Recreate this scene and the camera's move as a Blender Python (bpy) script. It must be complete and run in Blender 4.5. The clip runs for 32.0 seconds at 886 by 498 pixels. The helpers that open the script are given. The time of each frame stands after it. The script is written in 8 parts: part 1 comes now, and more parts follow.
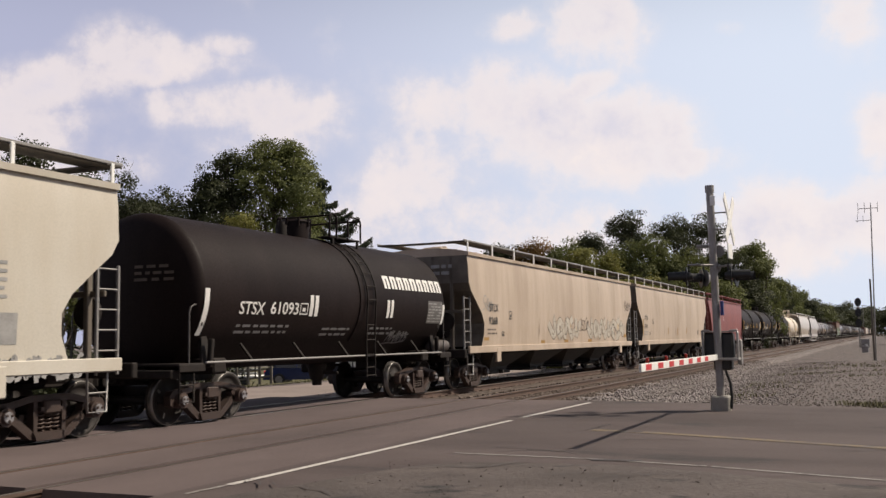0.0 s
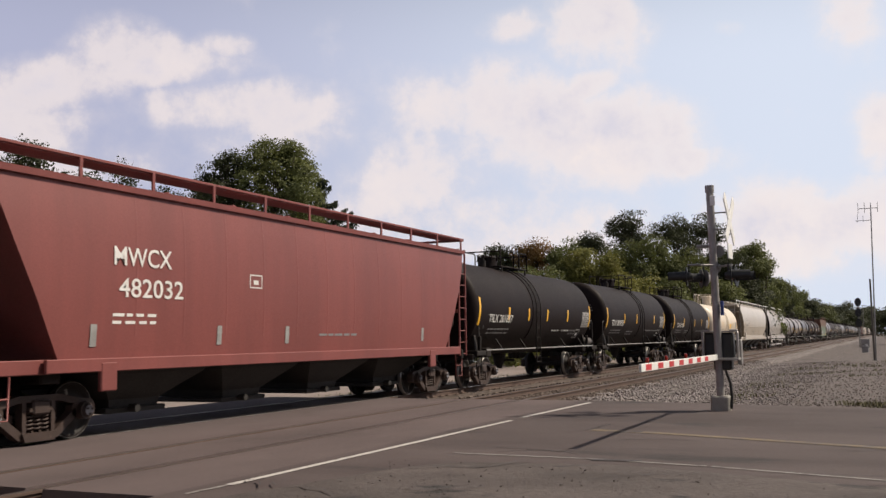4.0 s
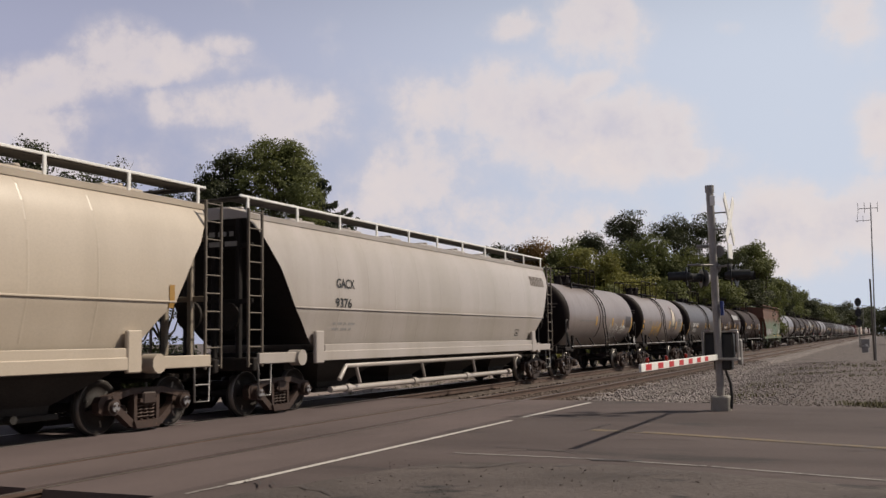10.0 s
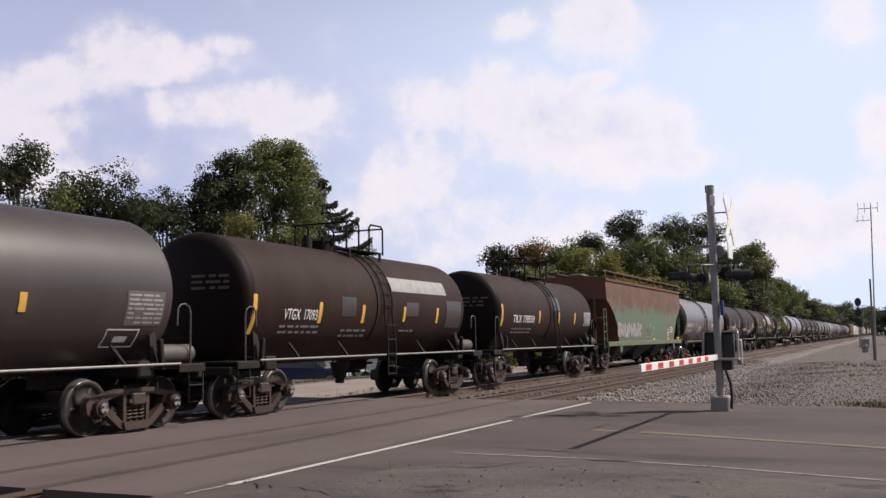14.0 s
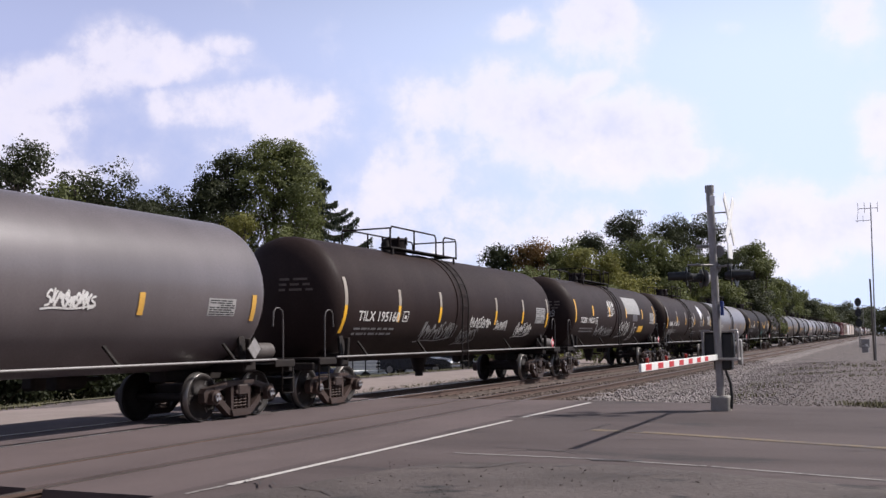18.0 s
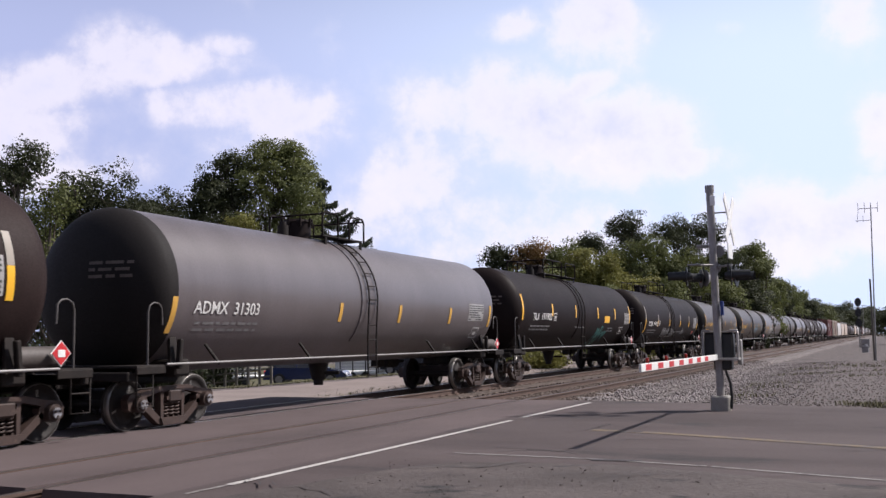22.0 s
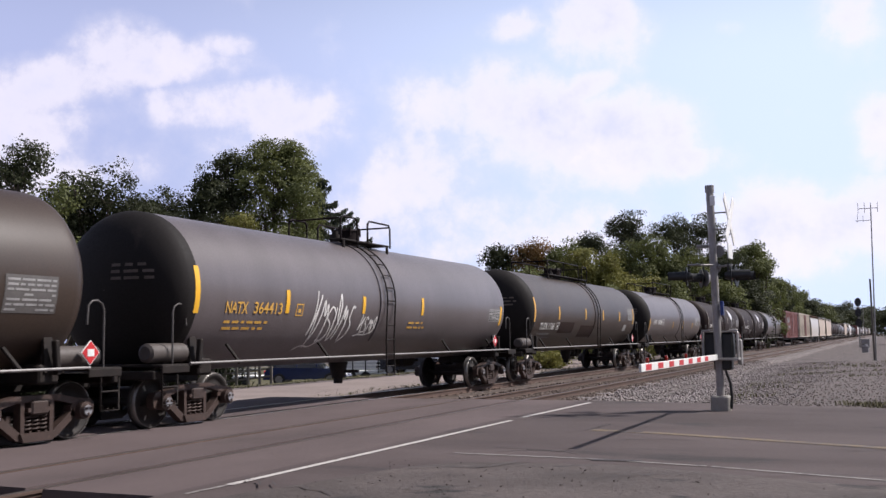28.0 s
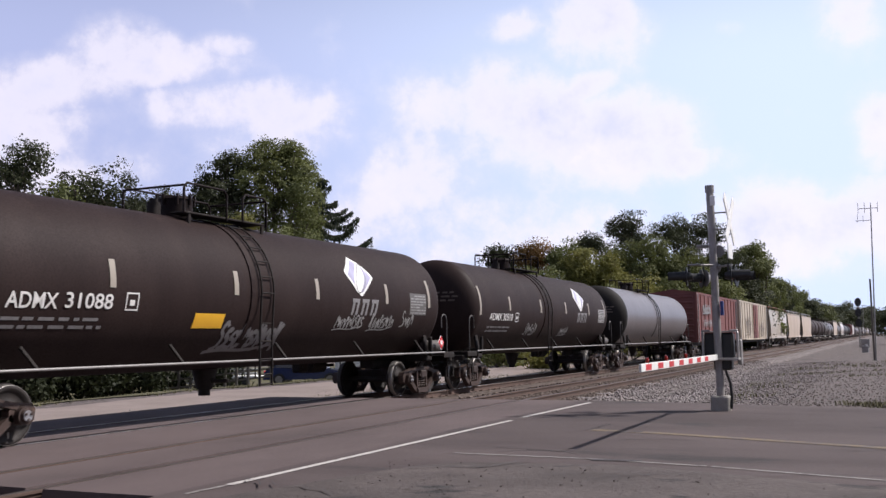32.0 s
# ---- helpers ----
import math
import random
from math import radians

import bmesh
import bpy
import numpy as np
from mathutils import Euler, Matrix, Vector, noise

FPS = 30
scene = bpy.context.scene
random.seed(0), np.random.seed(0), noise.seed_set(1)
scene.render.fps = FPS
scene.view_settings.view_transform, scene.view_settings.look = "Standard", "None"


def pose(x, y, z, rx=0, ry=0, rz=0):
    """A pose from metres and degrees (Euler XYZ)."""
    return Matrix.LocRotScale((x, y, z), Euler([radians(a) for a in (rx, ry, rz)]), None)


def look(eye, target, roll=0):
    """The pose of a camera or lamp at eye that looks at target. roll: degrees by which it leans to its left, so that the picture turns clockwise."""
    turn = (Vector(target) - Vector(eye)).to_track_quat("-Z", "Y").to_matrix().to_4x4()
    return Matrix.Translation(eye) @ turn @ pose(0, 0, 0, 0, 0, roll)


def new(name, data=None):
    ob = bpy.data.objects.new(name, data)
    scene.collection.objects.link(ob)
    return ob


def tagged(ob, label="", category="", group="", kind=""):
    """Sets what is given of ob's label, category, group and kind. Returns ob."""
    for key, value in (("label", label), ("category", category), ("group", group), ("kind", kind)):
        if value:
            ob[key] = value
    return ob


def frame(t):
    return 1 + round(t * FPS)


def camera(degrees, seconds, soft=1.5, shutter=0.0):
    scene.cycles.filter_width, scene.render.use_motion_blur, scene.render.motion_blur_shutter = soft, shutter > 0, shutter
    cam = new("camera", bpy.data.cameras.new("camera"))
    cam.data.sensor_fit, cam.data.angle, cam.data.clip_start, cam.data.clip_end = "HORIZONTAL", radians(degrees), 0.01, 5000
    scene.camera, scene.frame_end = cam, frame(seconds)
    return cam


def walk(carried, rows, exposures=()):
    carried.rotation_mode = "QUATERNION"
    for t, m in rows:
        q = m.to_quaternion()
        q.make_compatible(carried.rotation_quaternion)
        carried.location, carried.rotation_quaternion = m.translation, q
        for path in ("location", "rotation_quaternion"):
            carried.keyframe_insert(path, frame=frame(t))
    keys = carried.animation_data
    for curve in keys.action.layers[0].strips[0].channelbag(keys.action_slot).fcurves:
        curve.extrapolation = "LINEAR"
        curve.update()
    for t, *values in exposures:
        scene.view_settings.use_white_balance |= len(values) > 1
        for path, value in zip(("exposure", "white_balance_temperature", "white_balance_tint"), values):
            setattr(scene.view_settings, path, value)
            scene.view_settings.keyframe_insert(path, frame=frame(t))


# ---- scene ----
cam = camera(48.47, 32.0, soft=1.45, shutter=0.05)
EYE = (0.0, 0.0, 1.479)
TURN, TILT, LEAN = 24.213, 5.255, -0.89
VIEW = look(EYE, (EYE[0] - math.sin(radians(TURN)) * math.cos(radians(TILT)), EYE[1] + math.cos(radians(TURN)) * math.cos(radians(TILT)),
                  EYE[2] + math.sin(radians(TILT))), LEAN)
walk(cam, [(0.0, VIEW), (32.0, VIEW)], exposures=[(0.0, -0.18, 7130, 11), (3.0, -0.28, 7130, 11), (5.5, -0.05, 7080, 11), (6.5, 0.0, 7080, 11), (8.0, -0.22, 7130, 11), (10.0, -0.46, 7130, 11), (11.0, -0.38, 7080, 11),
                                             (12.5, -0.12, 6900, 11), (14.0, -0.08, 6650, 12), (17.0, -0.02, 6280, 14), (20.0, 0.0, 6180, 15), (32.0, 0.0, 6180, 15)])

# ---- light: afternoon sun to the right, broken cumulus ----
SUN = Vector((0.78, 0.52, 1.0)).normalized()
sun = new("sun", bpy.data.lights.new("sun", "SUN"))
sun.data.energy, sun.data.angle, sun.data.color = 5.9, radians(2.0), (1.0, 0.95, 0.87)
sun.matrix_world = look(SUN * 100, (0, 0, 0))


def link(tree, a, b):
    tree.links.new(a, b)


def node(tree, kind, **values):
    n = tree.nodes.new(kind)
    for key, value in values.items():
        if key in n.inputs:
            n.inputs[key].default_value = value
    return n


def maths(tree, op, a, b=0.0, clamp=False):
    n = tree.nodes.new("ShaderNodeMath")
    n.operation, n.use_clamp = op, clamp
    for slot, value in ((0, a), (1, b)):
        if isinstance(value, (int, float)):
            n.inputs[slot].default_value = value
        else:
            tree.links.new(value, n.inputs[slot])
    return n.outputs[0]


def mixed(tree, factor, a, b):
    n = tree.nodes.new("ShaderNodeMix")
    n.data_type = "RGBA"
    for slot, value in ((0, factor), (6, a), (7, b)):
        if isinstance(value, (int, float)):
            n.inputs[slot].default_value = value
        elif isinstance(value, tuple):
            n.inputs[slot].default_value = (*value[:3], 1)
        else:
            tree.links.new(value, n.inputs[slot])
    return n.outputs[2]


def span(tree, value, lo, hi, a=0.0, b=1.0):
    n = tree.nodes.new("ShaderNodeMapRange")
    n.interpolation_type = "SMOOTHSTEP"
    tree.links.new(value, n.inputs[0])
    for slot, x in ((1, lo), (2, hi), (3, a), (4, b)):
        n.inputs[slot].default_value = x
    return n.outputs[0]


def ahead(x, y):
    """Direction of the sky at a place of the picture plane (1568 x 882)."""
    f = 784 / math.tan(radians(48.47) / 2)
    return (VIEW.to_3x3() @ Vector((x - 784, 441 - y, -f))).normalized()


def make_world():
    world = bpy.data.worlds.new("sky")
    scene.world = world
    world.use_nodes = True
    t = world.node_tree
    t.nodes.clear()
    sky = t.nodes.new("ShaderNodeTexSky")
    sky.sky_type, sky.sun_disc = "NISHITA", False
    sky.sun_elevation = math.asin(SUN.z)
    sky.sun_rotation = math.atan2(SUN.x, SUN.y)
    sky.air_density, sky.dust_density, sky.ozone_density = 1.0, 1.6, 1.2
    way = t.nodes.new("ShaderNodeTexCoord").outputs["Generated"]
    # billowing edges of the clouds
    def billow(at):
        warp = node(t, "ShaderNodeTexNoise", Scale=6.5, Detail=10.0, Roughness=0.58)
        link(t, at, warp.inputs["Vector"])
        fine = node(t, "ShaderNodeTexNoise", Scale=16.0, Detail=8.0, Roughness=0.60)
        link(t, at, fine.inputs["Vector"])
        return maths(t, "ADD", maths(t, "MULTIPLY", maths(t, "SUBTRACT", warp.outputs["Fac"], 0.5), 5.6),
                     maths(t, "MULTIPLY", maths(t, "SUBTRACT", fine.outputs["Fac"], 0.5), 3.3))
    rag = billow(way)
    sunward = t.nodes.new("ShaderNodeVectorMath")
    sunward.operation = "ADD"
    link(t, way, sunward.inputs[0])
    sunward.inputs[1].default_value = (SUN - Vector((0, 0, 0.2))).normalized() * 0.030
    relief = maths(t, "SUBTRACT", rag, billow(sunward.outputs[0]))
    # cloud banks: centre (x, y), half-width, half-height, tilt in degrees, thickness
    banks = CLOUDS
    cover = None
    for cx, cy, hw, hh, tilt, thick in banks:
        c = ahead(cx, cy)
        right = (ahead(cx + 50 * math.cos(radians(tilt)), cy + 50 * math.sin(radians(tilt))) - c).normalized()
        up = right.cross(c).normalized()
        one = []
        for axis, half in ((right, hw), (up, hh)):
            dot = t.nodes.new("ShaderNodeVectorMath")
            dot.operation = "DOT_PRODUCT"
            link(t, way, dot.inputs[0])
            dot.inputs[1].default_value = axis
            d = maths(t, "SUBTRACT", dot.outputs["Value"], axis.dot(c))
            d = maths(t, "DIVIDE", d, half / 1742.0)
            one.append(maths(t, "MULTIPLY", d, d))
        r = maths(t, "ADD", one[0], one[1])
        front = t.nodes.new("ShaderNodeVectorMath")
        front.operation = "DOT_PRODUCT"
        link(t, way, front.inputs[0])
        front.inputs[1].default_value = c
        r = maths(t, "ADD", r, maths(t, "MULTIPLY", maths(t, "LESS_THAN", front.outputs["Value"], 0.2), 99.0))
        soft = maths(t, "MULTIPLY", maths(t, "SUBTRACT", 1.0, r), thick)
        cover = soft if cover is None else maths(t, "MAXIMUM", cover, soft)
    # all round and overhead the same broken cloud goes on
    wide = node(t, "ShaderNodeTexNoise", Scale=2.2, Detail=6.0, Roughness=0.55)
    link(t, way, wide.inputs["Vector"])
    facing = t.nodes.new("ShaderNodeVectorMath")
    facing.operation = "DOT_PRODUCT"
    link(t, way, facing.inputs[0])
    facing.inputs[1].default_value = ahead(784, 300)
    beyond = span(t, facing.outputs["Value"], 0.82, 0.72)
    others = maths(t, "MULTIPLY", maths(t, "SUBTRACT", wide.outputs["Fac"], 0.70), 4.0)
    cover = maths(t, "ADD", maths(t, "MULTIPLY", maths(t, "MAXIMUM", cover, -1.2), maths(t, "SUBTRACT", 1.0, beyond)), maths(t, "MULTIPLY", others, beyond))
    dense = maths(t, "ADD", cover, rag)
    mask = maths(t, "ADD", maths(t, "MULTIPLY", span(t, dense, -1.0, 1.4), 0.62), maths(t, "MULTIPLY", span(t, dense, -0.2, 0.7), 0.38))
    lit = span(t, dense, 0.3, 1.9)
    shade = node(t, "ShaderNodeTexNoise", Scale=8.0, Detail=6.0, Roughness=0.55)
    link(t, way, shade.inputs["Vector"])
    z = t.nodes.new("ShaderNodeSeparateXYZ")
    link(t, way, z.inputs[0])
    grey = maths(t, "MULTIPLY", maths(t, "ADD", maths(t, "MULTIPLY", span(t, shade.outputs["Fac"], 0.42, 0.62), 0.75), span(t, relief, 0.45, -0.95), True), lit)
    cloud = mixed(t, grey, CLOUD_LIGHT, CLOUD_SHADE)
    # summer haze: pale towards the horizon, whiter on the sun's side
    low = span(t, z.outputs["Z"], 0.56, 0.26)
    toward = t.nodes.new("ShaderNodeVectorMath")
    toward.operation = "DOT_PRODUCT"
    link(t, way, toward.inputs[0])
    toward.inputs[1].default_value = Vector((SUN.x, SUN.y, 0)).normalized()
    haze = maths(t, "MULTIPLY", low, 0.92)
    pale = mixed(t, span(t, toward.outputs["Value"], -0.24, 0.50), HAZE_AWAY, HAZE)
    blue = t.nodes.new("ShaderNodeVectorMath")
    blue.operation = "SCALE"
    link(t, sky.outputs[0], blue.inputs[0])
    blue.inputs["Scale"].default_value = SKY_STRENGTH
    air = mixed(t, haze, blue.outputs[0], pale)
    total = mixed(t, maths(t, "MULTIPLY", mask, 0.84), air, cloud)
    out = t.nodes.new("ShaderNodeOutputWorld")
    back = t.nodes.new("ShaderNodeBackground")
    link(t, total, back.inputs["Color"])
    back.inputs["Strength"].default_value = 1.0
    link(t, back.outputs[0], out.inputs["Surface"])


SKY_STRENGTH = 0.052
CLOUD_LIGHT, CLOUD_SHADE = (1.04, 0.965, 0.99), (0.70, 0.725, 0.93)
HAZE, HAZE_AWAY = (0.82, 0.95, 1.20), (0.53, 0.585, 0.85)
CLOUDS = [(190, 85, 85, 55, 0, 1.0), (290, 105, 150, 42, 2, 1.1), (395, 85, 48, 24, 0, 0.9), (90, 150, 150, 55, -18, 1.0), (40, 240, 130, 70, 0, 0.75),
          (120, 300, 170, 45, 0, 0.6), (420, 190, 130, 48, 0, 0.9), (560, 230, 200, 60, 0, 0.9), (780, 190, 130, 75, 0, 1.0), (720, 300, 150, 110, 0, 1.05),
          (900, 200, 150, 90, 10, 1.2), (960, 260, 210, 80, 0, 1.0), (1060, 60, 110, 72, 20, 1.3), (930, 42, 70, 24, -10, 0.6), (1060, 140, 60, 30, -30, 0.8),
          (1120, 210, 110, 60, 0, 0.8), (1285, 50, 24, 14, 0, 0.8), (1530, 40, 60, 60, 30, 0.7), (1550, 200, 30, 60, 0, 0.5), (1450, 400, 180, 60, 0, 0.7),
          (780, 400, 260, 70, 0, 0.55), (560, 350, 170, 60, 0, 0.5), (690, 340, 90, 70, -40, 0.9)]
make_world()


# ---- materials ----
MATS = {}


def surface(name, colour, rough=0.6, metal=0.0, second=None, scale=2.0, grain=30.0, amount=0.35, bump=0.12, spot=None, spot_scale=1.5, spot_at=0.62,
            stretch=(1, 1, 1), coords="Object", spec=0.5, each=0.0, coat=0.0, gloss=0.03, pebble=0.0):
    """Paint, stone, earth or metal with broad stains, fine grain, rarer spots and relief."""
    if name in MATS:
        return MATS[name]
    m = bpy.data.materials.new(name)
    m.use_nodes = True
    t = m.node_tree
    b = t.nodes["Principled BSDF"]
    where = t.nodes.new("ShaderNodeTexCoord").outputs[coords]
    map_ = t.nodes.new("ShaderNodeMapping")
    map_.inputs["Scale"].default_value = stretch
    link(t, where, map_.inputs["Vector"])
    broad = node(t, "ShaderNodeTexNoise", Scale=scale, Detail=6.0, Roughness=0.6)
    fine = node(t, "ShaderNodeTexNoise", Scale=grain, Detail=5.0, Roughness=0.7)
    rare = node(t, "ShaderNodeTexNoise", Scale=spot_scale, Detail=8.0, Roughness=0.68)
    link(t, map_.outputs[0], broad.inputs["Vector"])
    link(t, where, fine.inputs["Vector"])
    link(t, map_.outputs[0], rare.inputs["Vector"])
    second = second or tuple(c * 0.62 for c in colour)
    c = mixed(t, maths(t, "MULTIPLY", span(t, broad.outputs["Fac"], 0.3, 0.72), min(1.0, amount * 2)), colour, second)
    c = mixed(t, maths(t, "MULTIPLY", span(t, fine.outputs["Fac"], 0.35, 0.75), amount * 0.8), c, tuple(x * 0.55 for x in colour))
    if spot:
        c = mixed(t, span(t, rare.outputs["Fac"], spot_at, spot_at + 0.09), c, spot)
    cells = None
    if pebble:
        cells = node(t, "ShaderNodeTexVoronoi", Scale=1.0 / pebble)
        link(t, where, cells.inputs["Vector"])
        tone = t.nodes.new("ShaderNodeSeparateColor")
        link(t, cells.outputs["Color"], tone.inputs[0])
        c = mixed(t, maths(t, "MULTIPLY", span(t, tone.outputs[0], 0.35, 1.0), 0.75), c, tuple(min(0.5, x * 2.1) for x in colour))
        c = mixed(t, maths(t, "MULTIPLY", span(t, tone.outputs[1], 0.55, 1.0), 0.7), c, tuple(x * 0.3 for x in colour))
    if each:
        info = t.nodes.new("ShaderNodeObjectInfo")
        c = mixed(t, maths(t, "MULTIPLY", info.outputs["Random"], each), c, tuple(x * 0.4 for x in colour))
    link(t, c, b.inputs["Base Color"])
    link(t, span(t, fine.outputs["Fac"], 0.2, 0.8, max(0.0, rough - 0.1), min(1.0, rough + 0.12)), b.inputs["Roughness"])
    b.inputs["Metallic"].default_value = metal
    b.inputs["Specular IOR Level"].default_value = spec
    if coat:
        b.inputs["Coat Weight"].default_value = coat
        b.inputs["Coat Roughness"].default_value = gloss
    if bump:
        bm_ = t.nodes.new("ShaderNodeBump")
        bm_.inputs["Strength"].default_value = bump
        bm_.inputs["Distance"].default_value = 0.02
        height = maths(t, "ADD", fine.outputs["Fac"], broad.outputs["Fac"])
        if cells:
            height = maths(t, "SUBTRACT", height, maths(t, "MULTIPLY", cells.outputs["Distance"], 1.6))
        link(t, height, bm_.inputs["Height"])
        link(t, bm_.outputs[0], b.inputs["Normal"])
    MATS[name] = m
    return m


def rust_upwards(m, z0, z1, colour, second):
    """Old rust that has eaten the paint from the eaves down, with a ragged lower edge."""
    t = m.node_tree
    b = t.nodes["Principled BSDF"]
    was = b.inputs["Base Color"].links[0].from_socket
    where = t.nodes.new("ShaderNodeTexCoord").outputs["Object"]
    sep = t.nodes.new("ShaderNodeSeparateXYZ")
    link(t, where, sep.inputs[0])
    rag = node(t, "ShaderNodeTexNoise", Scale=1.6, Detail=7.0, Roughness=0.65)
    link(t, where, rag.inputs["Vector"])
    up = span(t, maths(t, "ADD", sep.outputs["Z"], maths(t, "MULTIPLY", maths(t, "SUBTRACT", rag.outputs["Fac"], 0.5), 1.6)), z0, z1)
    rust = mixed(t, span(t, rag.outputs["Fac"], 0.4, 0.6), colour, second)
    link(t, mixed(t, maths(t, "MULTIPLY", up, 0.92), was, rust), b.inputs["Base Color"])


def leaf(name, colour, second):
    m = bpy.data.materials.new(name)
    m.use_nodes = True
    t = m.node_tree
    b = t.nodes["Principled BSDF"]
    g = t.nodes.new("ShaderNodeNewGeometry")
    n = node(t, "ShaderNodeTexNoise", Scale=0.35, Detail=4.0)
    link(t, t.nodes.new("ShaderNodeTexCoord").outputs["Object"], n.inputs["Vector"])
    f = maths(t, "ADD", maths(t, "MULTIPLY", g.outputs["Random Per Island"], 0.4), maths(t, "MULTIPLY", span(t, n.outputs["Fac"], 0.35, 0.65), 0.5), True)
    link(t, mixed(t, f, colour, second), b.inputs["Base Color"])
    b.inputs["Roughness"].default_value = 0.65
    b.inputs["Specular IOR Level"].default_value = 0.25
    b.inputs["Transmission Weight"].default_value = 0.0
    b.inputs["Subsurface Weight"].default_value = 0.0
    glow = node(t, "ShaderNodeBsdfTranslucent")
    link(t, mixed(t, f, tuple(c * 1.2 for c in colour), tuple(c * 1.2 for c in second)), glow.inputs["Color"])
    mix = t.nodes.new("ShaderNodeMixShader")
    mix.inputs[0].default_value = 0.3
    link(t, b.outputs[0], mix.inputs[1])
    link(t, glow.outputs[0], mix.inputs[2])
    link(t, mix.outputs[0], t.nodes["Material Output"].inputs["Surface"])
    return m


BLACK = surface("black_tank_paint", (0.0107, 0.00604, 0.00565), 0.58, second=(0.0167, 0.0103, 0.00958), stretch=(1, 1, 0.25), scale=1.2, bump=0.03, amount=0.6, spot=(0.0285, 0.0178, 0.0158), spot_scale=0.9, spot_at=0.64, spec=0.12)
DUSTY = surface("dust_filmed_black_paint", (0.0229, 0.0138, 0.0127), 0.58, second=(0.0328, 0.021, 0.0189), stretch=(1, 1, 0.25), scale=1.2, bump=0.03, amount=0.6, spot=(0.0421, 0.0275, 0.0236), spot_scale=0.9, spot_at=0.64, spec=0.12)
MARS = surface("dusty_black_paint", (0.0276, 0.0154, 0.0128), 0.58, second=(0.0396, 0.0238, 0.0198), stretch=(1, 1, 0.25), scale=1.0, bump=0.03, amount=0.6, spot=(0.0459, 0.0285, 0.0243), spot_scale=0.8, spot_at=0.62, spec=0.12)
BROWN = surface("dusty_brown_paint", (0.0543, 0.0361, 0.0258), 0.42, second=(0.0379, 0.0259, 0.0201), stretch=(1, 1, 0.25), scale=0.9, bump=0.03, amount=0.6, spec=0.5)
TAUPE = surface("faded_taupe_paint", (0.114, 0.0888, 0.0832), 0.38, second=(0.0824, 0.0619, 0.0581), stretch=(1, 1, 0.25), scale=0.9, bump=0.03, amount=0.6, spec=0.65)
DKGREY = surface("dark_grey_paint", (0.060, 0.0455, 0.043), 0.4, second=(0.0398, 0.0315, 0.0309), stretch=(1, 1, 0.25), scale=1.0, bump=0.03, amount=0.6, spot=(0.0386, 0.0321, 0.0321), spot_at=0.63, spec=0.6)
GREY = surface("grey_tank_paint", (0.137, 0.116, 0.118), 0.36, second=(0.102, 0.0851, 0.0851), stretch=(1, 1, 0.2), scale=1.0, bump=0.03, amount=0.6, spot=(0.0866, 0.0755, 0.0721), spot_at=0.66, spec=0.75)
WARMGREY = surface("dirty_warm_grey_paint", (0.225, 0.188, 0.178), 0.38, second=(0.168, 0.133, 0.123), stretch=(1, 1, 0.2), scale=1.1, bump=0.03, amount=0.6, spot=(0.0768, 0.0629, 0.0552), spot_at=0.64, spec=0.7)
WHITE = surface("white_tank_paint", (0.656, 0.566, 0.451), 0.42, second=(0.541, 0.435, 0.32), stretch=(1, 1, 0.25), scale=1.0, bump=0.03, spot=(0.344, 0.221, 0.131), spot_scale=1.3, spot_at=0.70, amount=0.3)
CREAM = surface("cream_hopper_paint", (0.50, 0.40, 0.315), 0.5, second=(0.34, 0.255, 0.185), stretch=(1, 0.9, 0.16), scale=1.1, bump=0.04, spot=(0.16, 0.115, 0.078), spot_scale=0.8, spot_at=0.645, amount=0.42)
CHALK = surface("chalky_cream_hopper_paint", (0.541, 0.502, 0.436), 0.5, second=(0.436, 0.376, 0.297), stretch=(1, 0.9, 0.22), scale=1.0, bump=0.04, spot=(0.297, 0.224, 0.158), spot_scale=1.0, spot_at=0.68, amount=0.35)
# grime, with the shade on hopper ends and ladders put into the colour
GRIMY_SHADED = surface("grimy_ladder_paint", (0.15, 0.125, 0.10), 0.6, second=(0.08, 0.065, 0.052), scale=3, bump=0.05)
TAN = surface("tan_hopper_paint", (0.50, 0.425, 0.345), 0.36, second=(0.39, 0.325, 0.255), stretch=(1, 1.2, 0.15), scale=0.9, bump=0.03, amount=0.3, coat=0.6, gloss=0.36, spot=(0.24, 0.19, 0.14), spot_at=0.7)
PALE = surface("pale_grey_hopper_paint", (0.43, 0.385, 0.36), 0.32, second=(0.306, 0.268, 0.225), stretch=(1, 1.2, 0.15), scale=0.9, bump=0.03, amount=0.3, spot=(0.17, 0.145, 0.119), spot_at=0.68)
MAROON = surface("maroon_hopper_paint", (0.225, 0.06, 0.0525), 0.5, second=(0.158, 0.0435, 0.039), stretch=(1, 1.2, 0.2), scale=1.0, bump=0.03)
BOXRED = surface("boxcar_red_paint", (0.17, 0.050, 0.042), 0.65, second=(0.10, 0.033, 0.028), stretch=(1, 1.2, 0.2), scale=1.3, bump=0.05)
BOXCREAM = surface("boxcar_cream_paint", (0.464, 0.4, 0.32), 0.6, second=(0.32, 0.248, 0.176), stretch=(1, 1.2, 0.2), scale=1.3, bump=0.05, spot=(0.24, 0.136, 0.08), spot_at=0.66)
GREEN = surface("rusted_green_hopper_paint", (0.0864, 0.137, 0.0936), 0.75, second=(0.137, 0.115, 0.072), stretch=(1, 0.8, 0.5), scale=0.9, bump=0.06, spot=(0.144, 0.0612, 0.0346), spot_scale=0.8, spot_at=0.60, amount=0.4)
rust_upwards(GREEN, 2.45, 3.15, (0.13, 0.052, 0.03), (0.085, 0.037, 0.024))
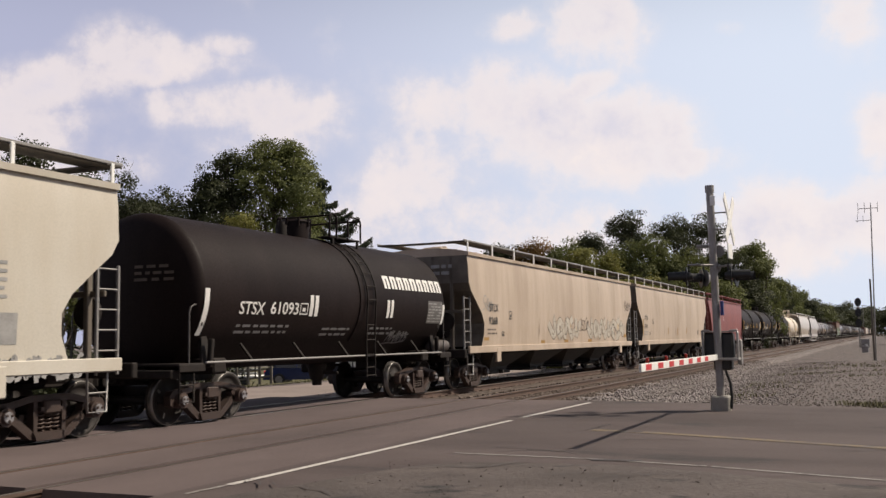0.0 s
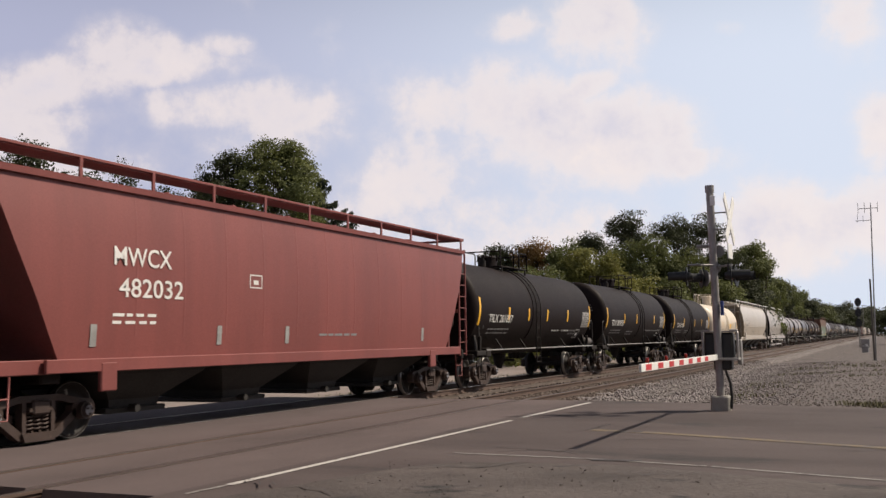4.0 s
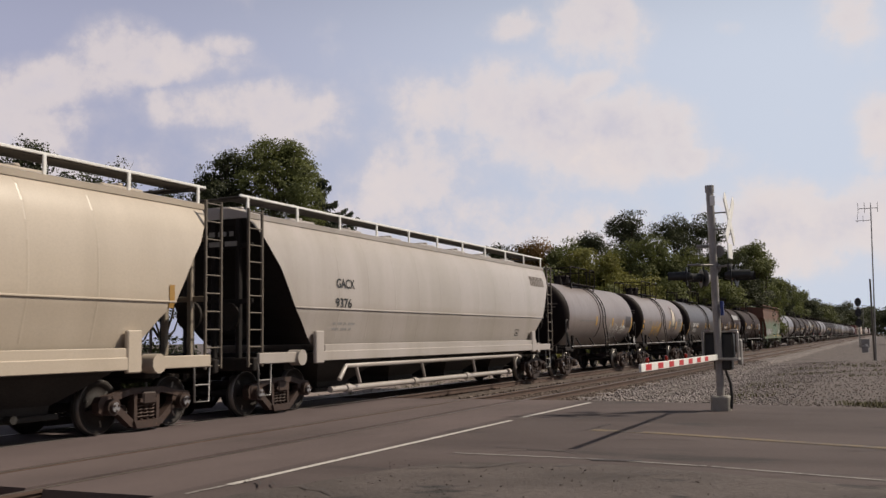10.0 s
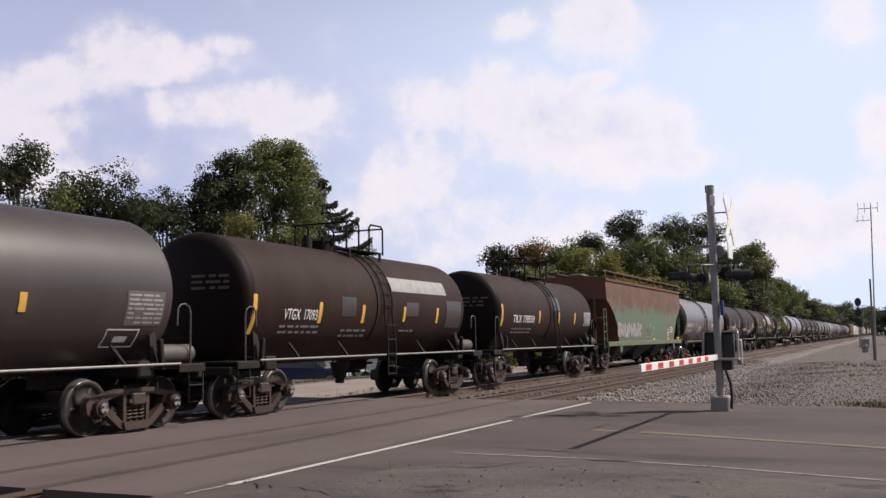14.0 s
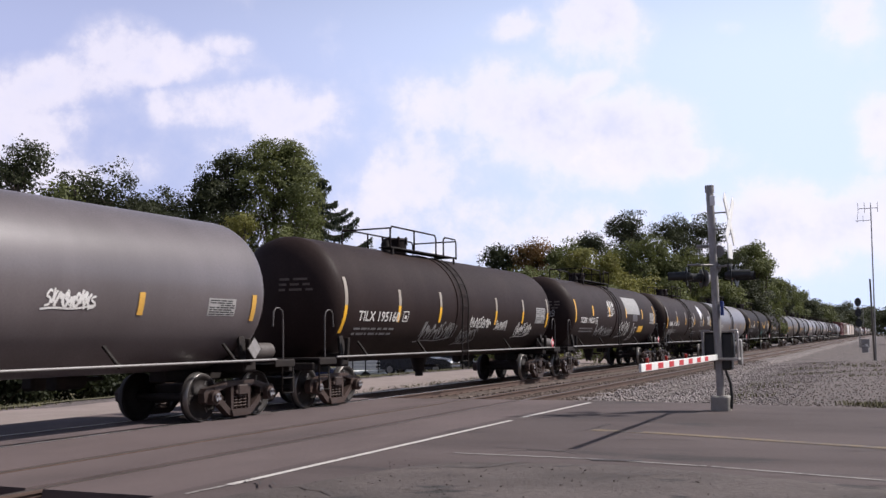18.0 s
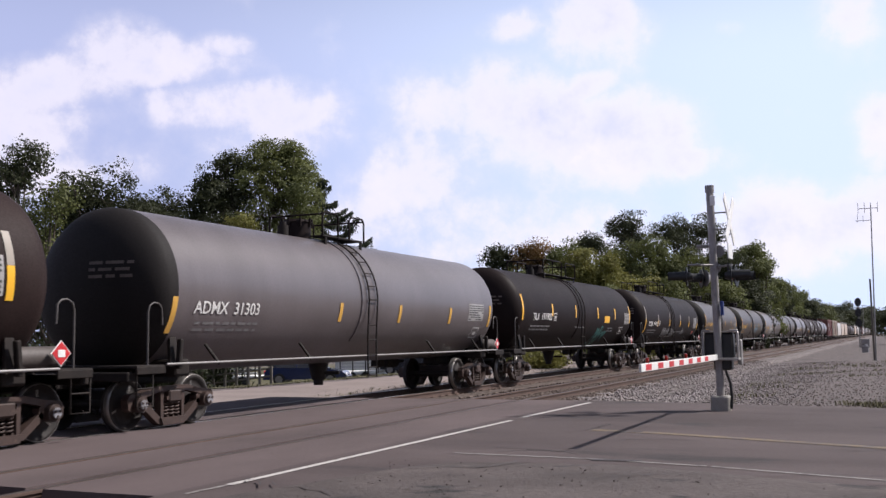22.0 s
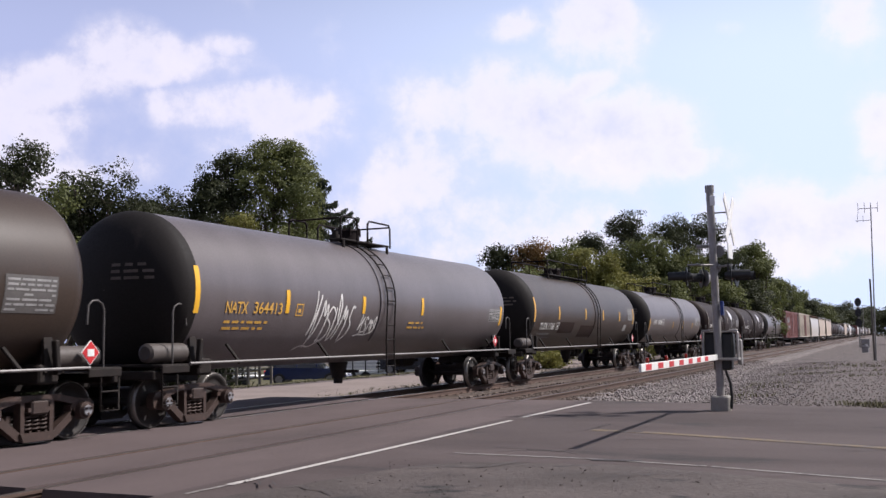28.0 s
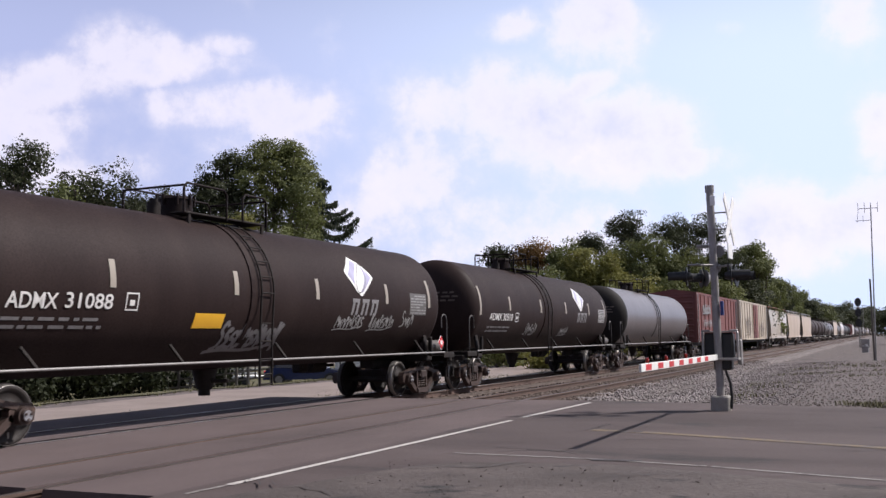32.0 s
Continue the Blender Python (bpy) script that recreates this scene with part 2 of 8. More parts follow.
RUST = surface("rusted_upper_paint", (0.155, 0.0651, 0.0372), 0.75, second=(0.105, 0.0465, 0.031), stretch=(1, 0.8, 0.5), scale=0.9, bump=0.06, spot=(0.0992, 0.093, 0.062), spot_scale=0.8, spot_at=0.64, amount=0.45)
# soot together with the shade of the car ends, in one dark colour
SOOTSHADE = surface("sooty_end_paint", (0.0144, 0.012, 0.0114), 0.7, second=(0.0204, 0.0168, 0.0156), scale=1.3, bump=0.04, stretch=(1, 1, 0.4), spot=(0.0288, 0.0228, 0.0204), spot_scale=1.1, spot_at=0.62, spec=0.2)
STEEL = surface("grimy_black_steel", (0.016, 0.013, 0.012), 0.7, second=(0.032, 0.024, 0.02), scale=3.0, bump=0.1, spec=0.2)
TRUCK = surface("rusty_cast_steel", (0.0696, 0.0406, 0.0319), 0.6, second=(0.0319, 0.0203, 0.0159), scale=4.0, bump=0.15, spot=(0.123, 0.0725, 0.0551), spot_scale=4, each=0.7)
BARE = surface("worn_wheel_steel", (0.30, 0.285, 0.27), 0.4, metal=0.8, second=(0.18, 0.16, 0.14), scale=4, bump=0.03)
WHEELS = surface("brown_wheel_steel", (0.012, 0.0078, 0.0063), 0.75, metal=0.0, second=(0.0204, 0.0132, 0.0102), scale=4, bump=0.08)
OLDTAPE = surface("dulled_orange_tape", (0.36, 0.20, 0.05), 0.55, second=(0.26, 0.15, 0.05), bump=0.0, amount=0.3)
YELLOW = surface("yellow_reflective_tape", (0.85, 0.46, 0.03), 0.35, second=(0.7, 0.36, 0.03), bump=0.0, amount=0.15)
TAPE = surface("pale_reflective_tape", (0.33, 0.29, 0.24), 0.45, second=(0.22, 0.19, 0.155), bump=0.0, amount=0.15)
LETTER = surface("white_lettering", (0.72, 0.70, 0.67), 0.55, bump=0.0, amount=0.2, scale=6)
PANEL = surface("pale_data_panel", (0.36, 0.345, 0.335), 0.55, bump=0.0, amount=0.25, scale=5)
PANELDIM = surface("dim_data_panel", (0.115, 0.105, 0.10), 0.55, bump=0.0, amount=0.25, scale=5)
LETTERY = surface("yellow_lettering", (0.68, 0.38, 0.07), 0.55, bump=0.0, amount=0.2, scale=6)
LETTERK = surface("black_lettering", (0.03, 0.03, 0.03), 0.55, bump=0.0, amount=0.2, scale=6)
FAINT = surface("faint_grey_lettering", (0.22, 0.21, 0.21), 0.6, bump=0.0, amount=0.3, scale=8)
REDTXT = surface("red_lettering", (0.5, 0.10, 0.07), 0.6, bump=0.0, amount=0.2)
TEAL = surface("teal_spray_paint", (0.09, 0.30, 0.27), 0.6, bump=0.0, amount=0.3)
BLUEP = surface("pale_blue_spray_paint", (0.24, 0.40, 0.50), 0.6, bump=0.0, amount=0.3)
SPRAYG = surface("grey_spray_paint", (0.33, 0.32, 0.31), 0.6, bump=0.0, amount=0.4, scale=5)
GRAFFITI = surface("pale_graffiti_fill", (0.50, 0.45, 0.38), 0.6, second=(0.36, 0.31, 0.25), bump=0.0, amount=0.5, scale=2.0, spot=(0.52, 0.36, 0.20), spot_scale=1.4, spot_at=0.6)
# board coloured dark to carry the shade of its underside
BOARD = surface("dark_running_board", (0.05, 0.043, 0.038), 0.8, second=(0.09, 0.075, 0.06), scale=3, bump=0.1)
SPRAYK = surface("dark_spray_paint", (0.12, 0.092, 0.075), 0.6, bump=0.0, amount=0.4, scale=5)
SIGNRED = surface("sign_red", (0.55, 0.025, 0.03), 0.45, bump=0.0, amount=0.15)
SIGNWHITE = surface("sign_white", (0.80, 0.79, 0.76), 0.5, bump=0.0, amount=0.2, scale=4)
GALV = surface("galvanised_steel", (0.30, 0.29, 0.28), 0.5, metal=0.35, second=(0.22, 0.2, 0.19), scale=6, bump=0.05)
ALU = surface("dull_aluminium_paint", (0.36, 0.34, 0.33), 0.5, metal=0.3, second=(0.26, 0.24, 0.22), scale=5, bump=0.05)
BLACKPL = surface("black_signal_paint", (0.018, 0.018, 0.018), 0.45, bump=0.02)
CONCRETE = surface("concrete", (0.34, 0.32, 0.29), 0.85, second=(0.25, 0.23, 0.2), scale=3, bump=0.2)
ASPHALT = surface("worn_asphalt", (0.103, 0.079, 0.076), 0.85, second=(0.056, 0.042, 0.040), scale=0.38, grain=40, amount=0.62, bump=0.3, spot=(0.042, 0.036, 0.035), spot_scale=0.55, spot_at=0.57, stretch=(0.4, 1, 1), spec=0.3)
PAVE = surface("pale_crossing_asphalt", (0.124, 0.094, 0.091), 0.85, second=(0.082, 0.062, 0.060), scale=0.5, grain=55, amount=0.5, bump=0.22, spot=(0.07, 0.054, 0.052), spot_scale=0.5, spot_at=0.60, stretch=(1, 0.5, 1), spec=0.3)
ROUGH = surface("broken_asphalt", (0.105, 0.083, 0.077), 0.92, second=(0.05, 0.039, 0.035), scale=0.8, grain=16, amount=0.85, bump=1.0, spot=(0.026, 0.022, 0.021), spot_scale=1.5, spot_at=0.56, stretch=(0.6, 1, 1))
TAR = surface("crack_sealing_tar", (0.05, 0.041, 0.04), 0.7, bump=0.1)
LINE = surface("worn_white_road_paint", (0.52, 0.49, 0.46), 0.75, second=(0.38, 0.35, 0.325), scale=6, bump=0.1, spot=(0.10, 0.085, 0.08), spot_scale=7, spot_at=0.58, amount=0.3)
LINEF = surface("faded_white_road_paint", (0.27, 0.25, 0.235), 0.8, second=(0.16, 0.14, 0.13), scale=6, bump=0.1, spot=(0.1, 0.085, 0.08), spot_scale=5, spot_at=0.50, amount=0.4)
LINEY = surface("faded_yellow_road_paint", (0.20, 0.148, 0.085), 0.8, second=(0.12, 0.09, 0.06), scale=6, bump=0.1, spot=(0.1, 0.085, 0.08), spot_scale=4, spot_at=0.50, amount=0.4)
EARTH = surface("stony_earth", (0.108, 0.087, 0.081), 0.95, second=(0.058, 0.046, 0.042), scale=0.5, grain=12, amount=0.7, bump=0.6, spot=(0.10, 0.086, 0.052), spot_scale=0.4, spot_at=0.63, pebble=0.06)
BALLAST = surface("grey_ballast", (0.135, 0.112, 0.104), 0.9, second=(0.075, 0.06, 0.053), scale=0.8, grain=16, amount=0.6, bump=0.9, pebble=0.085)
STONE = surface("limestone_ballast", (0.3, 0.262, 0.25), 0.85, second=(0.185, 0.16, 0.152), scale=1.5, grain=20, amount=0.4, bump=0.2)
TIE = surface("weathered_tie_wood", (0.125, 0.088, 0.066), 0.9, second=(0.078, 0.056, 0.043), scale=3, stretch=(0.3, 3, 1), bump=0.3, each=0.5)
RAILSIDE = surface("rusty_rail", (0.1, 0.06, 0.045), 0.8, second=(0.065, 0.041, 0.032), scale=2, bump=0.1)
RAILTOP = surface("polished_rail_head", (0.55, 0.52, 0.49), 0.28, metal=0.85, second=(0.42, 0.37, 0.33), scale=3, bump=0.02)
RAILDULL = surface("dull_rail_head", (0.085, 0.068, 0.06), 0.4, metal=0.25, second=(0.08, 0.058, 0.05), scale=3, bump=0.02)
GRASS = surface("short_grass", (0.0808, 0.0768, 0.0312), 0.9, second=(0.102, 0.0872, 0.045), scale=0.4, grain=20, amount=0.5, bump=0.6)
DRYGRASS = surface("dry_grass_blades", (0.122, 0.108, 0.0468), 0.85, second=(0.0792, 0.0828, 0.0302), scale=1.0, bump=0.0)
BARK = surface("tree_bark", (0.085, 0.065, 0.05), 0.9, second=(0.05, 0.04, 0.03), scale=3, stretch=(2, 2, 0.4), bump=0.5)
FENCE = surface("weathered_fence_wood", (0.13, 0.115, 0.10), 0.9, second=(0.08, 0.07, 0.06), scale=2, bump=0.2)
SIDING = surface("white_siding", (0.62, 0.62, 0.62), 0.7, second=(0.5, 0.5, 0.5), scale=1, bump=0.05)
GLASS = surface("dark_car_glass", (0.02, 0.022, 0.025), 0.08, bump=0.0, amount=0.1, spec=0.8)
RUBBER = surface("tyre_rubber", (0.02, 0.02, 0.02), 0.85, bump=0.1)
CARBLUE = surface("dark_blue_car_paint", (0.02, 0.03, 0.09), 0.2, bump=0.0, amount=0.1, coat=0.6)
CARDARK = surface("dark_grey_car_paint", (0.022, 0.02, 0.022), 0.25, bump=0.0, amount=0.1, coat=0.5)
LEAF_A = leaf("maple_leaves", (0.08, 0.092, 0.032), (0.15, 0.16, 0.052))
LEAF_B = leaf("dark_oak_leaves", (0.03, 0.035, 0.017), (0.056, 0.062, 0.026))
# dense hedge leaves, darkened to hold the shade under the trees
HEDGE_SHADED = leaf("dense_hedge_leaves", (0.02, 0.025, 0.012), (0.036, 0.042, 0.018))
HANDRAIL = surface("dark_handrail_paint", (0.055, 0.048, 0.045), 0.55, second=(0.11, 0.10, 0.095), scale=5, bump=0.03)
LEAF_C = leaf("yellowing_leaves", (0.14, 0.14, 0.037), (0.215, 0.2, 0.054))
LEAF_D = leaf("russet_leaves", (0.2, 0.1, 0.038), (0.145, 0.105, 0.037))
NEEDLES = leaf("spruce_needles", (0.036, 0.046, 0.029), (0.066, 0.074, 0.043))


# ---- mesh building ----
class Shape:
    """Collects vertices and faces of one mesh."""

    def __init__(self):
        self.v, self.f, self.s = [], [], []

    def face_set(self, verts, faces, smooth=False):
        n = len(self.v)
        self.v += [tuple(p) for p in verts]
        self.f += [tuple(i + n for i in f) for f in faces]
        self.s += [smooth] * len(faces)
        return self

    def box(self, c, s, b=0.0, m=None):
        """A box with its edges taken off by b."""
        hx, hy, hz = s[0] / 2, s[1] / 2, s[2] / 2
        b = min(b, hx * 0.8, hy * 0.8, hz * 0.8)
        if b <= 0:
            vs = [(x * hx, y * hy, z * hz) for x in (-1, 1) for y in (-1, 1) for z in (-1, 1)]
            fs = [(0, 1, 3, 2), (4, 6, 7, 5), (0, 4, 5, 1), (2, 3, 7, 6), (0, 2, 6, 4), (1, 5, 7, 3)]
        else:
            vs, at = [], {}
            for x in (-1, 1):
                for y in (-1, 1):
                    for z in (-1, 1):
                        for k in range(3):
                            at[x, y, z, k] = len(vs)
                            h = [hx - b, hy - b, hz - b]
                            h[k] += b
                            vs.append((x * h[0], y * h[1], z * h[2]))
            fs = []
            for k in range(3):
                i, j = (k + 1) % 3, (k + 2) % 3
                for e in (-1, 1):
                    q = []
                    for a, c2 in ((-1, -1), (1, -1), (1, 1), (-1, 1)):
                        key = [0, 0, 0]
                        key[k], key[i], key[j] = e, a, c2
                        q.append(at[(*key, k)])
                    fs.append(tuple(q if e > 0 else q[::-1]))
                for a in (-1, 1):
                    for c2 in (-1, 1):
                        p, q2 = [0, 0, 0], [0, 0, 0]
                        p[k], p[i], p[j] = -1, a, c2
                        q2[k], q2[i], q2[j] = 1, a, c2
                        q = (at[(*p, i)], at[(*q2, i)], at[(*q2, j)], at[(*p, j)])
                        fs.append(q if a * c2 < 0 else q[::-1])
            for x in (-1, 1):
                for y in (-1, 1):
                    for z in (-1, 1):
                        q = (at[x, y, z, 0], at[x, y, z, 1], at[x, y, z, 2])
                        fs.append(q if x * y * z > 0 else q[::-1])
        if m:
            vs = [m @ Vector(p) for p in vs]
        return self.face_set([(p[0] + c[0], p[1] + c[1], p[2] + c[2]) for p in vs], fs)

    def rod(self, a, b, r, n=8, r2=None, caps=True):
        a, b = Vector(a), Vector(b)
        d = (b - a).normalized()
        u = d.orthogonal().normalized()
        w = d.cross(u)
        r2 = r if r2 is None else r2
        ring = [(math.cos(2 * math.pi * i / n), math.sin(2 * math.pi * i / n)) for i in range(n)]
        va = [a + (u * c + w * s) * r for c, s in ring]
        vb = [b + (u * c + w * s) * r2 for c, s in ring]
        self.face_set(va + vb, [(i, (i + 1) % n, n + (i + 1) % n, n + i) for i in range(n)], n > 5)
        if caps:
            self.face_set(va, [tuple(range(n))[::-1]])
            self.face_set(vb, [tuple(range(n))])
        return self

    def pipe(self, pts, r, n=6):
        pts = [Vector(p) for p in pts]
        rings, u = [], None
        for i, p in enumerate(pts):
            d = (pts[min(i + 1, len(pts) - 1)] - pts[max(i - 1, 0)]).normalized()
            u = d.orthogonal().normalized() if u is None else (u - d * u.dot(d)).normalized()
            w = d.cross(u)
            rings.append([p + (u * math.cos(2 * math.pi * k / n) + w * math.sin(2 * math.pi * k / n)) * r for k in range(n)])
        vs = [p for ring in rings for p in ring]
        fs = [(i * n + k, i * n + (k + 1) % n, (i + 1) * n + (k + 1) % n, (i + 1) * n + k) for i in range(len(pts) - 1) for k in range(n)]
        self.face_set(vs, fs, True)
        self.face_set(rings[0], [tuple(range(n))[::-1]])
        return self.face_set(rings[-1], [tuple(range(n))])

    def loft(self, rings, smooth=False, caps=True):
        n = len(rings[0])
        vs = [p for ring in rings for p in ring]
        fs = [(i * n + k, i * n + (k + 1) % n, (i + 1) * n + (k + 1) % n, (i + 1) * n + k) for i in range(len(rings) - 1) for k in range(n)]
        self.face_set(vs, fs, smooth)
        if caps:
            self.face_set(rings[0], [tuple(range(n))[::-1]])
            self.face_set(rings[-1], [tuple(range(n))])
        return self

    def prism(self, outline, a, b, to):
        """A plane outline pushed from a to b; to(p, q, depth) gives the place."""
        n = len(outline)
        va, vb = [to(p, q, a) for p, q in outline], [to(p, q, b) for p, q in outline]
        self.face_set(va + vb, [(i, (i + 1) % n, n + (i + 1) % n, n + i) for i in range(n)])
        self.face_set(va, [tuple(range(n))[::-1]])
        return self.face_set(vb, [tuple(range(n))])

    def mesh(self, name, material):
        me = bpy.data.meshes.new(name)
        me.from_pydata(self.v, [], self.f)
        me.polygons.foreach_set("use_smooth", self.s)
        bm = bmesh.new()
        bm.from_mesh(me)
        bmesh.ops.recalc_face_normals(bm, faces=bm.faces)
        bm.to_mesh(me)
        bm.free()
        if material:
            me.materials.append(material)
        return me


def part(name, shape, material, parent, label="", at=None):
    """One mesh object under a thing or a part; shape is a Shape or a ready mesh."""
    me = shape.mesh(name, material) if isinstance(shape, Shape) else shape
    ob = new(name, me)
    ob.parent = parent
    if at is not None:
        ob.matrix_basis = at
    if label:
        ob["label"] = label
    return ob


def thing(name, label, category, at=None, group="", kind=""):
    ob = new(name)
    ob.empty_display_size = 0.3
    if at is not None:
        ob.matrix_basis = at
    return tagged(ob, label, category, group, kind)


def solid(name, shape, material, label, category="", group="", kind="", at=None):
    ob = new(name, shape.mesh(name, material) if isinstance(shape, Shape) else shape)
    if at is not None:
        ob.matrix_basis = at
    return tagged(ob, label, category, group, kind)


CACHE = {}


def kept(key, build):
    if key not in CACHE:
        CACHE[key] = build()
    return CACHE[key]


def bulk(name, verts, faces, material, islands=True):
    me = bpy.data.meshes.new(name)
    verts, faces = np.asarray(verts, "f"), np.asarray(faces, "i")
    k = faces.shape[1]
    me.vertices.add(len(verts))
    me.vertices.foreach_set("co", verts.ravel())
    me.loops.add(faces.size)
    me.loops.foreach_set("vertex_index", faces.ravel())
    me.polygons.add(len(faces))
    me.polygons.foreach_set("loop_start", np.arange(0, faces.size, k, dtype="i"))
    me.update(calc_edges=True)
    me.materials.append(material)
    return me


# ---- ground, road and tracks ----
TRAIN_X, NEAR_X, HALF_GAUGE = -12.77, -8.90, 0.755
ROAD_Y0, ROAD_Y1 = 7.75, 22.7


def ground_height(x, y):
    """The lie of the land: falls away behind the tracks and beside the lot."""
    z = -0.34
    if x < -24.5:
        z = -0.34 - 0.80 * min(1.0, (-24.5 - x) / 7.0)
    if x > -6.0:
        z = -0.34 + 0.22 * min(1.0, (x + 6.0) / 5.0)
    if ROAD_Y0 - 6 < y < ROAD_Y1 + 0.6 and x > -15:
        z = min(z, -0.16)
    z += 0.05 * noise.noise(Vector((x * 0.35, y * 0.35, 0.0))) + 0.10 * noise.noise(Vector((x * 0.06, y * 0.06, 4.0)))
    return z


def make_ground():
    xs = [-2600, -900, -400, -200, -120, -80, -60, -50, -44, -38] + [-34 + 1.0 * i for i in range(20)] + [-14 + 0.5 * i for i in range(60)] + [16, 18, 20, 24, 30, 40, 60, 100, 200, 500, 1500]
    ys = [-600, -200, -80, -40, -20, -10, -5, -2] + [0 + 0.6 * i for i in range(80)] + [48 + 1.5 * i for i in range(40)] + [108 + 5 * i for i in range(24)] + [240, 280, 340, 420, 560, 800, 1200, 2000, 4200]
    vs = [(x, y, ground_height(x, y)) for x in xs for y in ys]
    n = len(ys)
    fs = [(i * n + j, (i + 1) * n + j, (i + 1) * n + j + 1, i * n + j + 1) for i in range(len(xs) - 1) for j in range(n - 1)]
    me = bulk("ground", vs, fs, EARTH)
    me.polygons.foreach_set("use_smooth", [True] * len(fs))
    tagged(new("ground", me), "stony brown earth with sparse dry weeds", "ground", kind="structure")


def make_road():
    road = thing("road", "worn grey asphalt road over the level crossing", "road", kind="structure")
    rails = sorted([TRAIN_X - HALF_GAUGE, TRAIN_X + HALF_GAUGE, NEAR_X - HALF_GAUGE, NEAR_X + HALF_GAUGE])
    edges = [-15.4] + rails + [-6.62, 60.0]
    for i in range(6):
        a = edges[i] + (0 if i in (0, 5) else (0.17 if i in (1, 3) else 0.075))
        b = edges[i + 1] - (0 if i >= 4 else (0.075 if i in (0, 2) else 0.17))
        s = Shape()
        n = max(2, int((b - a) / 1.2))
        top = []
        for k in range(n + 1):
            x = a + (b - a) * k / n
            skew = 0.30 * max(0.0, x + 6.0) if x < 4 else 3.0
            y1 = ROAD_Y1 - 0.55 * skew * 1.4 + 0.05 * noise.noise(Vector((x * 1.3, 2.0, 0)))
            y0 = ROAD_Y0 + 0.04 * noise.noise(Vector((x * 1.3, 7.0, 0))) - (6.0 if x > -6.4 else 0.0)
            top.append((x, y0, y1))
        rings = [[(x, y0, 0.0), (x, y1, 0.0), (x, y1 + 0.05, -0.22), (x, y0 - 0.05, -0.22)] for x, y0, y1 in top]
        s.loft(rings)
        part("pavement_strip" if i < 5 else "carriageway", s, ASPHALT if i == 5 else PAVE, road)
    return road


def ribbon(pts, width, z):
    """A flat painted strip along points on the road."""
    s = Shape()
    vs, fs = [], []
    for i, (x, y) in enumerate(pts):
        a, b = pts[max(0, i - 1)], pts[min(len(pts) - 1, i + 1)]
        d = Vector((b[0] - a[0], b[1] - a[1])).normalized()
        w = width * (0.5 + 0.08 * noise.noise(Vector((x * 3, y * 3, 1))))
        vs += [(x - d.y * w, y + d.x * w, z), (x + d.y * w, y - d.x * w, z)]
    fs = [(2 * i, 2 * i + 1, 2 * i + 3, 2 * i + 2) for i in range(len(pts) - 1)]
    return s.face_set(vs, fs)


def steps(a, b, n):
    return [(a[0] + (b[0] - a[0]) * i / n, a[1] + (b[1] - a[1]) * i / n) for i in range(n + 1)]


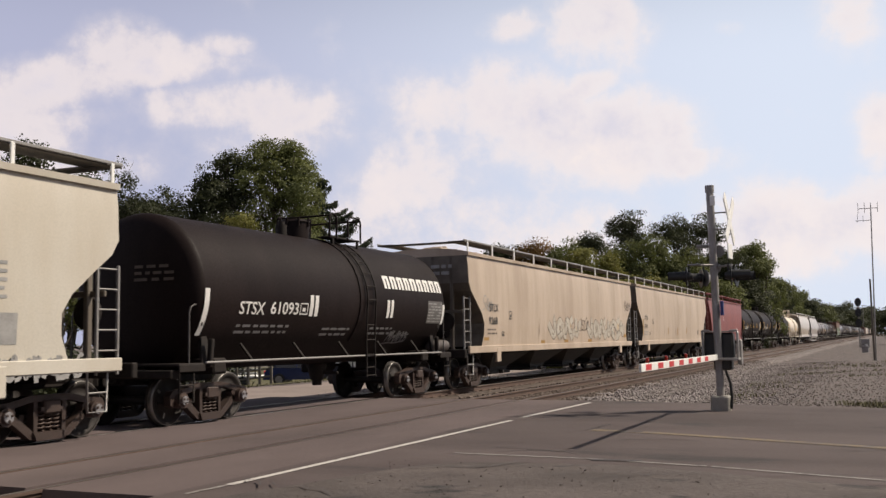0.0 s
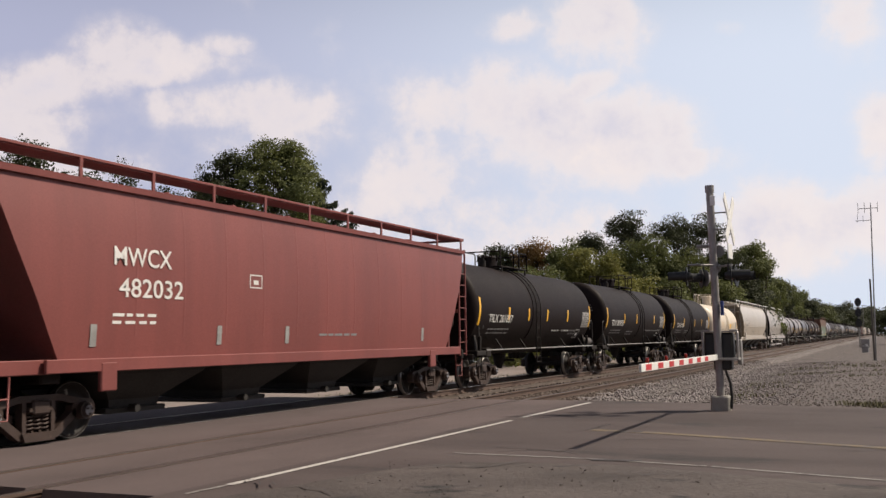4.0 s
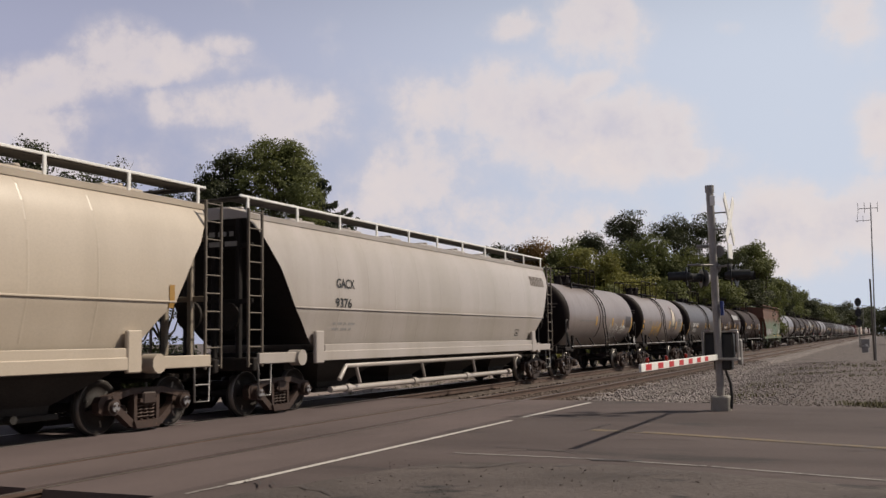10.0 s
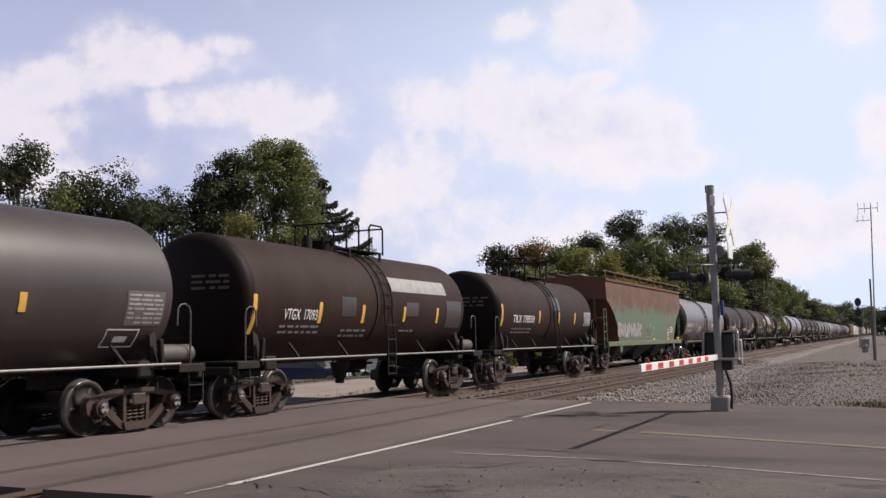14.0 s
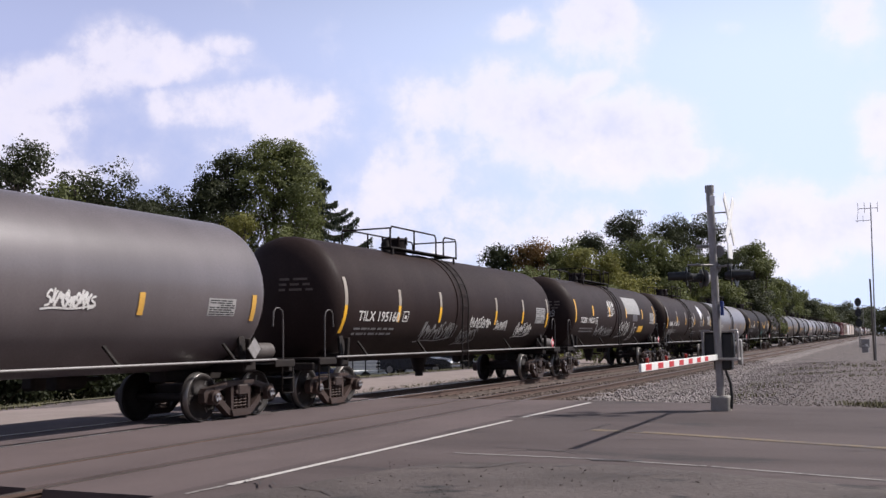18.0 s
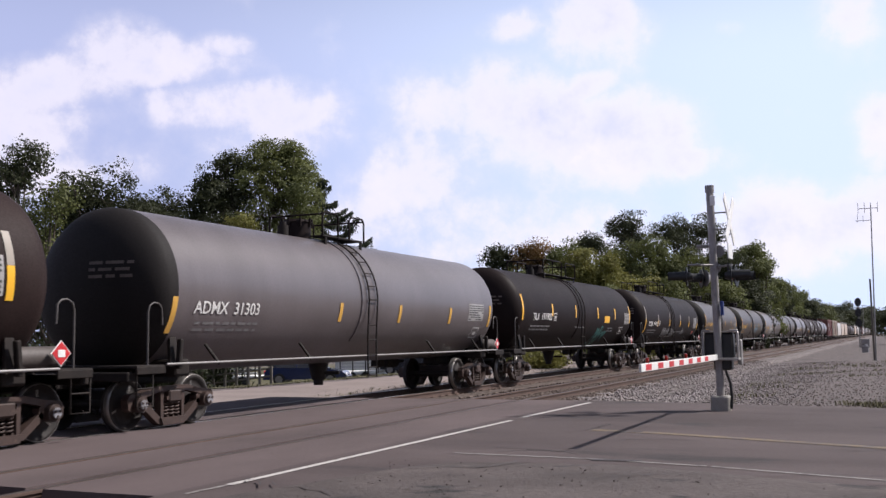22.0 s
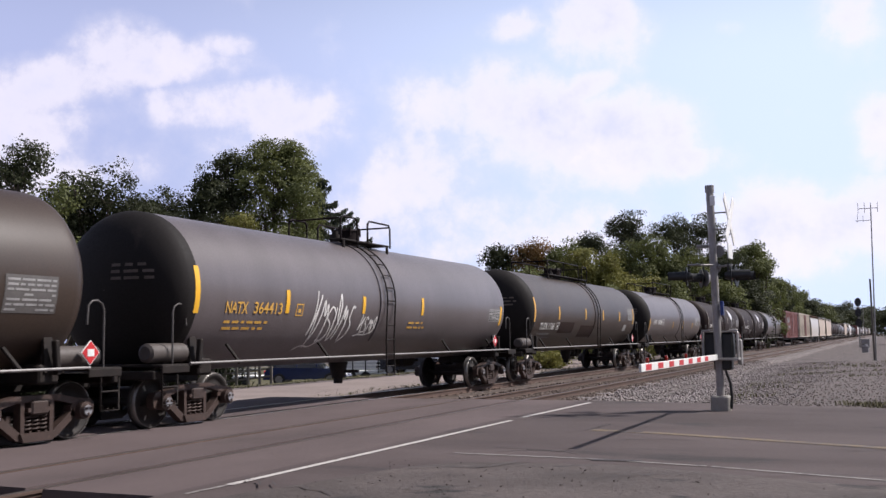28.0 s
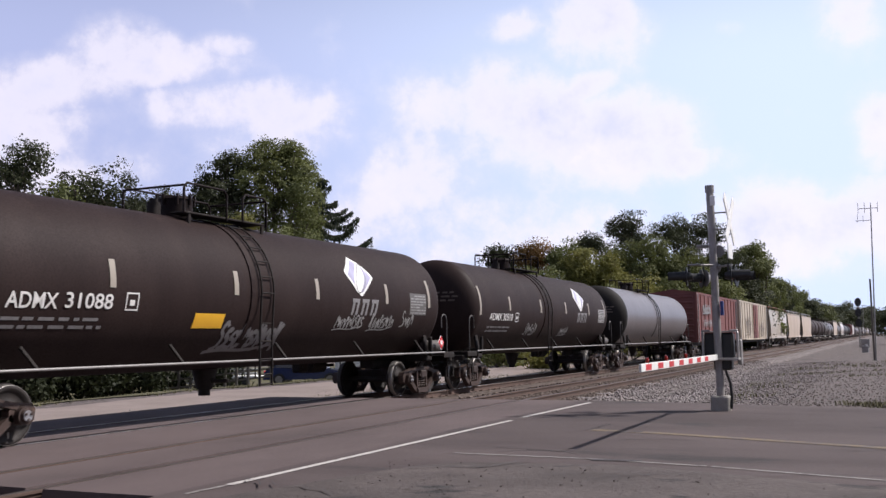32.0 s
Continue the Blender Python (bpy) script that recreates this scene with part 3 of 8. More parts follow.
def make_marks():
    solid("stop_line", ribbon(steps((-6.36, 8.6), (-6.30, 16.9), 40), 0.10, 0.006), LINE, "worn white stop line painted on asphalt", "road marking", kind="structure")
    solid("stop_line", ribbon(steps((-6.34, 17.6), (-6.25, 21.9), 24), 0.11, 0.006), LINE, "bright white stop line painted on asphalt", "road marking", kind="structure")
    solid("stop_line", ribbon(steps((-6.40, 7.95), (-6.36, 8.55), 6), 0.06, 0.006), LINEF, "faded end of the white stop line", "road marking", kind="structure")
    solid("edge_line", ribbon(steps((-5.25, 11.92), (-3.5, 11.84), 14) + steps((-3.4, 11.84), (-1.96, 11.54), 12), 0.085, 0.006), LINEF, "faded white edge line on asphalt", "road marking", kind="structure")
    solid("edge_line", ribbon(steps((-1.9, 11.53), (-0.46, 11.07), 14) + steps((-0.4, 11.05), (6.0, 9.4), 14), 0.085, 0.006), LINEF, "faded white edge line on asphalt", "road marking", kind="structure")
    solid("centre_line", ribbon(steps((-4.4, 15.5), (-3.34, 15.25), 8) + steps((-3.2, 15.2), (8.0, 10.9), 30), 0.20, 0.006), LINEY, "faded yellow centre line on asphalt", "road marking", kind="structure")
    solid("tar_seam", ribbon(steps((-4.1, 15.28), (-3.55, 15.36), 8), 0.10, 0.008), TAR, "short dark tar patch on the road", "road repair", kind="structure")
    solid("tar_seam", ribbon(steps((-3.35, 11.72), (-2.75, 11.8), 8), 0.13, 0.009), TAR, "dark pothole patch beside the edge line", "road repair", kind="structure")
    # broken asphalt apron between the edge line and the camera
    s = Shape()
    rim = [(-5.9, 8.0), (-5.55, 9.2), (-5.3, 10.3), (-4.9, 11.0), (-4.2, 11.25), (-3.0, 11.35), (-2.0, 11.1), (-0.5, 10.6), (2.0, 9.9), (6.0, 8.6), (14.0, 6.0)]
    vs, fs, m = [], [], 34
    fine = []
    for i in range(len(rim) - 1):
        for k in range(8):
            f = k / 8
            fine.append((rim[i][0] + (rim[i + 1][0] - rim[i][0]) * f, rim[i][1] + (rim[i + 1][1] - rim[i][1]) * f))
    for x, y in fine:
        y += 0.22 * noise.noise(Vector((x * 2.2, 0, 3)))
        for j in range(m + 1):
            q = y - (y - 1.0) * j / m
            z = 0.004 + (0.0 if j == 0 else 0.012 + 0.012 * noise.noise(Vector((x * 2.3, q * 2.3, 0))) + 0.008 * noise.noise(Vector((x * 8, q * 8, 5))))
            vs.append((x, q, z))
    fs = [(i * (m + 1) + j, (i + 1) * (m + 1) + j, (i + 1) * (m + 1) + j + 1, i * (m + 1) + j + 1) for i in range(len(fine) - 1) for j in range(m)]
    s.face_set(vs, fs, True)
    solid("broken_pavement", s, ROUGH, "cracked and crumbling asphalt apron beside the road", "pavement", kind="structure")
    # cracks in the old asphalt
    r = random.Random(31)
    for k in range(26):
        x, y = r.uniform(-6.0, 1.5), r.uniform(8.2, 11.0) if k < 15 else r.uniform(12.0, 18.5)
        a = r.choice((0.05, 0.2, 1.5, 3.0)) + r.uniform(-0.35, 0.35)
        pts = [(x, y)]
        for q in range(r.randrange(5, 13)):
            b = a + r.uniform(-0.75, 0.75)
            pts.append((pts[-1][0] + 0.13 * math.cos(b), pts[-1][1] + 0.13 * math.sin(b)))
        solid("road_crack", ribbon(pts, r.uniform(0.010, 0.028), 0.034 if k < 15 else 0.006), TAR, "thin dark crack in the worn asphalt", "road crack", kind="structure")
    # loose crumbs of asphalt
    r = random.Random(4)
    pts = [(r.uniform(-5.6, 3.0), r.uniform(7.5, 11.2)) for _ in range(800)]
    rocks("asphalt_crumbs", [(x, y, 0.016, 0.004 + 0.010 * r.random() ** 2.5) for x, y in pts if y < 11.0 - 0.12 * max(0, x + 4)], ROUGH, "loose crumbs of broken asphalt", 5)


def rocks(name, places, material, label, seed):
    """Many small angular stones in one mesh: x, y, z, size."""
    r = np.random.RandomState(seed)
    p = np.array(places, "f")
    n = len(p)
    base = np.array([(1, 0, 0), (-0.5, 0.87, 0), (-0.5, -0.87, 0), (0.5, 0.5, 0.75), (-0.6, 0.1, 0.8), (0.3, -0.6, 0.7), (0, 0, -0.6)], "f")
    face = np.array([(0, 1, 3), (1, 4, 3), (1, 2, 4), (2, 5, 4), (2, 0, 5), (0, 3, 5), (3, 4, 5), (0, 6, 1), (1, 6, 2), (2, 6, 0)], "i")
    a = r.rand(n) * 6.28
    v = base[None] * (1 + 0.35 * (r.rand(n, 7, 3) - 0.5))
    v = v * (p[:, 3, None, None] * (0.7 + 0.6 * r.rand(n, 1, 3)))
    c, s = np.cos(a)[:, None], np.sin(a)[:, None]
    x, y = v[..., 0] * c - v[..., 1] * s, v[..., 0] * s + v[..., 1] * c
    v = np.stack([x, y, v[..., 2]], -1) + p[:, None, :3]
    f = (face[None] + 7 * np.arange(n)[:, None, None]).reshape(-1, 3)
    return tagged(new(name, bulk(name, v.reshape(-1, 3), f, material)), label, "stones", kind="stuff")


def make_ballast():
    # brown stain plus some of the train's shadow, both in the stone colour
    stained_shaded = surface("rust_stained_ballast", (0.085, 0.062, 0.05), 0.9, second=(0.045, 0.032, 0.026), scale=0.9, grain=16, amount=0.6, bump=0.9, pebble=0.085)
    for name, cx, inner in (("ballast_bed", TRAIN_X, 0), ("ballast_bed", NEAR_X, 1)):
        s = Shape()
        prof = [(-3.1, -0.62), (-1.9, -0.2), (-1.5, -0.17), (1.5, -0.17), (1.95, -0.2), (2.9, -0.62)]
        for y0, y1 in ((-300, ROAD_Y0 - 0.1), (ROAD_Y1 + 0.1, 3000)):
            ys = [y0, y1] if y0 < 0 else [y1 - (y1 - y0) * (1 - (i / 90) ** 2.6) for i in range(91)]
            rings = [[(cx + px, y, pz + (0.02 * noise.noise(Vector((px * 2, y * 0.7, inner))))) for px, pz in prof] + [(cx + 2.9, y, -1.4), (cx - 3.1, y, -1.4)] for y in ys]
            s.loft(rings)
        solid(name, s, BALLAST if inner else stained_shaded, "grey crushed-stone ballast under the track" if inner else "brown-stained crushed-stone ballast under the track", "ballast", kind="structure")
    r = random.Random(11)
    near = []
    while len(near) < 26000:
        y = ROAD_Y1 + 0.12 + 42 * r.random() ** 2.0
        x = r.uniform(-12.0, -4.9) if r.random() < 0.86 else -4.9 + 2.6 * r.random() ** 1.8
        u = abs(x - NEAR_X)
        z = -0.17 if u < 1.7 else -0.2 - (u - 1.9) * 0.36
        if x > NEAR_X + 2.6:
            z = max(z, ground_height(x, y) - 0.0)
        if min(abs(x - NEAR_X - HALF_GAUGE), abs(x - NEAR_X + HALF_GAUGE)) < 0.10:
            continue
        near.append((x, y, z + 0.012, r.uniform(0.024, 0.058) * (1.0 if x < -4.9 else 0.7)))
    rocks("ballast_stones", [p for p in near if p[0] > NEAR_X + 1.45 + 0.3 * math.sin(p[1] * 3.1)], STONE, "loose grey limestone ballast stones", 2)
    rocks("ballast_stones", [p for p in near if p[0] <= NEAR_X + 1.45 + 0.3 * math.sin(p[1] * 3.1)], surface("rust_stained_stones", (0.15, 0.112, 0.092), 0.9, second=(0.085, 0.062, 0.05), scale=1.5, grain=20, amount=0.5, bump=0.2),
          "rust-stained ballast stones between the rails", 12)
    lot = []
    while len(lot) < 9000:
        y = 21.5 + 40 * r.random() ** 2
        x = r.uniform(-5.2, 3.0)
        if y < ROAD_Y1 - 0.23 * max(0, x + 6.0) + 0.2:
            continue
        lot.append((x, y, ground_height(x, y) + 0.008, 0.008 + 0.022 * r.random() ** 2))
    rocks("lot_gravel", lot, surface("dusty_gravel", (0.215, 0.178, 0.166), 0.9, second=(0.14, 0.115, 0.106), scale=0.8, grain=20, amount=0.5, bump=0.2), "scattered gravel on the dirt lot", 3)
    back = [(r.uniform(-19, -14.6), r.uniform(14, 60), 0, r.uniform(0.015, 0.045)) for _ in range(3500)]
    rocks("verge_gravel", [(x, y, ground_height(x, y) + 0.008, s) for x, y, _, s in back if not (y < ROAD_Y1 + 0.3 and x > -17.4)], STONE, "scattered gravel beside the far track", 6)


RAIL = [(-0.07, -0.17), (0.07, -0.17), (0.07, -0.155), (0.012, -0.14), (0.012, -0.045), (0.037, -0.035), (0.037, -0.006), (0.03, 0.0), (-0.03, 0.0), (-0.037, -0.006), (-0.037, -0.035), (-0.012, -0.045), (-0.012, -0.14), (-0.07, -0.155)]


def make_track(name, cx, head, label, first, count):
    track = thing(name, label, "railway track", kind="structure")
    for e in (-1, 1):
        s = Shape()
        x = cx + e * HALF_GAUGE
        s.loft([[(x + a, y, b - 0.004) for a, b in RAIL] for y in (-300, 0, 60, 300, 3000)])
        rail = part("rail", s, RAILSIDE, track)
        part("rail_head", Shape().face_set([(x + a, y, z) for y in (-300, 0, 60, 300, 3000) for a, z in ((-0.034, -0.003), (-0.028, 0.001), (0.028, 0.001), (0.034, -0.003))],
                                          [(4 * i + k, 4 * i + k + 1, 4 * i + k + 5, 4 * i + k + 4) for i in range(4) for k in range(3)]), head, rail)
    tie = Shape().box((0, 0, 0), (2.6, 0.23, 0.18), 0.02).mesh("tie", TIE)
    plate = Shape()
    for e in (-1, 1):
        plate.box((e * HALF_GAUGE, 0, 0.098), (0.34, 0.19, 0.018), 0.004)
        for q in (-0.1, 0.1):
            plate.box((e * HALF_GAUGE + q, 0.05 * (1 if q > 0 else -1), 0.115), (0.035, 0.035, 0.025), 0.004)
    plate = plate.mesh("tie_plate", RAILSIDE)
    r = random.Random(int(-cx * 10))
    y = first
    for i in range(count):
        t = part("tie", tie, None, track, at=pose(cx + r.uniform(-0.05, 0.05), y, -0.262 + r.uniform(-0.008, 0.012), 0, 0, r.uniform(-1.2, 1.2)))
        if i < 60:
            part("tie_plate", plate, None, t)
        y += 0.52
    rest = Shape()
    for i in range(520):
        rest.box((cx, y, -0.262), (2.6, 0.23, 0.18))
        y += 0.52
    for i in range(30):
        rest.box((cx, ROAD_Y0 - 0.4 - i * 0.52, -0.262), (2.6, 0.23, 0.18))
    tagged(part("far_ties", rest, TIE, track), kind="stuff")
    return track


def make_verge():
    # gravel service drive along the far track, and the grass beyond it
    s = Shape()
    ys = [-40 + 2.0 * i for i in range(70)]
    rings = [[(x + (0.25 * noise.noise(Vector((y * 0.4, e, 0))) if k in (0, 4) else 0), y, ground_height(x, y) + (0.03 if 0 < k < 4 else -0.02)) for k, (x, e) in enumerate(((-23.6, 1), (-21.9, 1), (-18.6, 2), (-15.6, 3), (-15.0, 3)))] for y in ys]
    n = 5
    s.face_set([p for r in rings for p in r], [(i * n + k, i * n + k + 1, (i + 1) * n + k + 1, (i + 1) * n + k) for i in range(len(ys) - 1) for k in range(n - 1)], True)
    solid("service_drive", s, surface("pale_gravel_drive", (0.25, 0.20, 0.18), 0.95, second=(0.185, 0.148, 0.128), scale=0.6, grain=25, amount=0.4, bump=0.4), "pale gravel drive along the far track", "road", kind="structure")
    s = Shape()
    xs = [-60, -50, -42, -36, -31, -29, -27, -25.5, -24.6, -23.9]
    vs = [(x + (0.4 * noise.noise(Vector((y * 0.3, 7, 0))) if x > -24 else 0), y, ground_height(x, y) + 0.035) for x in xs for y in ys]
    n = len(ys)
    s.face_set(vs, [(i * n + j, (i + 1) * n + j, (i + 1) * n + j + 1, i * n + j + 1) for i in range(len(xs) - 1) for j in range(n - 1)], True)
    solid("grass_verge", s, GRASS, "mown grass verge behind the tracks", "grass", kind="structure")


make_ground()
make_verge()
make_road()
make_marks()
make_ballast()
make_track("near_track", NEAR_X, RAILDULL, "rusty main track on wooden ties in grey ballast", ROAD_Y1 + 0.35, 210)
make_track("train_track", TRAIN_X, RAILTOP, "polished steel track under the freight train", ROAD_Y1 + 0.35, 90)


# ---- the freight train ----
SPEED = 15.0


def side_frame_mesh():
    """Cast side frame with its two openings and spring window, seen from the side."""
    s = Shape()

    def to(p, q, d):
        return (d, p, q)
    w = 0.075
    for e in (-1, 1):
        s.prism([(e * 0.78, 0.66), (e * 1.08, 0.63), (e * 1.15, 0.54), (e * 1.13, 0.38), (e * 1.04, 0.33), (e * 1.02, 0.52), (e * 0.76, 0.52), (e * 0.74, 0.36), (e * 0.66, 0.40), (e * 0.66, 0.54)][::e], -w, w, to)
        s.prism([(e * 0.72, 0.50), (e * 0.32, 0.20), (e * 0.30, 0.09), (e * 0.38, 0.09), (e * 0.76, 0.38)][::-e], -w, w, to)
        s.prism([(e * 0.24, 0.66), (e * 0.32, 0.66), (e * 0.31, 0.12), (e * 0.24, 0.12)][::e], -w, w, to)
    s.prism([(-0.86, 0.64), (-0.40, 0.74), (0.40, 0.74), (0.86, 0.64), (0.80, 0.55), (0.38, 0.64), (-0.38, 0.64), (-0.80, 0.55)], -w * 1.15, w * 1.15, to)
    s.prism([(-0.34, 0.19), (0.34, 0.19), (0.28, 0.06), (-0.28, 0.06)], -w * 1.5, w * 1.5, to)
    s.prism([(-0.22, 0.56), (0.22, 0.56), (0.22, 0.50), (-0.22, 0.50)], -w * 1.7, w * 1.7, to)
    return s


def spring_mesh():
    s = Shape()
    for p in (-0.15, 0.0, 0.15):
        pts = [(0.075 * math.cos(a), p + 0.075 * math.sin(a), 0.19 + 0.033 * a / 3.14159 * 0.9) for a in [i * 1.05 for i in range(36)] if 0.19 + 0.0297 * a / 3.14159 < 0.53]
        s.pipe(pts, 0.018, 4)
    return s


def bearing_mesh():
    s = Shape()
    s.rod((0, 0, 0), (0.17, 0, 0), 0.14, 14)
    s.rod((0.17, 0, 0), (0.21, 0, 0), 0.11, 14, 0.09)
    for i in range(3):
        a = 2.1 * i + 0.5
        s.rod((0.216, 0.055 * math.cos(a), 0.055 * math.sin(a)), (0.235, 0.055 * math.cos(a), 0.055 * math.sin(a)), 0.022, 6)
    return s


def wheel_mesh():
    """One wheel on its side of the axle: tread, flange, dished plate and hub."""
    s = Shape()
    prof = [(0.02, 0.10), (0.075, 0.10), (0.075, 0.17), (0.03, 0.22), (0.025, 0.36), (0.065, 0.385), (0.065, 0.445), (0.0, 0.457), (-0.04, 0.462), (-0.055, 0.485), (-0.075, 0.48), (-0.075, 0.385), (-0.02, 0.36), (-0.02, 0.2), (-0.07, 0.15), (-0.07, 0.10)]
    n = 26
    s.loft([[(x, r * math.cos(2 * math.pi * k / n), r * math.sin(2 * math.pi * k / n)) for k in range(n)] for x, r in prof], True, False)
    return s


def rim_mesh():
    s = Shape()
    n = 26
    s.loft([[(x, r * math.cos(2 * math.pi * k / n), r * math.sin(2 * math.pi * k / n)) for k in range(n)] for x, r in ((0.0665, 0.436), (0.0675, 0.442), (0.066, 0.448), (0.0, 0.4585), (-0.03, 0.462))], True, False)
    # chalk and grease marks that show the wheel turning
    for a, r0, r1 in ((0.4, 0.24, 0.35), (2.5, 0.25, 0.34), (4.4, 0.23, 0.33)):
        c, d = math.cos(a), math.sin(a)
        s.face_set([(0.0325, r0 * c - 0.02 * d, r0 * d + 0.02 * c), (0.0325, r1 * c - 0.02 * d, r1 * d + 0.02 * c), (0.0325, r1 * c + 0.02 * d, r1 * d - 0.02 * c), (0.0325, r0 * c + 0.02 * d, r0 * d - 0.02 * c)], [(0, 1, 2, 3)])
    return s


WHEEL_SETS = []


def truck(car, y, full=True):
    """A two-axle bogie: bolster, side frames with springs and bearings; the wheel sets turn."""
    bol = kept("bolster", lambda: Shape().box((0, 0, 0.56), (2.3, 0.34, 0.22), 0.03).rod((0, 0, 0.6), (0, 0, 0.84), 0.2, 12)
               .box((0, -0.42, 0.40), (1.9, 0.10, 0.12), 0.01).box((0, 0.42, 0.40), (1.9, 0.10, 0.12), 0.01).mesh("truck", TRUCK))
    t = part("truck", bol, None, car, at=pose(0, y, 0))
    for e in (1, -1):
        f = part("side_frame", kept("side_frame", lambda: side_frame_mesh().mesh("side_frame", TRUCK)), None, t, at=pose(e * 1.0, 0, 0))
        if e > 0 or full:
            part("spring_nest", kept("springs", lambda: spring_mesh().mesh("spring_nest", TRUCK)), None, t, at=pose(e * 1.0, 0, 0))
        if e > 0:
            for q in (-0.889, 0.889):
                cap = part("bearing_cap", kept("bearing", lambda: bearing_mesh().mesh("bearing_cap", TRUCK)), None, t, at=pose(1.0, q, 0.457))
                if full:
                    part("bearing_face", kept("bearing_face", lambda: Shape().rod((0.205, 0, 0), (0.22, 0, 0), 0.088, 16, 0.08).mesh("bearing_face", surface("pale_bearing_paint", (0.26, 0.26, 0.28), 0.5, second=(0.12, 0.10, 0.095), scale=9, bump=0.05))), None, cap, "pale bearing end plate")
            part("brake_rod", kept("brake_rod", lambda: Shape().pipe([(0.8, -1.15, 0.42), (0.8, -0.5, 0.36), (0.8, 0.5, 0.36), (0.8, 1.15, 0.42)], 0.025).mesh("brake_rod", STEEL)), None, t)
    for q in (-0.889, 0.889):
        w = part("wheel_set", kept("axle", lambda: Shape().rod((-1.02, 0, 0), (1.02, 0, 0), 0.075, 12).mesh("wheel_set", WHEELS)), None, car, at=pose(0, y + q, 0.457))
        for e in (1, -1):
            m = pose(e * 0.765, 0, 0, 0, 0, 0 if e > 0 else 180)
            part("wheel", kept("wheel", lambda: wheel_mesh().mesh("wheel", WHEELS)), None, w, at=m)
            if e > 0:
                part("wheel_rim", kept("wheel_rim", lambda: rim_mesh().mesh("wheel_rim", BARE)), None, w, "bright worn rim", at=m)
        WHEEL_SETS.append((w, car, y + q))


def coupler(car, y, e):
    s = kept("coupler", lambda: Shape().box((0, 0.35, 0.86), (0.16, 0.7, 0.16), 0.02).box((0, 0.74, 0.86), (0.26, 0.26, 0.3), 0.06).box((0.09, 0.88, 0.86), (0.1, 0.16, 0.26), 0.03)
             .pipe([(0.25, 0.3, 0.8), (0.27, 0.6, 0.62), (0.2, 0.85, 0.52)], 0.028).pipe([(-0.8, 0.1, 0.98), (-0.3, 0.5, 0.98), (0.3, 0.5, 0.98)], 0.02).mesh("coupler", STEEL))
    part("coupler", s, None, car, at=pose(0, y, 0, 0, 0, 0 if e > 0 else 180))


# --- writing and paint on the flanks: place gives x of the flank at height z ---
def on_side(me, place, y0, z0, off):
    for v in me.vertices:
        a, b = v.co.x, v.co.y
        v.co = (place(z0 + b) + off, y0 + a, z0 + b)


def lettering(car, text, y, z, size, place, material, off=0.014, width=None, name="lettering", bold=0.0):
    cu = bpy.data.curves.new("lettering", "FONT")
    cu.body, cu.size, cu.resolution_u, cu.offset = text, size / 0.69, 3, bold
    tmp = new("lettering", cu)
    bpy.context.view_layer.update()
    me = bpy.data.meshes.new_from_object(tmp.evaluated_get(bpy.context.evaluated_depsgraph_get()))
    bpy.data.objects.remove(tmp)
    bpy.data.curves.remove(cu)
    left, right = min(v.co.x for v in me.vertices), max(v.co.x for v in me.vertices)
    for v in me.vertices:
        v.co.x = (v.co.x - left) * ((width or right - left) / (right - left))
    bm = bmesh.new()
    bm.from_mesh(me)
    for k in range(1, 6):
        h = size * k / 6
        bmesh.ops.bisect_plane(bm, geom=bm.verts[:] + bm.edges[:] + bm.faces[:], plane_co=(0, h, 0), plane_no=(0, 1, 0))
    bm.to_mesh(me)
    bm.free()
    me.name = name
    on_side(me, place, y, z, off)
    me.materials.clear()
    me.materials.append(material)
    return part(name, me, None, car)


def patch(shape, place, y0, y1, z0, z1, off=0.006, n=6, lean=0.0):
    vs = []
    for i in range(n + 1):
        z = z0 + (z1 - z0) * i / n
        x = place(z) + off
        d = lean * (z - z0)
        vs += [(x, y0 + d, z), (x, y1 + d, z)]
    return shape.face_set(vs, [(2 * i, 2 * i + 1, 2 * i + 3, 2 * i + 2) for i in range(n)], True)


def bars(shape, place, y, z, width, rows, seed, size=0.06, gap=0.13, off=0.007):
    """Small stencilled lines that cannot be read, as bars."""
    r = random.Random(seed)
    for i in range(rows):
        q = y
        while q < y + width - 0.1:
            w = r.uniform(0.10, 0.34)
            patch(shape, place, q, min(q + w, y + width), z - i * gap, z - i * gap + size, off, 1)
            q += w + r.uniform(0.05, 0.1)
    return shape


def finer(pts, step=0.10):
    """Points put in between, so that paint hugs the curved side."""
    out = [pts[0]]
    for p, q in zip(pts, pts[1:]):
        n = max(1, int(math.hypot(q[0] - p[0], q[1] - p[1]) / step))
        out += [(p[0] + (q[0] - p[0]) * k / n, p[1] + (q[1] - p[1]) * k / n) for k in range(1, n + 1)]
    return out


def stroke(shape, place, pts, width, off=0.009):
    pts = finer(pts)
    vs = []
    for i, (y, z) in enumerate(pts):
        a, b = pts[max(0, i - 1)], pts[min(len(pts) - 1, i + 1)]
        d = Vector((b[0] - a[0], b[1] - a[1]))
        d = d.normalized() if d.length > 1e-6 else Vector((1, 0))
        for e in (-0.5, 0.5):
            p, q = y - d.y * width * e, z + d.x * width * e
            vs.append((place(q) + off, p, q))
    return shape.face_set(vs, [(2 * i, 2 * i + 1, 2 * i + 3, 2 * i + 2) for i in range(len(pts) - 1)], True)


def smooth(pts, times=2):
    for _ in range(times):
        out = [pts[0]]
        for p, q in zip(pts, pts[1:]):
            out += [(p[0] * 0.75 + q[0] * 0.25, p[1] * 0.75 + q[1] * 0.25), (p[0] * 0.25 + q[0] * 0.75, p[1] * 0.25 + q[1] * 0.75)]
        pts = out + [pts[-1]]
    return pts


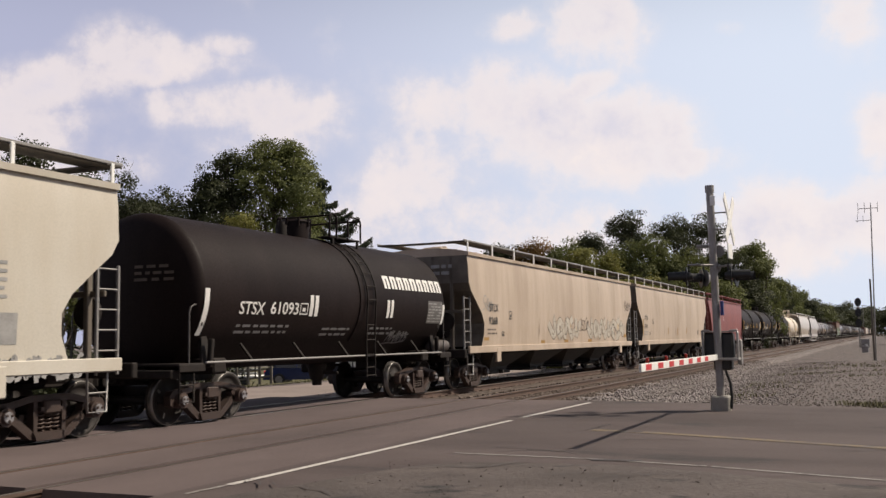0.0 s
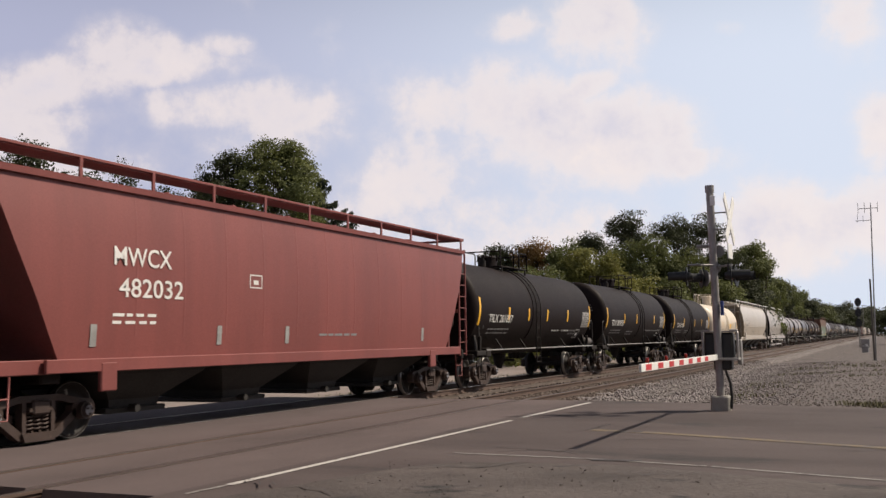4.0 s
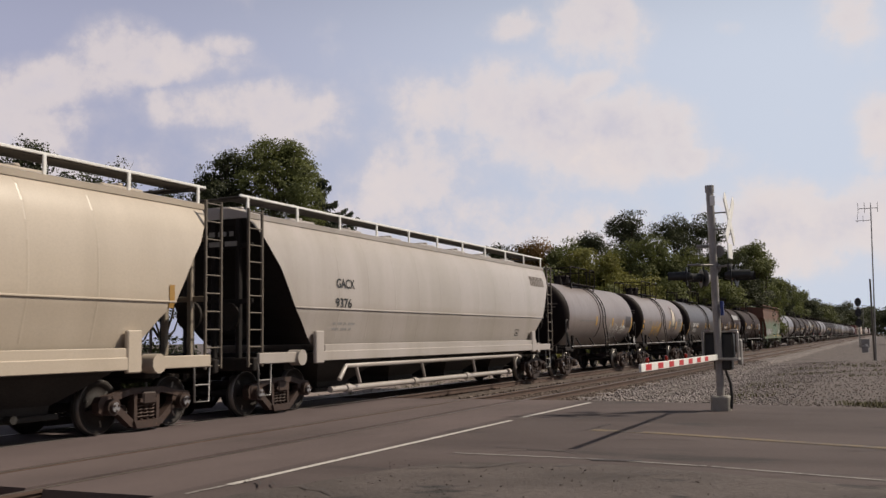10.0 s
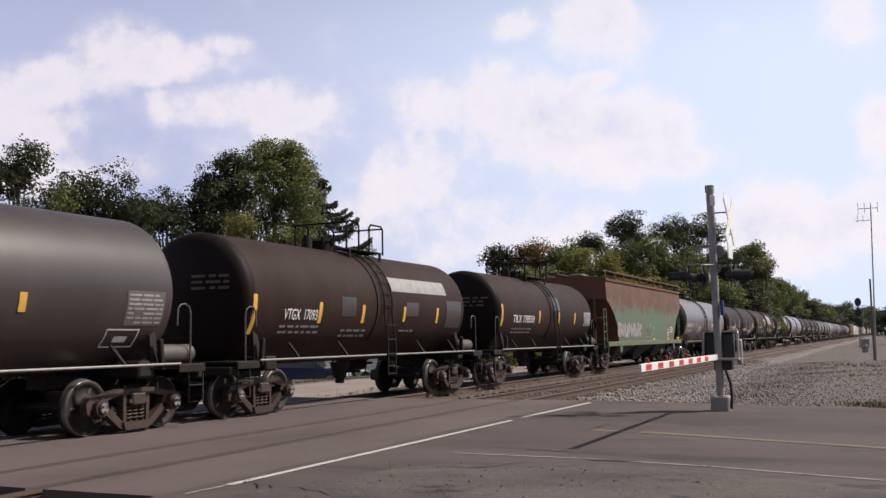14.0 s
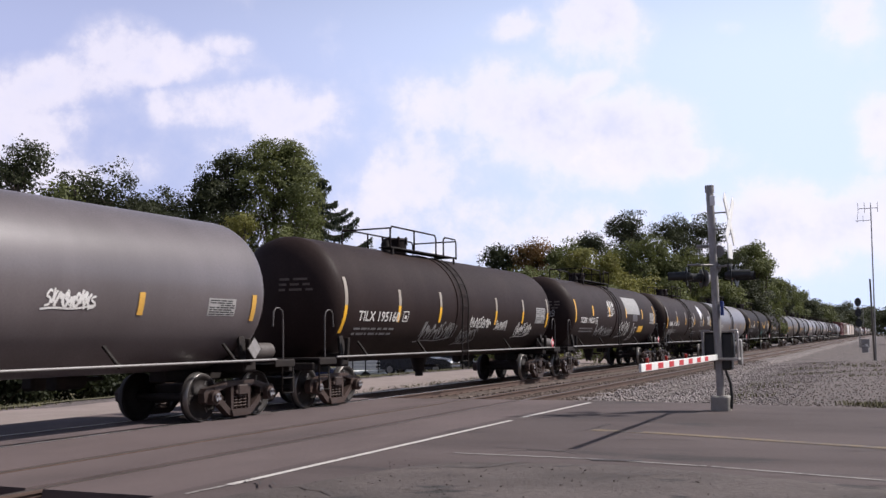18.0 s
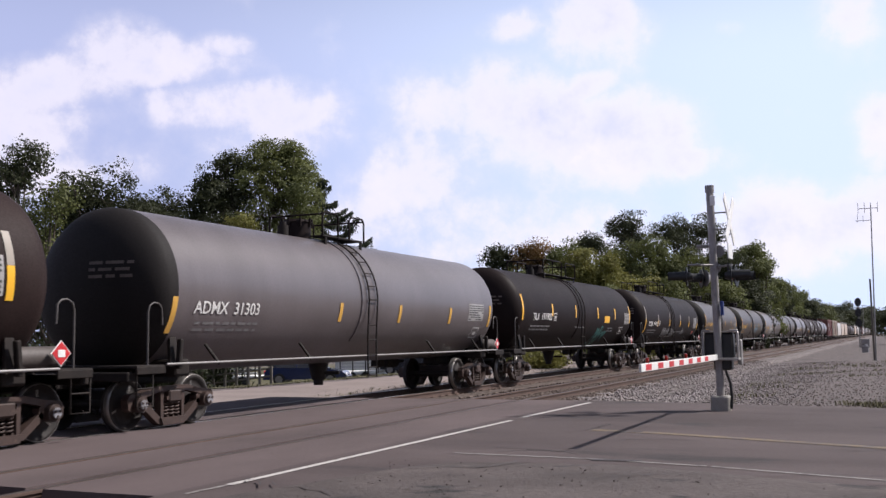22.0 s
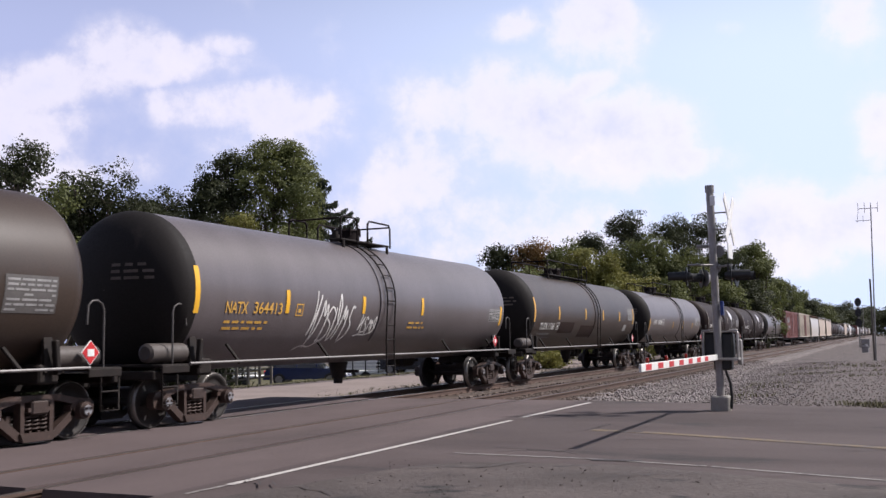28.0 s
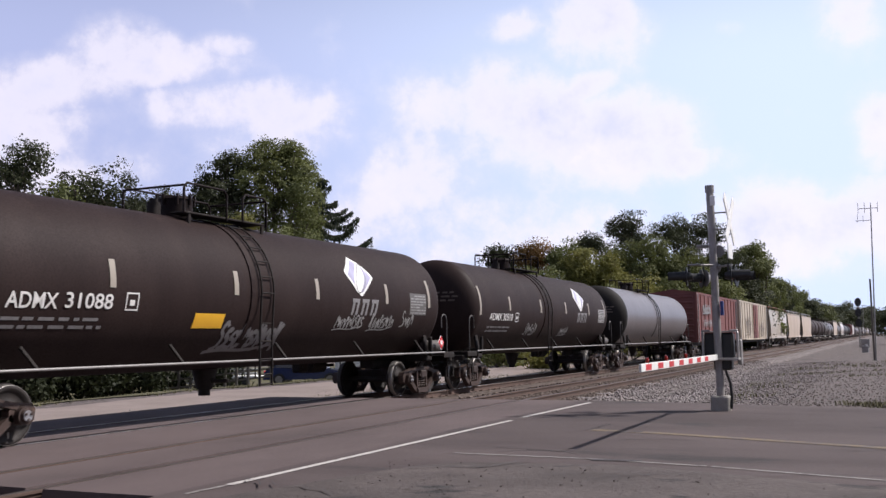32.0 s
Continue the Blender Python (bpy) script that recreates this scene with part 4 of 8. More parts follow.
def scrawl(car, place, y, z, width, height, material, seed, width_of=0.04, wrap=None, name="sprayed_scrawl"):
    """A sprayed scrawl: quick angular strokes and loops, with no letters in it."""
    r = random.Random(seed)
    s = Shape()
    n = max(3, int(width / (height * 0.40)))
    d = width / n
    for i in range(n):
        cy = y + d * (i + 0.5)
        tall = height * r.uniform(0.6, 1.0) if i % 3 else height
        k = r.randrange(4)
        w = d * r.uniform(0.40, 0.62)
        lean = 0.18 * tall
        if k == 0:
            pts = [(-w, 0.0), (-w * 0.3, tall), (w * 0.1, tall * 0.35), (w * 0.5, tall * 0.9), (w, 0.05)]
        elif k == 1:
            pts = [(w * 0.8, tall * 0.85), (-w * 0.2, tall), (-w, tall * 0.6), (w * 0.6, tall * 0.45), (w * 0.7, tall * 0.08), (-w * 0.9, 0.0)]
        elif k == 2:
            pts = [(-w, tall * 0.7), (-w * 0.6, tall * 0.05), (w * 0.4, 0.0), (w * 0.8, tall * 0.6), (0.0, tall), (-w * 0.4, tall * 0.5), (w, tall * 0.3)]
        else:
            pts = [(-w * 0.7, tall), (-w * 0.8, 0.0), (-w * 0.6, tall * 0.5), (w * 0.9, tall * 1.05), (-w * 0.1, tall * 0.5), (w, -tall * 0.1)]
        pts = [(cy + p + lean * q / tall + r.uniform(-0.02, 0.02), z + q + r.uniform(-0.06, 0.06) * height) for p, q in pts]
        stroke(s, place, smooth(pts), width_of * r.uniform(0.75, 1.1), 0.009 + 0.0006 * i)
    if r.random() < 0.6:
        stroke(s, place, smooth([(y + width * 1.02, z + height * 0.15), (y + width * 0.6, z - height * 0.12), (y + width * 0.2, z - height * 0.05), (y - 0.05 * width, z - height * 0.15)]), width_of * 0.7, 0.0085)
    if wrap:
        s.v = [wrap(v) for v in s.v]
    return part(name, s, material, car)


def ladder(shape, x, y, z0, z1, width=0.42, pitch=0.34, r=0.016, along=True):
    d = (0, width / 2, 0) if along else (width / 2, 0, 0)
    for e in (-1, 1):
        shape.box((x + e * d[0], y + e * d[1], (z0 + z1) / 2), (0.05, 0.05, z1 - z0), 0.008)
    k = int((z1 - z0) / pitch)
    for i in range(k + 1):
        z = z0 + 0.06 + i * (z1 - z0 - 0.12) / max(1, k)
        shape.rod((x - d[0], y - d[1], z), (x + d[0], y + d[1], z), r, 6)
    return shape


def placard(car, y, z, x=1.52):
    b = part("placard", kept("placard", lambda: Shape().box((0, 0, 0), (0.012, 0.28, 0.28), 0.003, Matrix.Rotation(radians(45), 4, "X")).mesh("placard", SIGNWHITE)), None, car, "red and white diamond placard", at=pose(x, y, z))
    part("placard_face", kept("placard_face", lambda: Shape().box((0.009, 0, 0), (0.008, 0.25, 0.25), 0.0, Matrix.Rotation(radians(45), 4, "X")).mesh("placard_face", SIGNRED)), None, b)
    part("placard_panel", kept("placard_panel", lambda: Shape().box((0.016, 0, 0), (0.006, 0.14, 0.11)).mesh("placard_panel", SIGNWHITE)), None, b)
    return b


def tank_car(c):
    """c: u0, u1 (ends of the barrel), c0, c1 (coupling points), paint, and what is written on it."""
    y_mid = (c["c0"] + c["c1"]) / 2
    half = (c["c1"] - c["c0"]) / 2
    car = thing("tank_car", c["label"], "tank car", group="freight train")
    a, b = c["u0"] - y_mid, c["u1"] - 0.28 - y_mid
    R, zc = c.get("R", 1.50), c.get("zc", 2.45)
    near = not c.get("far")
    dim = c.get("frame", STEEL)
    paint = c["paint"]

    def place(z):
        return math.sqrt(max(0.0, R * R - (z - zc) ** 2))
    # barrel with dished heads and weld seams
    s = Shape()
    n = 56
    prof = [(-1.0, 0.0)] + [(-math.sin(t), math.cos(t)) for t in [radians(x) for x in (84, 76, 66, 55, 44, 33, 22, 11, 4)]]
    hd = c.get("head", 0.62)
    if c.get("sharp"):
        hd, prof = 0.34, [(-1.0, 0.0), (-0.97, 0.25), (-0.88, 0.5), (-0.74, 0.72), (-0.55, 0.88), (-0.32, 0.965), (-0.10, 0.992), (0.0, 1.0)]
    ring = []
    for t, r in prof:
        ring.append((a + 0.02 + t * hd, max(0.001, r) * R))
    ring += [(a + 0.03, R), (a + 0.12, R), (b - 0.12, R), (b - 0.03, R)]
    for t, r in prof[::-1]:
        ring.append((b - 0.02 - t * hd, max(0.001, r) * R))
    s.loft([[(r * math.sin(2 * math.pi * k / n), y, zc + r * math.cos(2 * math.pi * k / n)) for k in range(n)] for y, r in ring], True, False)
    barrel = part("tank_barrel", s, paint, car)
    # grey, taupe and brown cars: grime and shade coloured into the near head
    head_dark = c.get("headpaint", SOOTSHADE if paint in (GREY, TAUPE, BROWN) else None)
    if head_dark:
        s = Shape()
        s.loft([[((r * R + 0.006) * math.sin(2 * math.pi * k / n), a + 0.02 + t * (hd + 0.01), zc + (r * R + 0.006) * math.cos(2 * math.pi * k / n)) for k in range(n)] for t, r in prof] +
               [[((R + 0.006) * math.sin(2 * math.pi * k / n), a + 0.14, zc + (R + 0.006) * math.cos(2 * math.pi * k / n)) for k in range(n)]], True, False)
        part("tank_head", s, head_dark, barrel, "black tank head")
    # stencils and scrawls on the head that faces the road
    def on_head(v, off=0.014):
        r = min(0.995, math.hypot(v[1], v[2] - zc) / R)
        for (t0, r0), (t1, r1) in zip(prof, prof[1:]):
            if r0 <= r <= r1:
                t = t0 + (t1 - t0) * (r - r0) / (r1 - r0)
                break
        else:
            t = prof[-1][0]
        return (v[1], a + 0.02 + t * (hd + 0.01) - off, v[2])
    if near:
        s = bars(Shape(), lambda z: 0.0, 0.15, zc + 0.42, 0.85, 3, int(c["u0"]) + 2, 0.055, 0.12)
        s.v = [on_head(v) for v in s.v]
        tagged(part("head_stencilling", s, c.get("headink", SPRAYK), car), kind="stuff")
        if c.get("headtag"):
            scrawl(car, lambda z: 0.0, -0.2, zc - 0.15, 1.0, 0.42, c["headtag"], int(c["u0"]), 0.035, on_head)
    # underframe: stub sills, end sills, bolsters and cradles
    for e, end in ((-1, -half), (1, half)):
        part("stub_sill", kept("stub_sill", lambda: Shape().box((0, 0, 0.92), (0.42, 2.6, 0.36), 0.03).mesh("stub_sill", STEEL)), None, car, at=pose(0, end - e * 1.75, 0))
        part("end_sill", kept("tank_end_sill", lambda: Shape().box((0, 0, 0.94), (2.7, 0.22, 0.16), 0.02).mesh("end_sill", STEEL)), None, car, at=pose(0, end - e * 0.5, 0))
        part("body_bolster", kept("body_bolster", lambda: Shape().box((0, 0, 1.05), (2.6, 0.4, 0.3), 0.03).mesh("body_bolster", STEEL)), None, car, at=pose(0, end - e * 1.85, 0))
    for e, end in ((-1, -half), (1, half)):
        plat = part("end_platform", kept("end_platform", lambda: Shape().box((0, 0, 0), (2.9, 0.72, 0.05), 0.01).box((1.44, 0, -0.06), (0.04, 0.72, 0.13), 0.01).box((-1.44, 0, -0.06), (0.04, 0.72, 0.13), 0.01)
                                            .mesh("end_platform", STEEL)), None, car, at=pose(0, end - e * 0.85, 1.10))
        for x in (1.38, -1.38):
            hr = kept("end_handrail" + c.get("rail", ""), lambda: Shape().pipe([(0, -0.02, 0), (0, -0.02, 0.92), (0, 0.02, 1.03), (0, 0.12, 1.08), (0, 0.24, 1.07), (0, 0.32, 1.0), (0, 0.34, 0.7)], 0.017).mesh("handrail", c.get("railing", HANDRAIL)))
            part("handrail", hr, None, plat, at=pose(x, 0, 0, 0, 0, 0 if e < 0 else 180))
        if near:
            st = kept("stirrup" + c.get("rail", ""), lambda: Shape().pipe([(0, -0.2, 0), (0, -0.2, -0.62), (0, 0.2, -0.62), (0, 0.2, 0)], 0.018).pipe([(0, -0.2, -0.32), (0, 0.2, -0.32)], 0.016).mesh("stirrup", c.get("railing", STEEL)))
            part("stirrup", st, None, car, at=pose(1.42, end - e * 0.72, 1.06))
            # saddle bracket between barrel and frame
            k = kept("saddle" + c.get("rail", ""), lambda: Shape().prism([(0.0, 0.0), (0.30, 0.0), (0.24, 0.55), (0.10, 0.62)], -0.03, 0.03, lambda p, q, d: (1.30 + d - 0.18 * q, p, 1.08 + q))
                     .box((1.40, 0.15, 1.3), (0.10, 0.09, 0.52), 0.015, Matrix.Rotation(radians(-6), 4, "X")).mesh("saddle_bracket", c.get("railing", STEEL)))
            part("saddle_bracket", k, None, car, at=pose(0, (a + 0.15 if e < 0 else b - 0.15), 0, 0, 0, 0) @ Matrix.Scale(-e, 4, (0, 1, 0)))
    zr = 1.13
    for x in (1.47, -1.47):
        part("running_rail", Shape().pipe([(x, -half + 1.2, zr), (x, half - 1.2, zr)], 0.024), c.get("railing", GALV), car)
    if near:
        for k in range(5):
            y = -half + 2.6 + (2 * half - 5.2) * k / 4
            if abs(y - c.get("lad", -0.6)) < 0.8:
                continue
            part("rail_strut", kept("rail_strut" + c.get("rail", ""), lambda: Shape().box((1.36, 0, 1.28), (0.05, 0.06, 0.46), 0.01, Matrix.Rotation(radians(30), 4, "X") @ Matrix.Rotation(radians(-22), 4, "Y")).mesh("rail_strut", c.get("railing", STEEL))), None, car, at=pose(0, y, 0))
    # top: manway, fittings, platform and railing, ladder over the flank
    m = c.get("lad", -0.6) + (a + b + 0.28) / 2
    r0, r1 = c.get("railspan", (-1.6, 1.1))
    top = zc + R
    d = m + c["dome_at"] if "dome_at" in c else m - 0.95 if r0 > -2.0 else m - 1.5
    s = Shape().rod((0, d, top - 0.15), (0, d, top + c.get("dome", 0.36)), 0.34, 20).rod((0, d, top + c.get("dome", 0.36)), (0, d, top + c.get("dome", 0.36) + 0.06), 0.37, 20, 0.31)
    for k in range(8):
        t = 2 * math.pi * k / 8
        s.rod((0.36 * math.cos(t), d + 0.36 * math.sin(t), top + c.get("dome", 0.36) - 0.12), (0.36 * math.cos(t), d + 0.36 * math.sin(t), top + c.get("dome", 0.36) + 0.09), 0.03, 6)
    part("manway", s, c.get("domepaint", BLACK if paint not in (WHITE,) else paint), car)
    part("valve", Shape().rod((0.1, d - 0.75, top - 0.08), (0.1, d - 0.75, top + 0.22), 0.13, 14).rod((0.1, d - 0.75, top + 0.22), (0.1, d - 0.75, top + 0.30), 0.08, 10), STEEL if paint is not WHITE else WHITE, car)
    pl = Shape()
    for x in (0.55, -0.55):
        pl.box((x, m + (r0 + r1) / 2, top + 0.02), (0.38, r1 - r0 - 0.1, 0.04), 0.01)
    pl.box((0, m + r1 - 0.2, top + 0.02), (0.9, 0.34, 0.04), 0.01)
    for x in (0.7, -0.7):
        for q in (r0 + 0.2, r1 - 0.1):
            pl.box((x, m + q, top - 0.14), (0.05, 0.08, 0.34), 0.01)
    part("top_platform", pl, dim, car)
    hh = c.get("rail_h", 0.58)
    gap0, gap1 = -0.28, 0.26
    for k, (y0, y1) in enumerate(((m + r0, m + gap0), (m + gap1, m + r1))):
        rs = Shape()
        for x in (0.74, -0.74):
            rs.pipe([(x, y0, top), (x, y0, top + hh - 0.09), (x, y0 + 0.09, top + hh), (x, y1 - 0.09, top + hh), (x, y1, top + hh - 0.09), (x, y1, top - 0.03)], 0.026)
            if y1 - y0 > 1.4:
                rs.rod((x, (y0 + y1) / 2, top), (x, (y0 + y1) / 2, top + hh), 0.024, 6)
        y = y0 if k == 0 else y1
        rs.pipe([(0.74, y, top + hh - 0.05), (-0.74, y, top + hh - 0.05)], 0.022)
        part("top_railing", rs, c.get("railing", BLACK), car)
    ld = Shape()
    for x0 in (-0.21, 0.21):
        arc = [((R + 0.05) * math.sin(t), m + x0, zc + (R + 0.05) * math.cos(t)) for t in [radians(q) for q in range(26, 101, 8)]]
        ld.pipe(arc + [(1.50, m + x0, 1.5), (1.50, m + x0, 0.62)], 0.022)
    for t in [radians(q) for q in range(30, 100, 12)]:
        ld.rod(((R + 0.06) * math.sin(t), m - 0.21, zc + (R + 0.06) * math.cos(t)), ((R + 0.06) * math.sin(t), m + 0.21, zc + (R + 0.06) * math.cos(t)), 0.015, 6)
    for z in (1.85, 1.5, 1.15, 0.85, 0.66):
        ld.rod((1.5, m - 0.21, z), (1.5, m + 0.21, z), 0.016, 6)
    part("side_ladder", ld, c.get("railing", dim), car)
    bl = Shape()
    pts = [[((R + o) * math.sin(t), m - 0.45 + w, zc + (R + o) * math.cos(t)) for t in [radians(x) for x in range(-90, 131, 10)]] for w, o in ((-0.06, 0.0), (-0.05, 0.03), (0.05, 0.03), (0.06, 0.0))]
    bl.face_set([p for line in pts for p in line], [(i * 23 + k, i * 23 + k + 1, (i + 1) * 23 + k + 1, (i + 1) * 23 + k) for i in range(3) for k in range(22)], False)
    part("tank_band", bl, paint, car)
    # bottom outlet and brake gear
    if near:
        part("bottom_outlet", kept("outlet", lambda: Shape().rod((0, 0, 0.95), (0, 0, 0.55), 0.26, 14, 0.16).rod((0, 0, 0.55), (0, 0, 0.42), 0.12, 10).box((0.35, 0, 0.72), (0.5, 0.08, 0.08), 0.02).mesh("bottom_outlet", STEEL)), None, car, at=pose(0, m, 0))
        part("brake_cylinder", kept("brake", lambda: Shape().rod((-0.6, -0.35, 0.86), (-0.6, 0.35, 0.86), 0.17, 14).rod((-0.6, 0.35, 0.86), (-0.6, 0.9, 0.86), 0.04, 8).box((-0.6, -0.7, 0.86), (0.3, 0.34, 0.3), 0.05).mesh("brake_cylinder", STEEL)), None, car, at=pose(0, b - 3.0, 0))
        part("air_reservoir", kept("reservoir", lambda: Shape().rod((0.9, -0.46, 1.02), (0.9, 0.46, 1.02), 0.17, 16).rod((0.9, -0.50, 1.02), (0.9, -0.46, 1.02), 0.12, 16, 0.17).rod((0.9, 0.46, 1.02), (0.9, 0.50, 1.02), 0.17, 16, 0.12).mesh("air_reservoir", surface("dusty_reservoir_paint", (0.085, 0.07, 0.063), 0.6, second=(0.045, 0.036, 0.032), scale=4, bump=0.05))), None, car,
             at=pose(0.25, a - 0.35, 0.3) if c.get("reservoir") else pose(0.28, b + 0.22, 0.28))
    truck(car, -half + 1.85, near)
    truck(car, half - 1.85, near)
    for e in (-1, 1):
        coupler(car, e * (half - 0.75), e)
    flank(car, c, place, a, b)
    return car, y_mid


def flank(car, c, place, a, b):
    """Marks, stripes, panels and sprayed paint on the flank that faces the road. Along: metres from the left end of the flank."""
    ink = c.get("ink", LETTER)
    if c.get("stripes"):
        for i, (y, z0, z1) in enumerate(c["stripes"]):
            end = i in (0, len(c["stripes"]) - 1)
            mat = c.get("stripe", YELLOW)
            if c.get("twotone"):
                part("reflective_stripe", patch(Shape(), place, a + y, a + y + 0.135, (z0 + z1) / 2, z1, 0.012), TAPE, car)
                z1 = (z0 + z1) / 2 - 0.002
            part("reflective_stripe", patch(Shape(), place, a + y, a + y + 0.135, z0, z1, 0.012), mat, car)
    for text, y, z, size, width in c.get("marks", ()):
        lettering(car, text, a + y, z, size, place, ink, width=width, bold=c.get("bold", 0.004))
    for i, (y, z, w, rows, mat) in enumerate(c.get("bars", ())):
        tagged(part("stencilling", bars(Shape(), place, a + y, z, w, rows, i + int(c["u0"]), 0.05, 0.12), mat or c.get("faint", FAINT), car), kind="stuff")
    for y, z, w, h, mat in c.get("panels", ()):
        part("painted_panel", patch(Shape(), place, a + y, a + y + w, z, z + h, 0.005), mat, car)
    for y, z, w, h in c.get("grid", ()):
        pale = c.get("gridink", ink) is not FAINT
        panel = part("data_panel", patch(Shape(), place, a + y, a + y + w, z, z + h, 0.006, 6), PANEL if pale else PANELDIM, car, "grey data panel of small lines")
        s = Shape()
        r = random.Random(int(y * 10))
        rows = 7
        for i in range(rows):
            zz, q = z + h * (0.06 + 0.92 * i / rows), a + y + 0.04
            while q < a + y + w - 0.08:
                d = min(r.uniform(0.08, 0.30), a + y + w - 0.04 - q)
                if r.random() < 0.86:
                    patch(s, place, q, q + d, zz, zz + h / rows * 0.42, 0.010, 1)
                q += d + 0.035
        tagged(part("stencilling", s, LETTERK if pale else SPRAYG, panel), kind="stuff")
    for y, z, w, h in c.get("frames", ()):
        s = Shape()
        for p, q, dw, dh in ((0, 0, w, 0.025), (0, h, w, 0.025), (0, 0, 0.025, h), (w - 0.025, 0, 0.025, h + 0.02), (w * 0.3, h * 0.3, w * 0.4, h * 0.35)):
            patch(s, place, a + y + p, a + y + p + dw, z + q, z + q + dh, 0.007, 2)
        part("stencil_box", s, ink, car)
    for i, (y, z, w, h, mat, thick) in enumerate(c.get("scrawls", ())):
        scrawl(car, place, a + y, z, w, h, mat, int(c["u0"] * 3) + i, thick)
    for y, z, w, h, fill, edge in c.get("tags", ()):
        block_letters(car, place, a + y, z, w, h, fill, edge, int(c["u0"]) + 5)
    for y in c.get("slants", ()):
        part("slanted_tape", patch(Shape(), place, a + y, a + y + 0.07, 1.52, 1.88, 0.012, 2, 0.35), OLDTAPE, car)
    if c.get("brand"):
        y, z, w, h = c["brand"]
        for k in range(4):
            s = Shape()
            patch(s, place, a + y + k * w / 4, a + y + k * w / 4 + w / 14, z, z + h, 0.01, 3, 0.2)
            patch(s, place, a + y + k * w / 4, a + y + k * w / 4 + w / 5, z + h * 0.75, z + h, 0.012, 1, 0.2)
            patch(s, place, a + y + k * w / 4 + w / 8, a + y + k * w / 4 + w / 5, z, z + h * 0.75, 0.01, 3, 0.2)
            part("wordmark_block", s, SPRAYK, car)
    if c.get("streaks"):
        r = random.Random(int(c["u0"]))
        for k in range(16):
            y, z1, L = a + r.uniform(3.0, b - a - 2.5), r.uniform(3.3, 3.92), r.uniform(0.10, 0.22)
            part("rust_streak", stroke(Shape(), place, [(y + 0.03 * r.uniform(-1, 1), z1 - q * L) for q in range(6)], r.uniform(0.015, 0.04), 0.006), surface("rust_streak", (0.48, 0.38, 0.26), 0.7, bump=0.0), car)
    for y, z in c.get("placards", ()):
        placard(car, a + y, z, 1.5)
    for y, z in c.get("hazard", ()):
        h = part("placard_holder", kept("holder", lambda: Shape().box((0, 0, 0), (0.012, 0.30, 0.30), 0.003, Matrix.Rotation(radians(45), 4, "X")).mesh("placard_holder", ALU)), None, car, "empty grey placard holder", at=pose(1.48, a + y, z))
        part("holder_frame", kept("holder_frame", lambda: Shape().box((-0.01, 0, 0), (0.01, 0.34, 0.34), 0.003, Matrix.Rotation(radians(45), 4, "X")).mesh("holder_frame", STEEL)), None, h)


def block_letters(car, place, y, z, w, h, fill, edge, seed):
    """Broad interlocking sprayed strokes, filled and outlined, with no letters in them."""
    r = random.Random(seed)
    n = max(3, int(w / (h * 0.62)))
    d = w / n
    forms = ([(-0.46, 0.0), (-0.30, 0.55), (-0.05, 0.97), (0.22, 0.55), (0.18, 0.30), (0.50, 0.02)], [(-0.42, 0.05), (-0.38, 0.92), (0.02, 0.50), (0.10, 0.30), (0.40, 0.10), (0.36, 0.95)],
             [(0.40, 0.86), (-0.05, 0.95), (-0.40, 0.66), (0.28, 0.42), (0.42, 0.14), (-0.42, 0.06)], [(-0.40, 0.02), (-0.44, 0.80), (0.0, 0.97), (0.40, 0.74), (0.02, 0.46), (0.46, 0.04)],
             [(-0.05, 0.94), (-0.44, 0.52), (-0.10, 0.05), (0.38, 0.30), (0.30, 0.78), (-0.05, 0.94)], [(0.40, 0.92), (-0.38, 0.84), (-0.10, 0.55), (-0.42, 0.10), (0.44, 0.12)])
    thick = min(0.30, d * 0.46)
    last = -1
    for i in range(n):
        k = r.choice([q for q in range(len(forms)) if q != last])
        last = k
        cy = y + d * (i + 0.5)
        fy, fz = r.choice((-1, 1)), r.choice((-1, 1, -1))
        ca, sa = math.cos(r.uniform(-0.9, 0.9)), math.sin(r.uniform(-0.9, 0.9))
        form = [(p * ca - (q - 0.5) * sa * 0.8, min(1.0, max(0.0, 0.5 + (q - 0.5) * ca + p * sa))) for p, q in forms[k]]
        pts = smooth([(cy + p * fy * d * 1.2 + r.uniform(-0.03, 0.03), z + thick * 0.55 + (q if fz > 0 else 1 - q) * (h - thick * 1.1) + r.uniform(-0.03, 0.03)) for p, q in form])
        o = 0.006 + 0.0035 * (i % 3)
        under = part("graffiti_outline", stroke(Shape(), place, pts, thick + 0.05, o), edge, car)
        part("graffiti_fill", stroke(Shape(), place, pts, thick, o + 0.0012), fill, under)
        part("graffiti_shine", stroke(Shape(), place, [(p + thick * 0.18, q + thick * 0.16) for p, q in pts[2:len(pts) // 2]], 0.022, o + 0.002), GRAFFITI, under)
        part("graffiti_drop", stroke(Shape(), place, smooth([(cy - d * 0.3, z + h * r.uniform(0.25, 0.4)), (cy, z + h * r.uniform(0.2, 0.5)), (cy + d * 0.25, z + h * r.uniform(0.2, 0.6))]), 0.03, o + 0.0016), edge, under)


